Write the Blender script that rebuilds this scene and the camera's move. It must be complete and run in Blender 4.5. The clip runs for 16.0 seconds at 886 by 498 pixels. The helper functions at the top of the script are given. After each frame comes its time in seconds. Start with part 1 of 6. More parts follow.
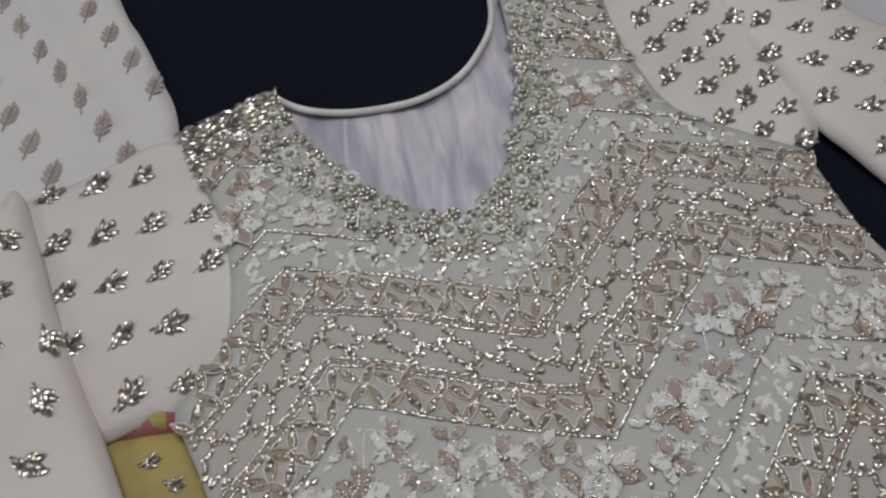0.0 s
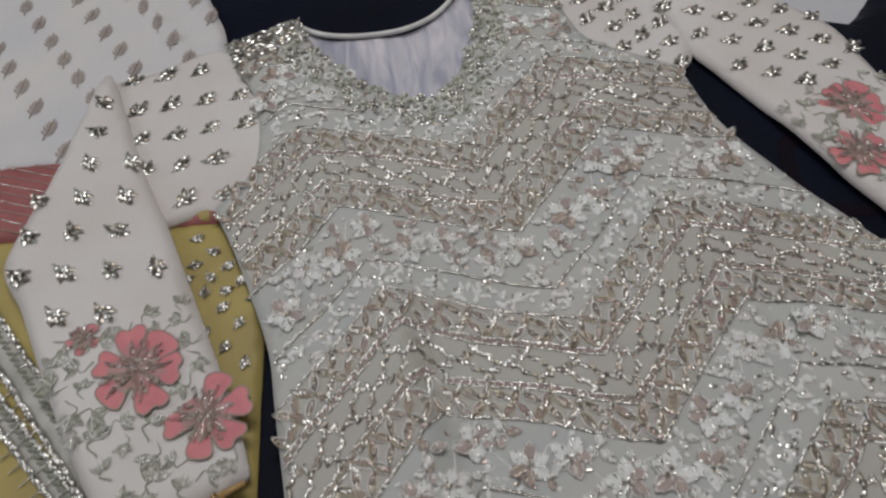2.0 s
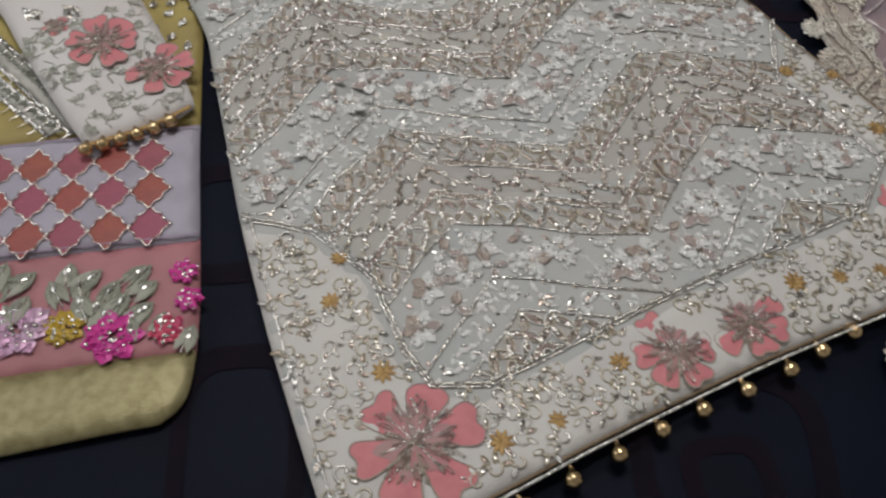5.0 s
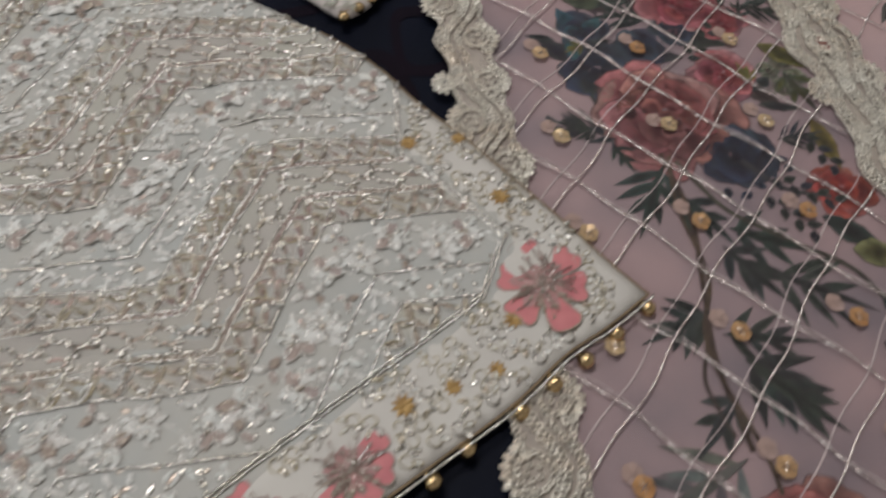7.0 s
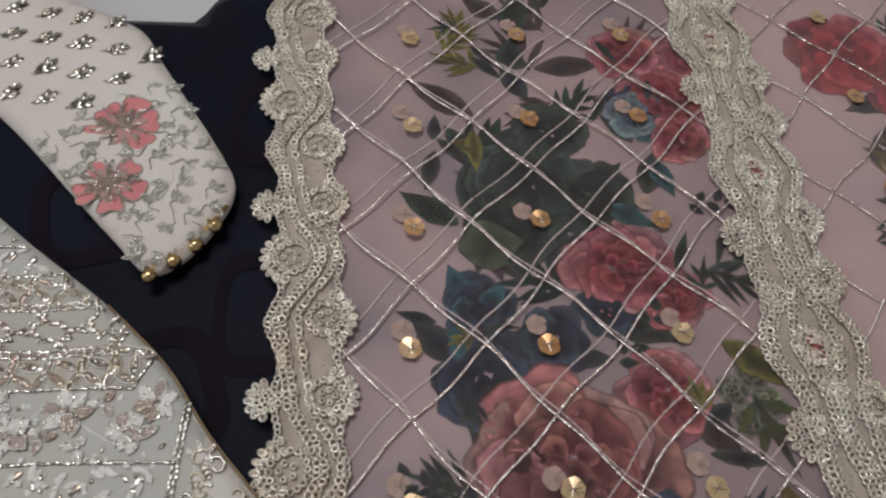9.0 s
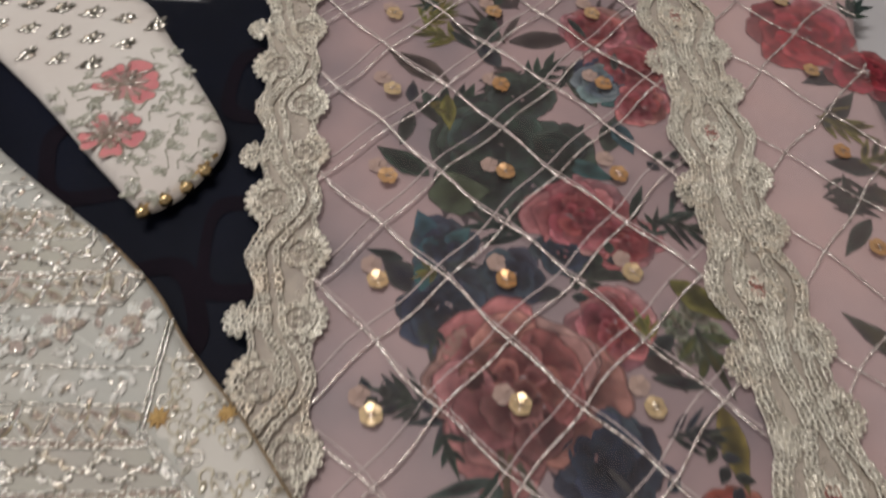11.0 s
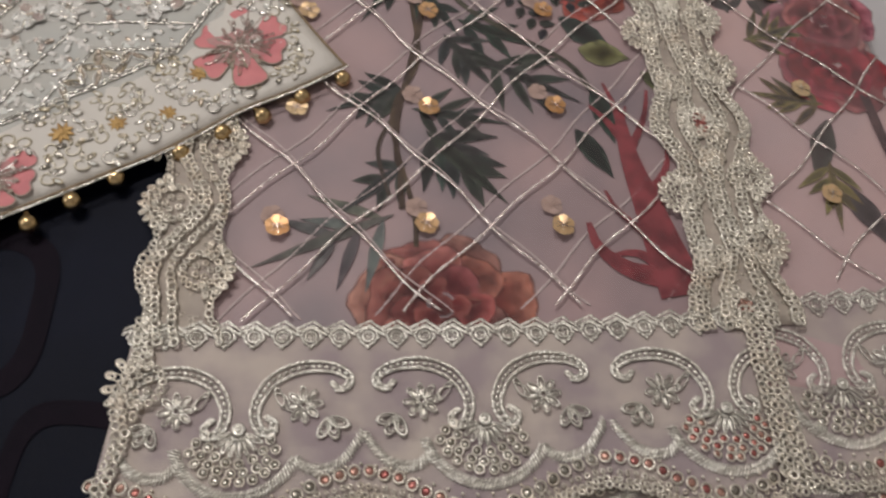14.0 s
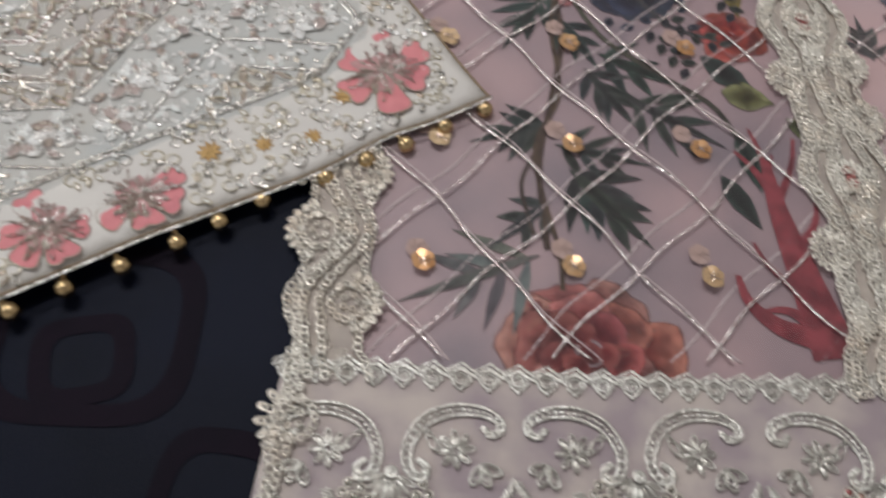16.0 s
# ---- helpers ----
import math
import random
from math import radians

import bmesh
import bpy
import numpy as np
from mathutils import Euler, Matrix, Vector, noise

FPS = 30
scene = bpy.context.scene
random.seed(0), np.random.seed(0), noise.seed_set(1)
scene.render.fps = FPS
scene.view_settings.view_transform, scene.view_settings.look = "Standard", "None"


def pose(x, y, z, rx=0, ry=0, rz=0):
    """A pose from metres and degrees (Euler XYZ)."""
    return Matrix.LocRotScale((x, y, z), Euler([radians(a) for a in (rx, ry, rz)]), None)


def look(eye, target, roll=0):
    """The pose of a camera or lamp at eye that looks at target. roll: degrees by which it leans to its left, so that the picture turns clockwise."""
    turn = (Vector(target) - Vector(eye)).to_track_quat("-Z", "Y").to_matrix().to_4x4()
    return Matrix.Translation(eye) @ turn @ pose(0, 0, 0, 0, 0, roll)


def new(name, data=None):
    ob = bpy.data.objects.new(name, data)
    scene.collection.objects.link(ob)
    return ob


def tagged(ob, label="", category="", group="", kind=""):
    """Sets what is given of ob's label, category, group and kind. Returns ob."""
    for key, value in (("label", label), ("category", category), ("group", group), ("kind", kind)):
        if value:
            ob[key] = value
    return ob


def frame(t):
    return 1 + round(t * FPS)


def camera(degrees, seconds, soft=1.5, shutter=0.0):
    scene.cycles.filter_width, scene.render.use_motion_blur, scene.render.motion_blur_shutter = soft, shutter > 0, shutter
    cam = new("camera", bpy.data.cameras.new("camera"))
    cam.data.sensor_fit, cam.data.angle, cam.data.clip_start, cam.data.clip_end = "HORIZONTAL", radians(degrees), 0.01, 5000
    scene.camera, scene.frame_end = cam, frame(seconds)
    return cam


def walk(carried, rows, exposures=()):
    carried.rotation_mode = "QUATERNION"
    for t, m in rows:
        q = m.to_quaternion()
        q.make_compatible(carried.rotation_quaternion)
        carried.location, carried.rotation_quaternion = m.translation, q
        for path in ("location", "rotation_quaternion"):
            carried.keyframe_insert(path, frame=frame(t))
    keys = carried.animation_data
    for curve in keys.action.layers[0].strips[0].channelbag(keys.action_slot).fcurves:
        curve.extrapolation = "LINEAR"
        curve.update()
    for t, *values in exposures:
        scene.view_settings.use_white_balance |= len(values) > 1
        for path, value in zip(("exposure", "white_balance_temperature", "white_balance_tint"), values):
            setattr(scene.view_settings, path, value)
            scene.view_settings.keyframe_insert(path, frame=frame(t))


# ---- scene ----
cam = camera(62.0, 16.0, 2.4, 0.4)
PATH = [
    (0, (-0.016, 0.027, 0.429), (-0.275, 0.966, -1.317), -3.0),
    (0.5, (-0.001, -0.006, 0.449), (-0.287, 0.967, -1.276), -3.6),
    (1, (0.029, -0.064, 0.47), (-0.281, 0.945, -1.229), -3.4),
    (1.5, (0.054, -0.133, 0.485), (-0.265, 0.915, -1.188), -2.5),
    (2, (0.088, -0.202, 0.497), (-0.247, 0.881, -1.151), -2.3),
    (2.5, (0.111, -0.263, 0.5), (-0.222, 0.849, -1.129), -2.0),
    (3, (0.134, -0.344, 0.496), (-0.192, 0.776, -1.129), -2.0),
    (3.5, (0.146, -0.408, 0.49), (-0.158, 0.701, -1.147), -1.4),
    (3.7, (0.153, -0.429, 0.482), (-0.149, 0.675, -1.158), -1.5),
    (5.8, (0.287, -0.514, 0.47), (0.188, 0.599, -1.188), 1.5),
    (6, (0.312, -0.493, 0.483), (0.24, 0.617, -1.179), 0.3),
    (6.5, (0.339, -0.445, 0.49), (0.399, 0.651, -1.183), 2.2),
    (7, (0.414, -0.348, 0.492), (0.536, 0.726, -1.191), 4.9),
    (7.5, (0.499, -0.247, 0.49), (0.624, 0.819, -1.198), 6.7),
    (8, (0.516, -0.144, 0.477), (0.624, 0.941, -1.199), 6.3),
    (8.5, (0.529, -0.054, 0.471), (0.601, 1.017, -1.217), 5.3),
    (8.7, (0.543, -0.021, 0.468), (0.601, 1.04, -1.227), 5.0),
    (10.8, (0.612, -0.06, 0.468), (0.589, 1.058, -1.19), 2.7),
    (11, (0.606, -0.098, 0.471), (0.588, 1.025, -1.184), 3.0),
    (11.5, (0.604, -0.198, 0.475), (0.59, 0.927, -1.179), 3.5),
    (12, (0.628, -0.279, 0.47), (0.613, 0.825, -1.198), 3.9),
    (12.5, (0.653, -0.368, 0.463), (0.637, 0.716, -1.218), 4.3),
    (13, (0.663, -0.424, 0.458), (0.656, 0.624, -1.245), 4.7),
    (13.5, (0.664, -0.456, 0.441), (0.675, 0.555, -1.284), 5.1),
    (14, (0.681, -0.475, 0.435), (0.718, 0.496, -1.312), 6.0),
    (14.5, (0.704, -0.483, 0.426), (0.772, 0.459, -1.337), 7.6),
    (15, (0.701, -0.484, 0.42), (0.774, 0.447, -1.349), 8.5),
    (15.5, (0.669, -0.474, 0.42), (0.711, 0.46, -1.348), 8.0),
    (16, (0.594, -0.453, 0.437), (0.572, 0.506, -1.317), 6.6),
]
walk(cam, [(t, look(eye, target, roll)) for t, eye, target, roll in PATH],
     [(0, -0.60, 6250, 10), (2, -0.54, 6250, 10), (3.7, -0.50, 6300, 10), (5.8, -0.22, 6400, 10), (7, -0.26, 6500, 10), (8, -0.33, 6450, 10), (8.7, -0.32, 6450, 10), (10.8, -0.14, 6800, 11), (12, -0.12, 6850, 12), (13.5, -0.08, 6850, 13), (14.6, 0.0, 6750, 12), (15.3, 0.05, 6500, 12), (16, 0.12, 6300, 11)])

# ---- world, lights ----
world = bpy.data.worlds.new("room_air")
scene.world = world
world.use_nodes = True
world.node_tree.nodes["Background"].inputs[0].default_value = (0.9, 0.94, 1.0, 1)
world.node_tree.nodes["Background"].inputs[1].default_value = 0.04
EXPOSURE = 0.0
scene.view_settings.exposure = EXPOSURE


def area_lamp(name, eye, target, sx, sy, watts, colour):
    data = bpy.data.lights.new(name, "AREA")
    data.shape, data.size, data.size_y, data.energy, data.color = "RECTANGLE", sx, sy, watts, colour
    ob = new(name, data)
    ob.matrix_world = look(eye, target)
    return ob


area_lamp("ceiling_lamp", (-0.1, 0.7, 2.40), (0.2, 0.2, 0), 1.2, 0.6, 36, (1.0, 0.975, 0.955))
# added fill from the west side; no window stands there
area_lamp("side_fill_light", (-2.4, -0.3, 1.5), (0.2, 0.0, 0), 1.4, 1.3, 22, (0.92, 0.96, 1.0))

# ---- materials ----
def material(name, colour, rough=0.7, metal=0.0, colour2=None, scale=30.0, fine=900.0, bump=0.15, sheen=0.0, mix_island=None, spec=0.5, object_random=None):
    """Two-scale variation: blotches at `scale`, thread grain at `fine`; mix_island varies joined pieces one by one."""
    m = bpy.data.materials.new(name)
    m.use_nodes = True
    n, l = m.node_tree.nodes, m.node_tree.links
    b = n["Principled BSDF"]
    b.inputs["Roughness"].default_value = rough
    b.inputs["Metallic"].default_value = metal
    b.inputs["Specular IOR Level"].default_value = spec
    b.inputs["Sheen Weight"].default_value = sheen
    tc = n.new("ShaderNodeTexCoord")
    no = n.new("ShaderNodeTexNoise")
    no.inputs["Scale"].default_value, no.inputs["Detail"].default_value = scale, 4
    l.new(tc.outputs["Object"], no.inputs["Vector"])
    mx = n.new("ShaderNodeMix")
    mx.data_type = "RGBA"
    c2 = colour2 or tuple(c * 0.8 for c in colour)
    mx.inputs[6].default_value, mx.inputs[7].default_value = (*colour, 1), (*c2, 1)
    ramp = n.new("ShaderNodeValToRGB")
    ramp.color_ramp.elements[0].position, ramp.color_ramp.elements[1].position = 0.38, 0.66
    l.new(no.outputs["Fac"], ramp.inputs[0])
    l.new(ramp.outputs[0], mx.inputs[0])
    out = mx.outputs[2]
    if mix_island or object_random:
        g = n.new("ShaderNodeNewGeometry" if mix_island else "ShaderNodeObjectInfo")
        m2 = n.new("ShaderNodeMix")
        m2.data_type = "RGBA"
        r2 = n.new("ShaderNodeValToRGB")
        r2.color_ramp.elements[0].position, r2.color_ramp.elements[1].position = 0.25, 0.8
        l.new(g.outputs["Random Per Island" if mix_island else "Random"], r2.inputs[0])
        l.new(r2.outputs[0], m2.inputs[0])
        l.new(out, m2.inputs[6])
        m2.inputs[7].default_value = (*(mix_island or object_random), 1)
        out = m2.outputs[2]
    l.new(out, b.inputs["Base Color"])
    if bump:
        nf = n.new("ShaderNodeTexNoise")
        nf.inputs["Scale"].default_value, nf.inputs["Detail"].default_value = fine, 2
        l.new(tc.outputs["Object"], nf.inputs["Vector"])
        bp = n.new("ShaderNodeBump")
        bp.inputs["Strength"].default_value, bp.inputs["Distance"].default_value = bump, 0.001
        l.new(nf.outputs["Fac"], bp.inputs["Height"])
        l.new(bp.outputs[0], b.inputs["Normal"])
    return m


M = {
    "navy": material("navy_cloth", (0.0052, 0.0070, 0.0165), 0.45, colour2=(0.0040, 0.0053, 0.0112), scale=9, fine=1500, bump=0.3, spec=0.07),
    "maroon": material("maroon_weave", (0.0088, 0.0052, 0.0105), 0.6, colour2=(0.007, 0.005, 0.0095), scale=30, fine=1500, bump=0.3, spec=0.06),
    "floor": material("pale_floor", (0.55, 0.54, 0.56), 0.5, colour2=(0.48, 0.47, 0.5), scale=3, fine=200, bump=0.05),
    "plaster": material("plaster", (0.80, 0.78, 0.75), 0.9, scale=2, fine=150, bump=0.1),
    "ivory": material("ivory_net", (0.50, 0.485, 0.445), 0.6, colour2=(0.455, 0.465, 0.445), scale=14, fine=1400, bump=0.25, sheen=0.1),
    # sleeve: the darker second tone puts soft warm shading into the colour
    "sleeve": material("cream_crepe", (0.70, 0.665, 0.63), 0.6, colour2=(0.62, 0.56, 0.525), scale=6, fine=1600, bump=0.2, sheen=0.1),
    "ivory_plain": material("plain_ivory", (0.66, 0.63, 0.58), 0.6, colour2=(0.60, 0.57, 0.53), scale=14, fine=1400, bump=0.25),
    "binding": material("white_binding", (0.80, 0.78, 0.75), 0.6, scale=40, bump=0.2),
    "trouser_white": material("white_crepe", (0.66, 0.63, 0.60), 0.6, colour2=(0.58, 0.57, 0.58), scale=8, fine=1500, bump=0.2),
    "red": material("brick_red_silk", (0.34, 0.115, 0.105), 0.6, colour2=(0.28, 0.085, 0.085), scale=40, bump=0.3),
    "yellow": material("mustard_net", (0.42, 0.33, 0.10), 0.6, colour2=(0.35, 0.27, 0.09), scale=18, bump=0.25),
    "rose_organza": material("rose_organza", (0.60, 0.42, 0.41), 0.5, colour2=(0.50, 0.38, 0.39), scale=7, fine=1600, bump=0.2),
    "mauve": material("mauve_organza", (0.41, 0.285, 0.29), 0.5, colour2=(0.225, 0.18, 0.20), scale=8, fine=1600, bump=0.2),
    "pinkband": material("pink_net", (0.48, 0.20, 0.215), 0.6, colour2=(0.40, 0.17, 0.18), scale=20, bump=0.2),
    "lilac": material("lilac_net", (0.44, 0.405, 0.47), 0.6, scale=20, bump=0.2),
    "gold": material("gold_bead", (0.72, 0.54, 0.30), 0.25, 1.0, colour2=(0.45, 0.30, 0.14), scale=200, bump=0.1, fine=600),
    "goldcloth": material("gold_trim", (0.38, 0.33, 0.17), 0.45, 0.4, colour2=(0.28, 0.24, 0.11), scale=120, bump=0.4, fine=900),
    "bronze": material("bronze_sequin", (0.42, 0.385, 0.30), 0.3, 0.85, colour2=(0.44, 0.325, 0.295), scale=8, bump=0.0, mix_island=(0.30, 0.28, 0.24)),
    "thread": material("white_thread", (0.86, 0.85, 0.82), 0.5, colour2=(0.74, 0.76, 0.72), scale=20, fine=2500, bump=0.4, mix_island=(0.76, 0.73, 0.69)),
    "rose_thread": material("rose_thread", (0.37, 0.265, 0.245), 0.5, colour2=(0.38, 0.335, 0.25), scale=7, fine=2500, bump=0.3),
    "sage_bead": material("sage_bead", (0.42, 0.44, 0.36), 0.35, 0.4, scale=60, bump=0.0, mix_island=(0.58, 0.56, 0.49)),
    "sage_thread": material("sage_thread", (0.22, 0.23, 0.17), 0.5, colour2=(0.30, 0.30, 0.24), scale=90, fine=2500, bump=0.4),
    "pale_sage": material("pale_sage_thread", (0.42, 0.42, 0.34), 0.5, colour2=(0.34, 0.34, 0.26), scale=90, fine=2500, bump=0.4),
    "gold_thread": material("gold_thread", (0.42, 0.27, 0.10), 0.45, 0.45, colour2=(0.32, 0.19, 0.07), scale=60, bump=0.2, fine=2500),
    "pink": material("pink_applique", (0.68, 0.235, 0.245), 0.6, colour2=(0.60, 0.195, 0.215), scale=60, fine=1800, bump=0.3),
    "taupe_print": material("taupe_print", (0.38, 0.32, 0.28), 0.65, colour2=(0.42, 0.36, 0.315), scale=60, bump=0.1, object_random=(0.36, 0.30, 0.27)),
    "stripe_white": material("stripe_white", (0.52, 0.50, 0.44), 0.6, scale=40, bump=0.3),
    "foil_red": material("foil_red", (0.37, 0.105, 0.07), 0.55, colour2=(0.31, 0.085, 0.065), scale=50, bump=0.3, object_random=(0.36, 0.085, 0.075)),
    "foil_rose": material("foil_rose", (0.36, 0.10, 0.125), 0.55, colour2=(0.30, 0.075, 0.10), scale=50, bump=0.3, object_random=(0.36, 0.09, 0.14)),
    # glitter put into the colour: dim pieces among bright ones
    "pale_gold": material("pale_gold_cord", (0.86, 0.80, 0.72), 0.24, 0.8, colour2=(0.60, 0.48, 0.40), scale=40, bump=0.0, mix_island=(0.36, 0.27, 0.26)),
    "lilac_thread": material("lilac_thread", (0.38, 0.28, 0.38), 0.6, scale=40, bump=0.0),
    "bloom_red": material("red_sequin", (0.55, 0.05, 0.10), 0.4, 0.15, colour2=(0.45, 0.04, 0.12), scale=60, bump=0.0),
    "bloom_magenta": material("magenta_sequin", (0.60, 0.02, 0.26), 0.4, 0.15, colour2=(0.45, 0.02, 0.22), scale=60, bump=0.0),
    "bloom_lilac": material("lilac_sequin", (0.55, 0.30, 0.45), 0.35, 0.3, colour2=(0.48, 0.34, 0.42), scale=60, bump=0.0),
    "bloom_yellow": material("yellow_sequin", (0.50, 0.32, 0.02), 0.4, 0.15, scale=60, bump=0.0),
    "amber_sequin": material("amber_sequin", (0.66, 0.38, 0.18), 0.3, 0.45, colour2=(0.60, 0.29, 0.12), scale=9, bump=0.0, object_random=(0.74, 0.55, 0.33)),
    # zari below the sheer layer: the veiling is put into a duller colour
    "zari_low": material("veiled_zari", (0.60, 0.50, 0.49), 0.5, 0.1, colour2=(0.52, 0.43, 0.43), scale=25, bump=0.0),
    "band_ground": material("band_ground", (0.47, 0.455, 0.40), 0.65, colour2=(0.455, 0.42, 0.39), scale=9, fine=1400, bump=0.3),
    "blush_thread": material("blush_thread", (0.44, 0.35, 0.31), 0.6, colour2=(0.38, 0.31, 0.29), scale=40, bump=0.0),
    # lower-layer sequins, dulled in colour to stand for the veil above them
    "veiled_sequin": material("veiled_sequin", (0.44, 0.30, 0.25), 0.7, 0.0, colour2=(0.46, 0.34, 0.31), scale=9, bump=0.0),
    # dull pieces mixed in by colour so the bright ones read as sparkle
    "zari": material("zari_cord", (0.95, 0.90, 0.86), 0.25, 0.6, colour2=(0.84, 0.74, 0.70), scale=25, bump=0.0, mix_island=(0.52, 0.43, 0.41)),
    "lace_net": material("beige_net", (0.50, 0.44, 0.38), 0.7, colour2=(0.40, 0.345, 0.305), scale=60, fine=1200, bump=0.5),
    "border_net": material("blush_net", (0.36, 0.295, 0.31), 0.7, colour2=(0.56, 0.49, 0.44), scale=26, fine=1200, bump=0.5),
    "lace_ring": material("beaded_ring", (0.88, 0.85, 0.76), 0.3, 0.45, colour2=(0.74, 0.65, 0.54), scale=18, bump=0.0, mix_island=(0.68, 0.64, 0.56)),
    "border_cord": material("border_cord", (0.82, 0.81, 0.75), 0.3, 0.55, colour2=(0.66, 0.63, 0.56), scale=18, bump=0.0, mix_island=(0.50, 0.48, 0.43)),
    "dull_sequin": material("dull_sequin", (0.42, 0.40, 0.35), 0.25, 0.8, colour2=(0.30, 0.28, 0.24), scale=30, bump=0.0, mix_island=(0.62, 0.60, 0.55)),
    "copper_sequin": material("copper_sequin", (0.46, 0.155, 0.135), 0.28, 0.6, colour2=(0.36, 0.12, 0.12), scale=30, bump=0.0, mix_island=(0.55, 0.33, 0.27)),
    "flower_heart": material("flower_heart", (0.46, 0.29, 0.27), 0.6, colour2=(0.52, 0.22, 0.23), scale=70, fine=1800, bump=0.4),
    "old_gold": material("old_gold_thread", (0.40, 0.33, 0.20), 0.4, 0.6, colour2=(0.52, 0.47, 0.36), scale=40, bump=0.0, mix_island=(0.55, 0.52, 0.45)),
    "brown_edge": material("brown_edge", (0.24, 0.17, 0.10), 0.5, 0.3, scale=60, bump=0.2, fine=2500),
    "silver": material("silver_sequin", (0.72, 0.71, 0.68), 0.26, 0.9, colour2=(0.56, 0.52, 0.45), scale=9, bump=0.0, mix_island=(0.36, 0.345, 0.31)),
}


def dyed():
    m = material("printed_dye", (0.62, 0.62, 0.62), 0.7, colour2=(0.26, 0.26, 0.28), scale=70, bump=0.2, fine=1500, spec=0.2)
    n, l = m.node_tree.nodes, m.node_tree.links
    b = n["Principled BSDF"]
    at = n.new("ShaderNodeAttribute")
    at.attribute_name = "dye"
    old = b.inputs["Base Color"].links[0].from_socket
    mx = n.new("ShaderNodeMix")
    mx.data_type, mx.blend_type = "RGBA", "MULTIPLY"
    mx.inputs[0].default_value = 1.0
    gain = n.new("ShaderNodeMix")
    gain.data_type, gain.blend_type = "RGBA", "MULTIPLY"
    gain.inputs[0].default_value, gain.inputs[7].default_value = 1.0, (1.7, 1.7, 1.7, 1)
    l.new(at.outputs["Color"], mx.inputs[6])
    l.new(old, gain.inputs[6])
    l.new(gain.outputs[2], mx.inputs[7])
    l.new(mx.outputs[2], b.inputs["Base Color"])
    tr = n.new("ShaderNodeBsdfTransparent")
    soft = n.new("ShaderNodeMixShader")
    l.new(at.outputs["Alpha"], soft.inputs[0])
    l.new(tr.outputs[0], soft.inputs[1])
    l.new(b.outputs[0], soft.inputs[2])
    l.new(soft.outputs[0], n["Material Output"].inputs["Surface"])
    return m


def organza(cover):
    m = material("sheer_organza", (0.60, 0.45, 0.46), 0.5, colour2=(0.52, 0.40, 0.43), scale=10, fine=1600, bump=0.2)
    n, l = m.node_tree.nodes, m.node_tree.links
    out = n["Material Output"]
    tr = n.new("ShaderNodeBsdfTransparent")
    mix = n.new("ShaderNodeMixShader")
    mix.inputs[0].default_value = cover
    l.new(tr.outputs[0], mix.inputs[1])
    l.new(n["Principled BSDF"].outputs[0], mix.inputs[2])
    l.new(mix.outputs[0], out.inputs["Surface"])
    return m


def crinkled_lining():
    """Silky lining with long crinkles running one way, their shading put into the colour."""
    m = material("lilac_lining", (0.35, 0.345, 0.41), 0.45, scale=22, fine=1500, bump=0.2)
    n, l = m.node_tree.nodes, m.node_tree.links
    b = n["Principled BSDF"]
    tc = n.new("ShaderNodeTexCoord")
    mp = n.new("ShaderNodeMapping")
    mp.vector_type = "TEXTURE"
    mp.inputs["Rotation"].default_value = (0, 0, 1.95)
    mp.inputs["Scale"].default_value = (0.07, 0.014, 1)
    no = n.new("ShaderNodeTexNoise")
    no.inputs["Scale"].default_value, no.inputs["Detail"].default_value, no.inputs["Distortion"].default_value = 1.0, 5, 0.7
    # dark troughs and pale ridges painted from the noise that drives the bump
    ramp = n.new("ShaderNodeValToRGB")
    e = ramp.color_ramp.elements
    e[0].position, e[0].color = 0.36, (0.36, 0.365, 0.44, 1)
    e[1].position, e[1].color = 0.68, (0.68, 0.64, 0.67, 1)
    bp = n.new("ShaderNodeBump")
    bp.inputs["Strength"].default_value, bp.inputs["Distance"].default_value = 0.5, 0.003
    l.new(tc.outputs["Object"], mp.inputs["Vector"])
    l.new(mp.outputs[0], no.inputs["Vector"])
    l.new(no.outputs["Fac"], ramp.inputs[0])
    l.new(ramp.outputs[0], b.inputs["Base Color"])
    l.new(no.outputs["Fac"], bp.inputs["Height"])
    l.new(bp.outputs[0], b.inputs["Normal"])
    return m


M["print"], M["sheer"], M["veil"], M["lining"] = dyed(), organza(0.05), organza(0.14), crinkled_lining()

# ---- builders ----
from mathutils.geometry import delaunay_2d_cdt


def link(name, mesh, mats, parent=None, label=""):
    ob = new(name, mesh)
    for mt in (mats if isinstance(mats, (list, tuple)) else [mats]):
        mesh.materials.append(mt)
    if parent is not None:
        ob.parent = parent
    if label:
        ob["label"] = label
    return ob


def part(name, bm, mat, parent, label=""):
    mesh = bpy.data.meshes.new(name)
    bm.to_mesh(mesh)
    bm.free()
    return link(name, mesh, mat, parent, label)


def thing(name, label, category, at=(0, 0, 0)):
    ob = new(name)
    ob.empty_display_size = 0.05
    ob.location = at
    return tagged(ob, label, category)


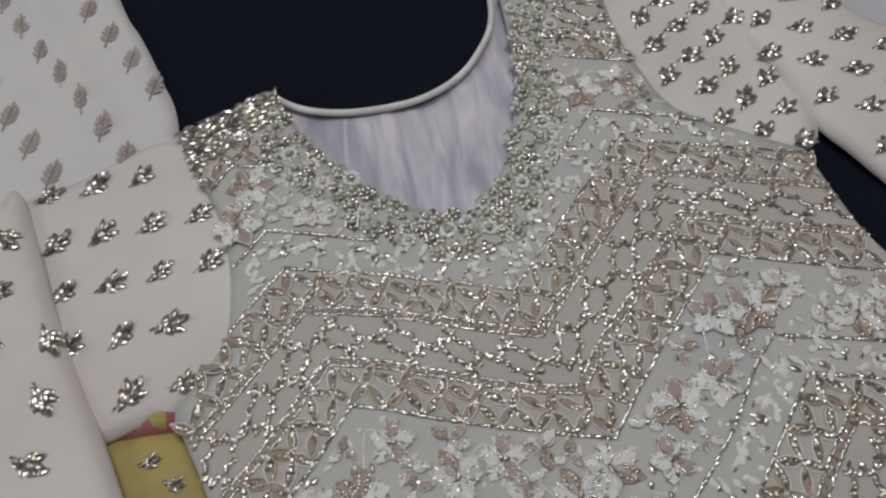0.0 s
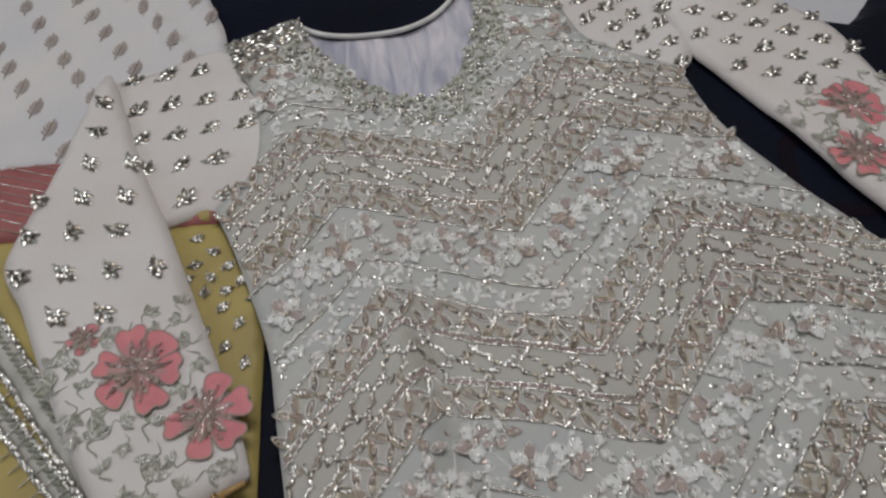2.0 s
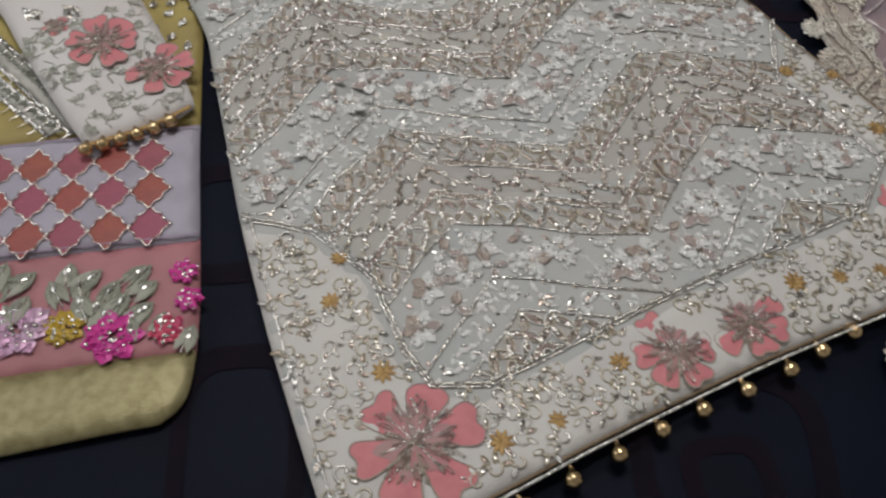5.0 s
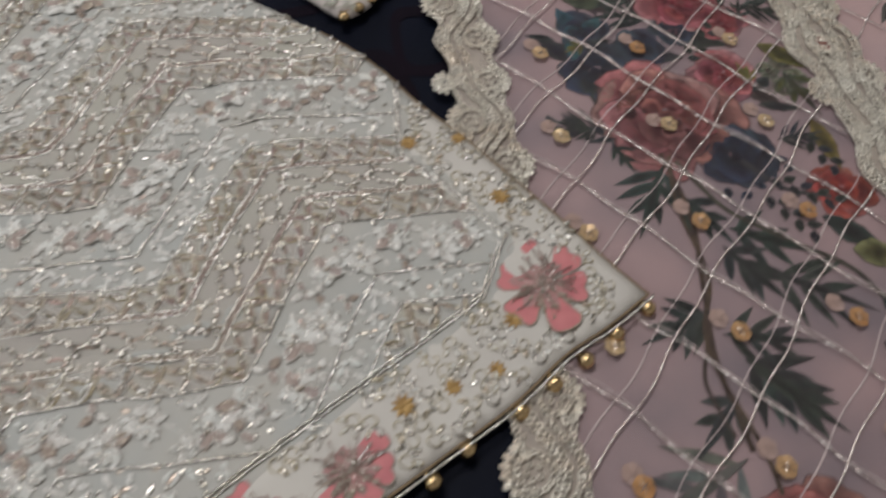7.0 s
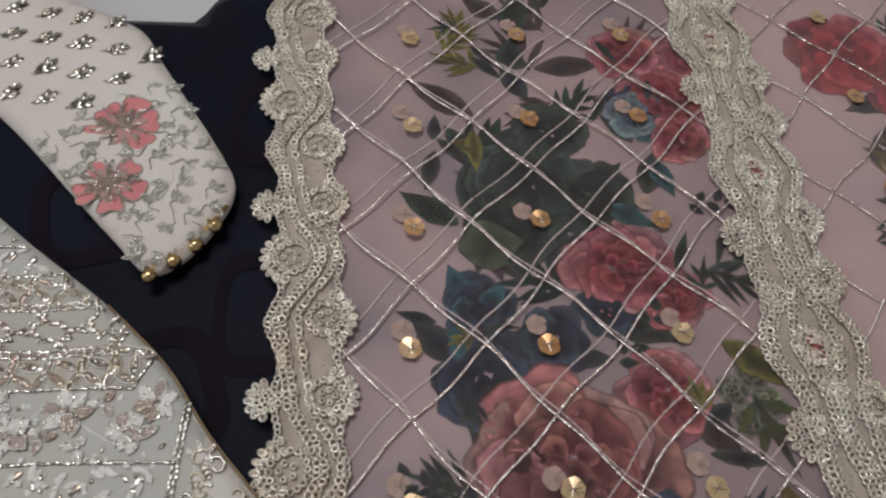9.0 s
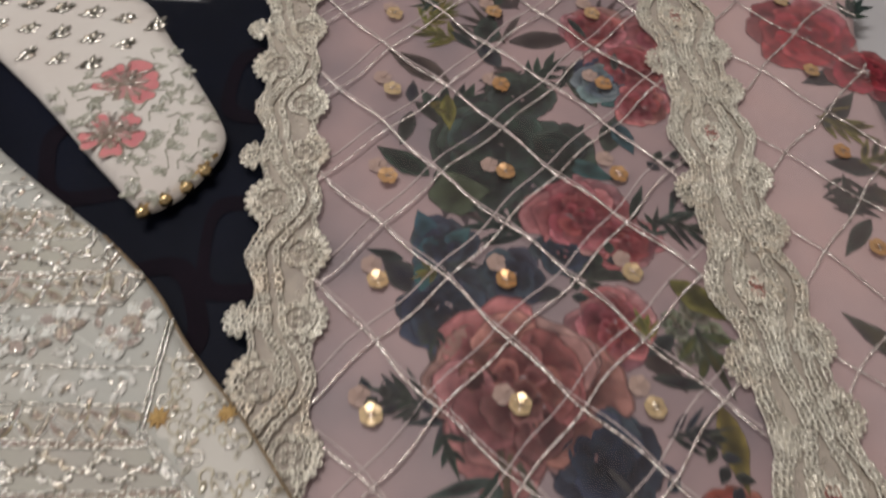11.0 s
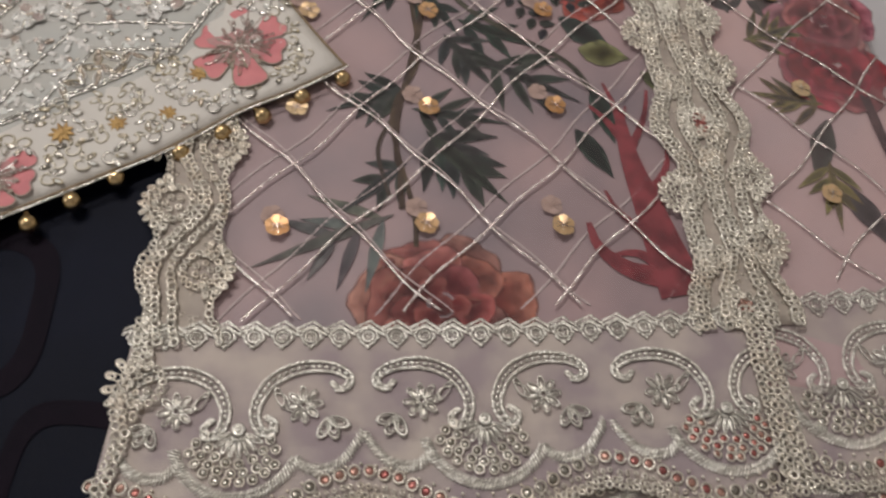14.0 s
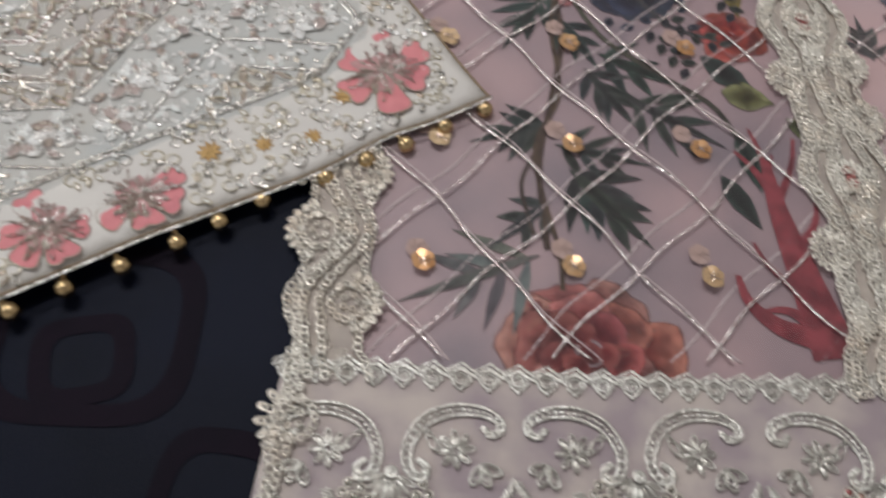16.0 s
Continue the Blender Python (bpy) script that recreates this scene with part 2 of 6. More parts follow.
def spline(pts, step=0.006, closed=False):
    """Catmull-Rom through pts, about one point per step."""
    p = [np.array(q, float) for q in pts]
    n = len(p)
    out = []
    for i in range(n if closed else n - 1):
        a = p[(i - 1) % n] if closed or i else 2 * p[0] - p[1]
        b, c = p[i], p[(i + 1) % n]
        d = p[(i + 2) % n] if closed or i + 2 < n else 2 * p[-1] - p[-2]
        k = max(1, int(np.linalg.norm(c - b) / step))
        for u in np.arange(k) / k:
            out.append(0.5 * (2 * b + (c - a) * u + (2 * a - 5 * b + 4 * c - d) * u * u + (3 * b - a - 3 * c + d) * u ** 3))
    if not closed:
        out.append(p[-1])
    return np.array(out)


def resample(pts, step, closed=False):
    p = np.array(pts, float)
    if closed:
        p = np.vstack([p, p[:1]])
    seg = np.r_[0, np.cumsum(np.linalg.norm(np.diff(p, axis=0), axis=1))]
    k = max(2, int(round(seg[-1] / step)) + 1)
    u = np.linspace(0, seg[-1], k)
    r = np.stack([np.interp(u, seg, p[:, i]) for i in range(p.shape[1])], 1)
    return r[:-1] if closed else r


def inside(poly, q):
    q = np.atleast_2d(q)
    x, y = q[:, 0][:, None], q[:, 1][:, None]
    b = np.roll(poly, -1, 0)
    x0, y0, x1, y1 = poly[:, 0], poly[:, 1], b[:, 0], b[:, 1]
    hit = ((y0 > y) != (y1 > y)) & (x < (x1 - x0) * (y - y0) / np.where(y1 == y0, 1e-12, y1 - y0) + x0)
    return hit.sum(1) % 2 == 1


def edge_distance(poly, q):
    q = np.atleast_2d(q)
    ab = np.roll(poly, -1, 0) - poly
    out = []
    for c in np.array_split(q, max(1, len(q) // 2000)):
        w = c[:, None, :] - poly[None]
        t = np.clip((w * ab).sum(2) / ((ab * ab).sum(1) + 1e-12), 0, 1)
        out.append(np.sqrt(((w - t[..., None] * ab) ** 2).sum(2).min(1)))
    return np.concatenate(out)


def ripple(q, size, height, seed):
    return np.array([noise.noise(Vector((x / size, y / size, seed * 7.3))) for x, y in q]) * height


def sheet(name, outline, z, mat, parent, label="", grid=0.010, thick=0.003, puff=0.008, waves=((0.12, 0.0012, 1), (0.03, 0.0005, 2)), folds=None):
    """A piece of cloth lying flat: rounded edges, low waves, a skirt for its thickness."""
    out = resample(outline, grid * 0.6, True)
    lo, hi = out.min(0), out.max(0)
    gx, gy = np.meshgrid(np.arange(lo[0], hi[0], grid), np.arange(lo[1], hi[1], grid))
    g = np.stack([gx.ravel(), gy.ravel()], 1)
    g[::2] += 0.0001
    g = g[inside(out, g)]
    g = g[edge_distance(out, g) > grid * 0.5]
    n = len(out)
    verts = [Vector(p) for p in np.vstack([out, g])]
    vv, _, ff, *_ = delaunay_2d_cdt(verts, [], [list(range(n))], 1, 1e-6)
    q = np.array([(v.x, v.y) for v in vv])
    d = edge_distance(out, q)
    h = cloth_z(q, z, waves, folds) - thick * np.clip(1 - d / puff, 0, 1) ** 2
    co = [(x, y, w) for (x, y), w in zip(q, h)]
    faces = [tuple(f) for f in ff]
    edge = {}
    for f in faces:
        for a, b in zip(f, f[1:] + f[:1]):
            edge[(a, b)] = 1
    rim = [(a, b) for a, b in edge if (b, a) not in edge]
    low = {}
    for a, b in rim:
        for v in (a, b):
            if v not in low:
                low[v] = len(co)
                co.append((co[v][0], co[v][1], co[v][2] - thick))
    faces += [(b, a, low[a], low[b]) for a, b in rim]
    mesh = bpy.data.meshes.new(name)
    mesh.from_pydata(co, [], faces)
    mesh.shade_smooth()
    return link(name, mesh, mat, parent, label)


def cloth_z(q, z, waves, folds=None):
    h = np.full(len(q), float(z))
    for size, height, seed in waves:
        h += ripple(q, size, height, seed)
    if folds:
        for a, b, width, height in folds:
            a, b = np.array(a), np.array(b)
            t = np.clip(((q - a) @ (b - a)) / ((b - a) @ (b - a)), 0, 1)
            d = np.linalg.norm(q - a - t[:, None] * (b - a), axis=1)
            h += height * np.exp(-(d / width) ** 2) * np.sin(np.pi * np.clip(t, 0.04, 0.96))
    return h

# ---- room ----
def box_mesh(name, lo, hi, mat, label="", kind="structure"):
    bm = bmesh.new()
    bmesh.ops.create_cube(bm, size=1)
    c, s_ = (Vector(lo) + Vector(hi)) / 2, Vector(hi) - Vector(lo)
    for v in bm.verts:
        v.co = Vector((v.co.x * s_.x, v.co.y * s_.y, v.co.z * s_.z)) + c
    return tagged(part(name, bm, mat, None), label, "", "", kind)


FLOOR_Z = -0.030
box_mesh("floor", (-2.6, -2.6, FLOOR_Z - 0.1), (2.6, 2.6, FLOOR_Z), M["floor"], "pale smooth floor under the spread cloth")
# unseen walls and ceiling, added pale to bounce light onto the metal work
box_mesh("wall_north", (-2.7, 2.6, FLOOR_Z - 0.1), (2.7, 2.7, 2.5), M["plaster"], "unseen plaster wall added as a pale reflector")
box_mesh("wall_south", (-2.7, -2.7, FLOOR_Z - 0.1), (2.7, -2.6, 2.5), M["plaster"], "unseen plaster wall added as a pale reflector")
box_mesh("wall_west", (-2.7, -2.6, FLOOR_Z - 0.1), (-2.6, 2.6, 2.5), M["plaster"], "unseen plaster wall added as a pale reflector")
box_mesh("wall_east", (2.6, -2.6, FLOOR_Z - 0.1), (2.7, 2.6, 2.5), M["plaster"], "unseen plaster wall added as a pale reflector")
box_mesh("ceiling", (-2.7, -2.7, 2.5), (2.7, 2.7, 2.6), M["plaster"], "unseen plaster ceiling added as a pale reflector")

CLOTH_Z = -0.0125
spread = sheet("spread_cloth", [(-1.6, 0.75), (0.0, 0.60), (0.14, 0.546), (0.24, 0.534), (0.33, 0.537), (0.37, 0.66), (0.6, 0.70), (0.94, 0.66), (0.985, 0.40), (1.005, 0.1), (1.03, -0.2), (1.12, -0.6), (1.2, -1.5), (-1.6, -1.5)], CLOTH_Z, M["navy"], None, grid=0.03, thick=0.018, puff=0.02,
               waves=((0.25, 0.0016, 5), (0.06, 0.0010, 6)))
tagged(spread, "dark navy satin spread with maroon woven rings", "spread")

# ---- kameez ----
O, S, D = np.array((0.044, 0.154)), np.array((0.753, 0.658)), np.array((0.658, -0.753))


def K(s, d):
    return O + np.multiply.outer(s, S) + np.multiply.outer(d, D)


ARM_L = [(-0.291, 0.311), (-0.274, 0.288), (-0.250, 0.266), (-0.231, 0.244), (-0.215, 0.216), (-0.204, 0.189), (-0.199, 0.166), (-0.203, 0.146), (-0.212, 0.113)]
SIDE_L = [(-0.212, 0.113), (-0.178, 0.078), (-0.142, 0.036), (-0.112, -0.003), (-0.090, -0.044), (-0.049, -0.120), (-0.026, -0.164), (-0.003, -0.205), (0.040, -0.277), (0.082, -0.342), (0.143, -0.432)]
HEM = [(0.143, -0.432), (0.231, -0.361), (0.307, -0.300), (0.380, -0.245), (0.441, -0.202), (0.494, -0.165), (0.536, -0.128), (0.572, -0.105), (0.606, -0.079)]
SIDE_R = [(0.606, -0.079), (0.544, -0.006), (0.482, 0.069), (0.430, 0.122), (0.394, 0.166), (0.343, 0.210), (0.268, 0.262), (0.203, 0.312), (0.174, 0.350), (0.152, 0.390)]
SEAM_R = [(0.152, 0.390), (0.117, 0.394), (0.077, 0.402), (0.053, 0.413), (0.022, 0.456), (-0.007, 0.517), (-0.030, 0.570)]
NECK = [(-0.100, 0.530), (-0.080, 0.479), (-0.068, 0.447), (-0.058, 0.414), (-0.053, 0.370), (-0.053, 0.330), (-0.058, 0.302), (-0.068, 0.289), (-0.091, 0.283), (-0.120, 0.286), (-0.156, 0.298), (-0.187, 0.317), (-0.214, 0.340), (-0.234, 0.364)]
BACK_NECK = [(-0.240, 0.362), (-0.212, 0.354), (-0.182, 0.356), (-0.150, 0.367), (-0.123, 0.383), (-0.102, 0.408), (-0.091, 0.440), (-0.089, 0.475), (-0.105, 0.530)]
BODY = np.vstack([spline(ARM_L)[:-1], spline(SIDE_L)[:-1], spline(HEM)[:-1], spline(SIDE_R)[:-1], spline(SEAM_R)[:-1], [(-0.03, 0.57)], spline(NECK)])
KZ, KW = 0.0055, ((0.10, 0.0032, 11), (0.035, 0.0012, 12))
kameez = thing("kameez", "ivory kameez with silver chevron sequin embroidery on dark spread", "tunic")
KF = [((-0.12, 0.19), (0.12, -0.26), 0.028, 0.006), ((-0.02, 0.24), (0.25, -0.16), 0.03, -0.0025), ((0.10, 0.33), (0.40, -0.02), 0.03, 0.004), ((-0.06, -0.06), (0.05, -0.24), 0.012, 0.003), ((-0.16, 0.12), (-0.03, -0.10), 0.010, 0.003),
      ((-0.03, 0.09), (0.10, -0.13), 0.011, -0.0055), ((-0.055, 0.10), (0.065, -0.12), 0.013, 0.0050), ((0.08, -0.09), (0.23, -0.14), 0.012, -0.0050), ((0.07, 0.13), (0.20, -0.03), 0.012, 0.0040), ((0.16, -0.17), (0.36, -0.06), 0.014, 0.0045), ((0.20, 0.18), (0.33, 0.02), 0.013, -0.0045)]
front = sheet("front_panel", BODY, KZ, M["ivory"], kameez, waves=KW, puff=0.005, folds=KF)
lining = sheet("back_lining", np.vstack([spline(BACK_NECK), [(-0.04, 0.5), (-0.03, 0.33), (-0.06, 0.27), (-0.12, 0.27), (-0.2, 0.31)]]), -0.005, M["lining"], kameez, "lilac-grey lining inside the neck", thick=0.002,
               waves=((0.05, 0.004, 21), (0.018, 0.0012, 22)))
UPPER_L = np.vstack([spline([(-0.212, 0.113), (-0.229, 0.104), (-0.248, 0.087)]), spline([(-0.270, 0.09), (-0.331, 0.150), (-0.380, 0.19), (-0.397, 0.228), (-0.349, 0.256), (-0.320, 0.288), (-0.291, 0.311)]), spline([(-0.27, 0.30), (-0.22, 0.25), (-0.19, 0.19), (-0.19, 0.14)])])
upper_l = sheet("sleeve", UPPER_L, 0.0, M["sleeve"], kameez, waves=((0.09, 0.0060, 31), (0.032, 0.0016, 32)))
FORE_L = spline([(-0.384, 0.235), (-0.366, 0.130), (-0.355, 0.051), (-0.345, 0.010), (-0.310, -0.020), (-0.270, -0.058), (-0.220, -0.103), (-0.160, -0.152), (-0.150, -0.150), (-0.094, -0.098), (-0.096, -0.079), (-0.138, -0.028), (-0.185, 0.024), (-0.240, 0.085), (-0.298, 0.144), (-0.350, 0.205)], closed=True)
fore_l = sheet("sleeve", FORE_L, 0.014, M["sleeve"], kameez, waves=((0.09, 0.0064, 33), (0.032, 0.0018, 34)), thick=0.006, puff=0.012)
UPPER_R = np.vstack([spline([(-0.03, 0.57), (0.03, 0.62), (0.12, 0.60), (0.115, 0.51), (0.144, 0.46), (0.162, 0.43), (0.164, 0.404), (0.152, 0.390)]), [(0.11, 0.37), (0.06, 0.38), (0.03, 0.41), (0.0, 0.46), (-0.02, 0.52)]])
upper_r = sheet("sleeve", UPPER_R, -0.002, M["sleeve"], kameez, waves=((0.09, 0.0052, 35), (0.032, 0.0016, 36)))
FORE_R = spline([(0.085, 0.54), (0.115, 0.490), (0.144, 0.454), (0.165, 0.418), (0.190, 0.396), (0.231, 0.361), (0.283, 0.311), (0.325, 0.272), (0.360, 0.241), (0.383, 0.252), (0.405, 0.291), (0.410, 0.320), (0.396, 0.347), (0.364, 0.394), (0.324, 0.450), (0.294, 0.490), (0.231, 0.521), (0.176, 0.548), (0.12, 0.60)], closed=True)
fore_r = sheet("sleeve", FORE_R, 0.004, M["sleeve"], kameez, waves=((0.09, 0.0050, 37), (0.032, 0.0016, 38)), thick=0.005, puff=0.012)

# ---- trousers ----
TR, TD = np.array((0.934, 0.358)), np.array((0.358, -0.934))
trousers = thing("trousers", "trouser leg with white, red, mustard and pink embroidered bands", "trousers")
T_RIGHT = spline([(-0.50, 0.56), (-0.397, 0.434), (-0.364, 0.401), (-0.331, 0.364), (-0.298, 0.320), (-0.240, 0.19), (-0.205, 0.112), (-0.165, 0.070), (-0.134, 0.031), (-0.104, -0.044), (-0.071, -0.129), (-0.039, -0.208), (-0.005, -0.295), (0.006, -0.343), (-0.004, -0.364)])
T_ALL = np.vstack([T_RIGHT, [(-0.25, -0.475), (-0.55, -0.60), (-0.85, 0.40)]])


LEG_FOLDS = [((-0.52, 0.47), (-0.29, 0.25), 0.010, 0.007), ((-0.50, 0.43), (-0.33, 0.27), 0.016, -0.003)]


def clip_band(poly, axis, lo, hi):
    """The part of a polygon between two values along an axis."""
    for sign, lim in ((1, lo), (-1, -hi)):
        out = []
        for a, b in zip(poly, np.roll(poly, -1, 0)):
            da, db = sign * (a @ axis) - lim, sign * (b @ axis) - lim
            if da >= 0:
                out.append(a)
            if (da >= 0) != (db >= 0):
                out.append(a + (b - a) * da / (da - db))
        poly = np.array(out)
    return poly


for nm, lo, hi, mt, z, lab in (("leg_top", -2, -0.255, "trouser_white", -0.003, ""), ("red_band", -0.259, -0.173, "red", -0.002, "brick-red band with fine chevron lines"),
                          ("mustard_panel", -0.175, 0.068, "yellow", -0.003, "mustard net panel"), ("lattice_band", 0.066, 0.190, "lilac", -0.002, "lilac net band"),
                          ("floral_band", 0.188, 0.290, "pinkband", -0.003, "pink net band"), ("gold_hem", 0.287, 0.40, "goldcloth", -0.002, "gold woven hem trim")):
    sheet(nm, clip_band(T_ALL, TD, lo, hi), z, M[mt], trousers, lab, waves=((0.12, 0.002, 41), (0.03, 0.0004, 42)), puff=0.006, folds=LEG_FOLDS if nm == "leg_top" else None)

wedge = clip_band(clip_band(T_ALL, TD, -0.197, -0.1755), np.array((1.0, 0.0)), -0.310, -0.214)
sheet("mustard_panel", wedge, -0.0015, M["yellow"], trousers, "mustard net panel", waves=((0.12, 0.002, 41), (0.03, 0.0004, 42)), puff=0.006)

# ---- dupatta ----
dupatta = thing("dupatta", "folded pink organza scarf with printed roses and beaded lace", "scarf")


def lace_x(y, which):
    """Centre line of the two upright lace borders."""
    pts = [(0.60, 0.422), (0.45, 0.444), (0.24, 0.478), (0.05, 0.500), (-0.20, 0.515), (-0.30, 0.526), (-0.42, 0.54)] if which == 0 else [(0.60, 0.806), (0.45, 0.824), (0.24, 0.836), (0.1, 0.856), (0.0, 0.868), (-0.14, 0.885), (-0.25, 0.892), (-0.42, 0.915)]
    a = np.array(pts[::-1])
    return np.interp(y, a[:, 0], a[:, 1])


LAYER_R = [(1.02, 0.62), (0.997, 0.520), (0.993, 0.430), (1.008, 0.25), (1.020, 0.10), (1.040, 0.0), (1.046, -0.10), (1.07, -0.25), (1.08, -0.315)]
yy = np.linspace(0.62, -0.40, 50)
under = np.vstack([np.stack([lace_x(yy, 1) - 0.02, yy], 1)[yy > -0.325], np.array(LAYER_R)[::-1]])
sheet("folded_layer", under, -0.0075, M["rose_organza"], dupatta, waves=((0.1, 0.0015, 51), (0.03, 0.0004, 52)), thick=0.002)
main = np.vstack([np.stack([lace_x(yy, 0), yy], 1)[yy > -0.385], np.stack([lace_x(yy, 1), yy], 1)[yy > -0.345][::-1]])
sheet("front_layer", main, -0.007, M["mauve"], dupatta, waves=((0.1, 0.0015, 51), (0.03, 0.0004, 52)), thick=0.002)

# ---- embroidery kit ----
def template_chip():
    v = [(-1, 0, 0), (-0.4, -0.5, 0), (0.4, -0.5, 0), (1, 0, 0), (0.4, 0.5, 0), (-0.4, 0.5, 0), (-0.4, 0.05, 0.42), (0.4, -0.05, 0.42)]
    f = [(0, 1, 6), (1, 2, 7), (1, 7, 6), (2, 3, 7), (3, 4, 7), (4, 5, 6), (4, 6, 7), (5, 0, 6)]
    return np.array(v), np.array(f)


def template_bead(n=8):
    v, f = [(0, 0, 1)], []
    for e in (0.7, 0.05, -0.7):
        v += [(math.sqrt(1 - e * e) * math.cos(2 * math.pi * i / n), math.sqrt(1 - e * e) * math.sin(2 * math.pi * i / n), e) for i in range(n)]
    for i in range(n):
        j = (i + 1) % n
        f.append((0, 1 + i, 1 + j))
        for r in (0, 1):
            a, b, c, d = 1 + r * n + i, 1 + r * n + j, 1 + (r + 1) * n + j, 1 + (r + 1) * n + i
            f += [(a, d, c), (a, c, b)]
    return np.array(v), np.array(f)


def template_ring(n=9, k=4, tube=0.42):
    v, f = [], []
    for i in range(n):
        for j in range(k):
            a, b = 2 * math.pi * i / n, 2 * math.pi * j / k + 0.4
            r = 1 + tube * math.cos(b)
            v.append((r * math.cos(a), r * math.sin(a), tube * (1 + math.sin(b))))
    for i in range(n):
        for j in range(k):
            a, b, c, d = i * k + j, ((i + 1) % n) * k + j, ((i + 1) % n) * k + (j + 1) % k, i * k + (j + 1) % k
            f += [(a, b, c), (a, c, d)]
    return np.array(v), np.array(f)


def template_petal():
    v = [(0, 0, 0.03), (0.28, -0.20, 0.02), (0.62, -0.24, 0.02), (1, 0, 0.04), (0.62, 0.24, 0.02), (0.28, 0.20, 0.02), (0.3, -0.10, 0.14), (0.3, 0.10, 0.14), (0.66, -0.10, 0.15), (0.66, 0.10, 0.15), (0.3, 0, 0.06), (0.68, 0, 0.07)]
    f = [(0, 1, 6), (1, 2, 8), (1, 8, 6), (2, 3, 8), (3, 4, 9), (4, 5, 7), (4, 7, 9), (5, 0, 7), (0, 6, 10), (0, 10, 7), (6, 8, 11), (6, 11, 10), (7, 10, 11), (7, 11, 9), (8, 3, 11), (9, 11, 3)]
    return np.array(v), np.array(f)


CHIP, BEAD, RING, PETAL = template_chip(), template_bead(), template_ring(), template_petal()
HOOP, LOOP = template_ring(11, 4, 0.22), template_ring(10, 4, 0.20)
RNG = np.random.RandomState(4)


STUFF = {"loop_band", "star_band", "pale_floral_band", "edge_braid", "chevron_cord", "double_cord", "wave_braid", "bead_braid", "ring_braid", "beaded_collar", "shoulder_patch", "diamond_braid", "chevron_line", "silver_edging", "scroll_sprig", "band_cord"}


class Bag:
    """Gathers many small pieces into one mesh."""

    def __init__(self):
        self.v, self.f, self.m, self.n = [], [], [], 0

    def add(self, tmpl, xy, z, ang, size, tilt=0.0, slot=0):
        tv, tf = tmpl
        xy = np.atleast_2d(np.asarray(xy, float))
        k = len(xy)
        if not k:
            return
        z, ang = np.broadcast_to(z, (k,)), np.broadcast_to(ang, (k,))
        size = np.broadcast_to(np.asarray(size, float), (k, 3))
        p = tv[None] * size[:, None, :]
        for ax, (i, j) in ((0, (1, 2)), (1, (0, 2))):
            a = RNG.uniform(-1, 1, k) * tilt
            c, s_ = np.cos(a)[:, None], np.sin(a)[:, None]
            pi, pj = p[..., i].copy(), p[..., j].copy()
            p[..., i], p[..., j] = c * pi - s_ * pj, s_ * pi + c * pj
        c, s_ = np.cos(ang)[:, None], np.sin(ang)[:, None]
        x, y = p[..., 0].copy(), p[..., 1].copy()
        p[..., 0], p[..., 1] = c * x - s_ * y + xy[:, :1], s_ * x + c * y + xy[:, 1:]
        p[..., 2] += z[:, None]
        self.v.append(p.reshape(-1, 3))
        self.f.append((tf[None] + (np.arange(k) * len(tv))[:, None, None] + self.n).reshape(-1, 3))
        self.m.append(np.full(k * len(tf), slot))
        self.n += k * len(tv)

    def tube(self, pts, z, r, slot=0, sides=5):
        """A round cord along a line of points."""
        p = np.asarray(pts, float)
        k = len(p)
        z = np.broadcast_to(z, (k,))
        t = np.gradient(p, axis=0)
        t /= np.linalg.norm(t, axis=1)[:, None] + 1e-9
        nrm = np.stack([-t[:, 1], t[:, 0]], 1)
        ring = []
        for j in range(sides):
            a = 2 * math.pi * j / sides
            ring.append(np.column_stack([p + nrm * (r * math.cos(a)), z + r * math.sin(a)]))
        v = np.stack(ring, 1).reshape(-1, 3)
        f = []
        for i in range(k - 1):
            for j in range(sides):
                a, b, c, d = i * sides + j, i * sides + (j + 1) % sides, (i + 1) * sides + (j + 1) % sides, (i + 1) * sides + j
                f += [(a, b, c), (a, c, d)]
        self.v.append(v)
        self.f.append(np.array(f) + self.n)
        self.m.append(np.full(len(f), slot))
        self.n += len(v)

    def mesh(self, name, smooth=True):
        me = bpy.data.meshes.new(name)
        if self.v:
            me.from_pydata(np.vstack(self.v).tolist(), [], np.vstack(self.f).tolist())
            me.polygons.foreach_set("material_index", np.concatenate(self.m).astype(np.int32))
            me.polygons.foreach_set("use_smooth", np.full(len(me.polygons), smooth))
            me.update()
        return me

    def object(self, name, mats, parent, label="", kind="", smooth=True):
        if not self.v:
            return None
        ob = link(name, self.mesh(name, smooth), mats, parent, label)
        if kind or name in STUFF:
            ob["kind"] = kind or "stuff"
        return ob


def along(pts, step):
    """Points at even steps on a line, and the line's angle there."""
    r = resample(pts, step)
    t = np.gradient(r, axis=0)
    return r, np.arctan2(t[:, 1], t[:, 0])


def put(name, mesh, parent, xy, z, ang=0.0, size=1.0, label=""):
    ob = new(name, mesh)
    ob.parent = parent
    ob.matrix_local = Matrix.LocRotScale((xy[0], xy[1], z), Euler((0, 0, ang)), (size, size, size))
    if label:
        ob["label"] = label
    return ob


def zf(z, waves, lift=0.0, folds=None):
    return lambda q: cloth_z(np.atleast_2d(q), z, waves, folds) + lift


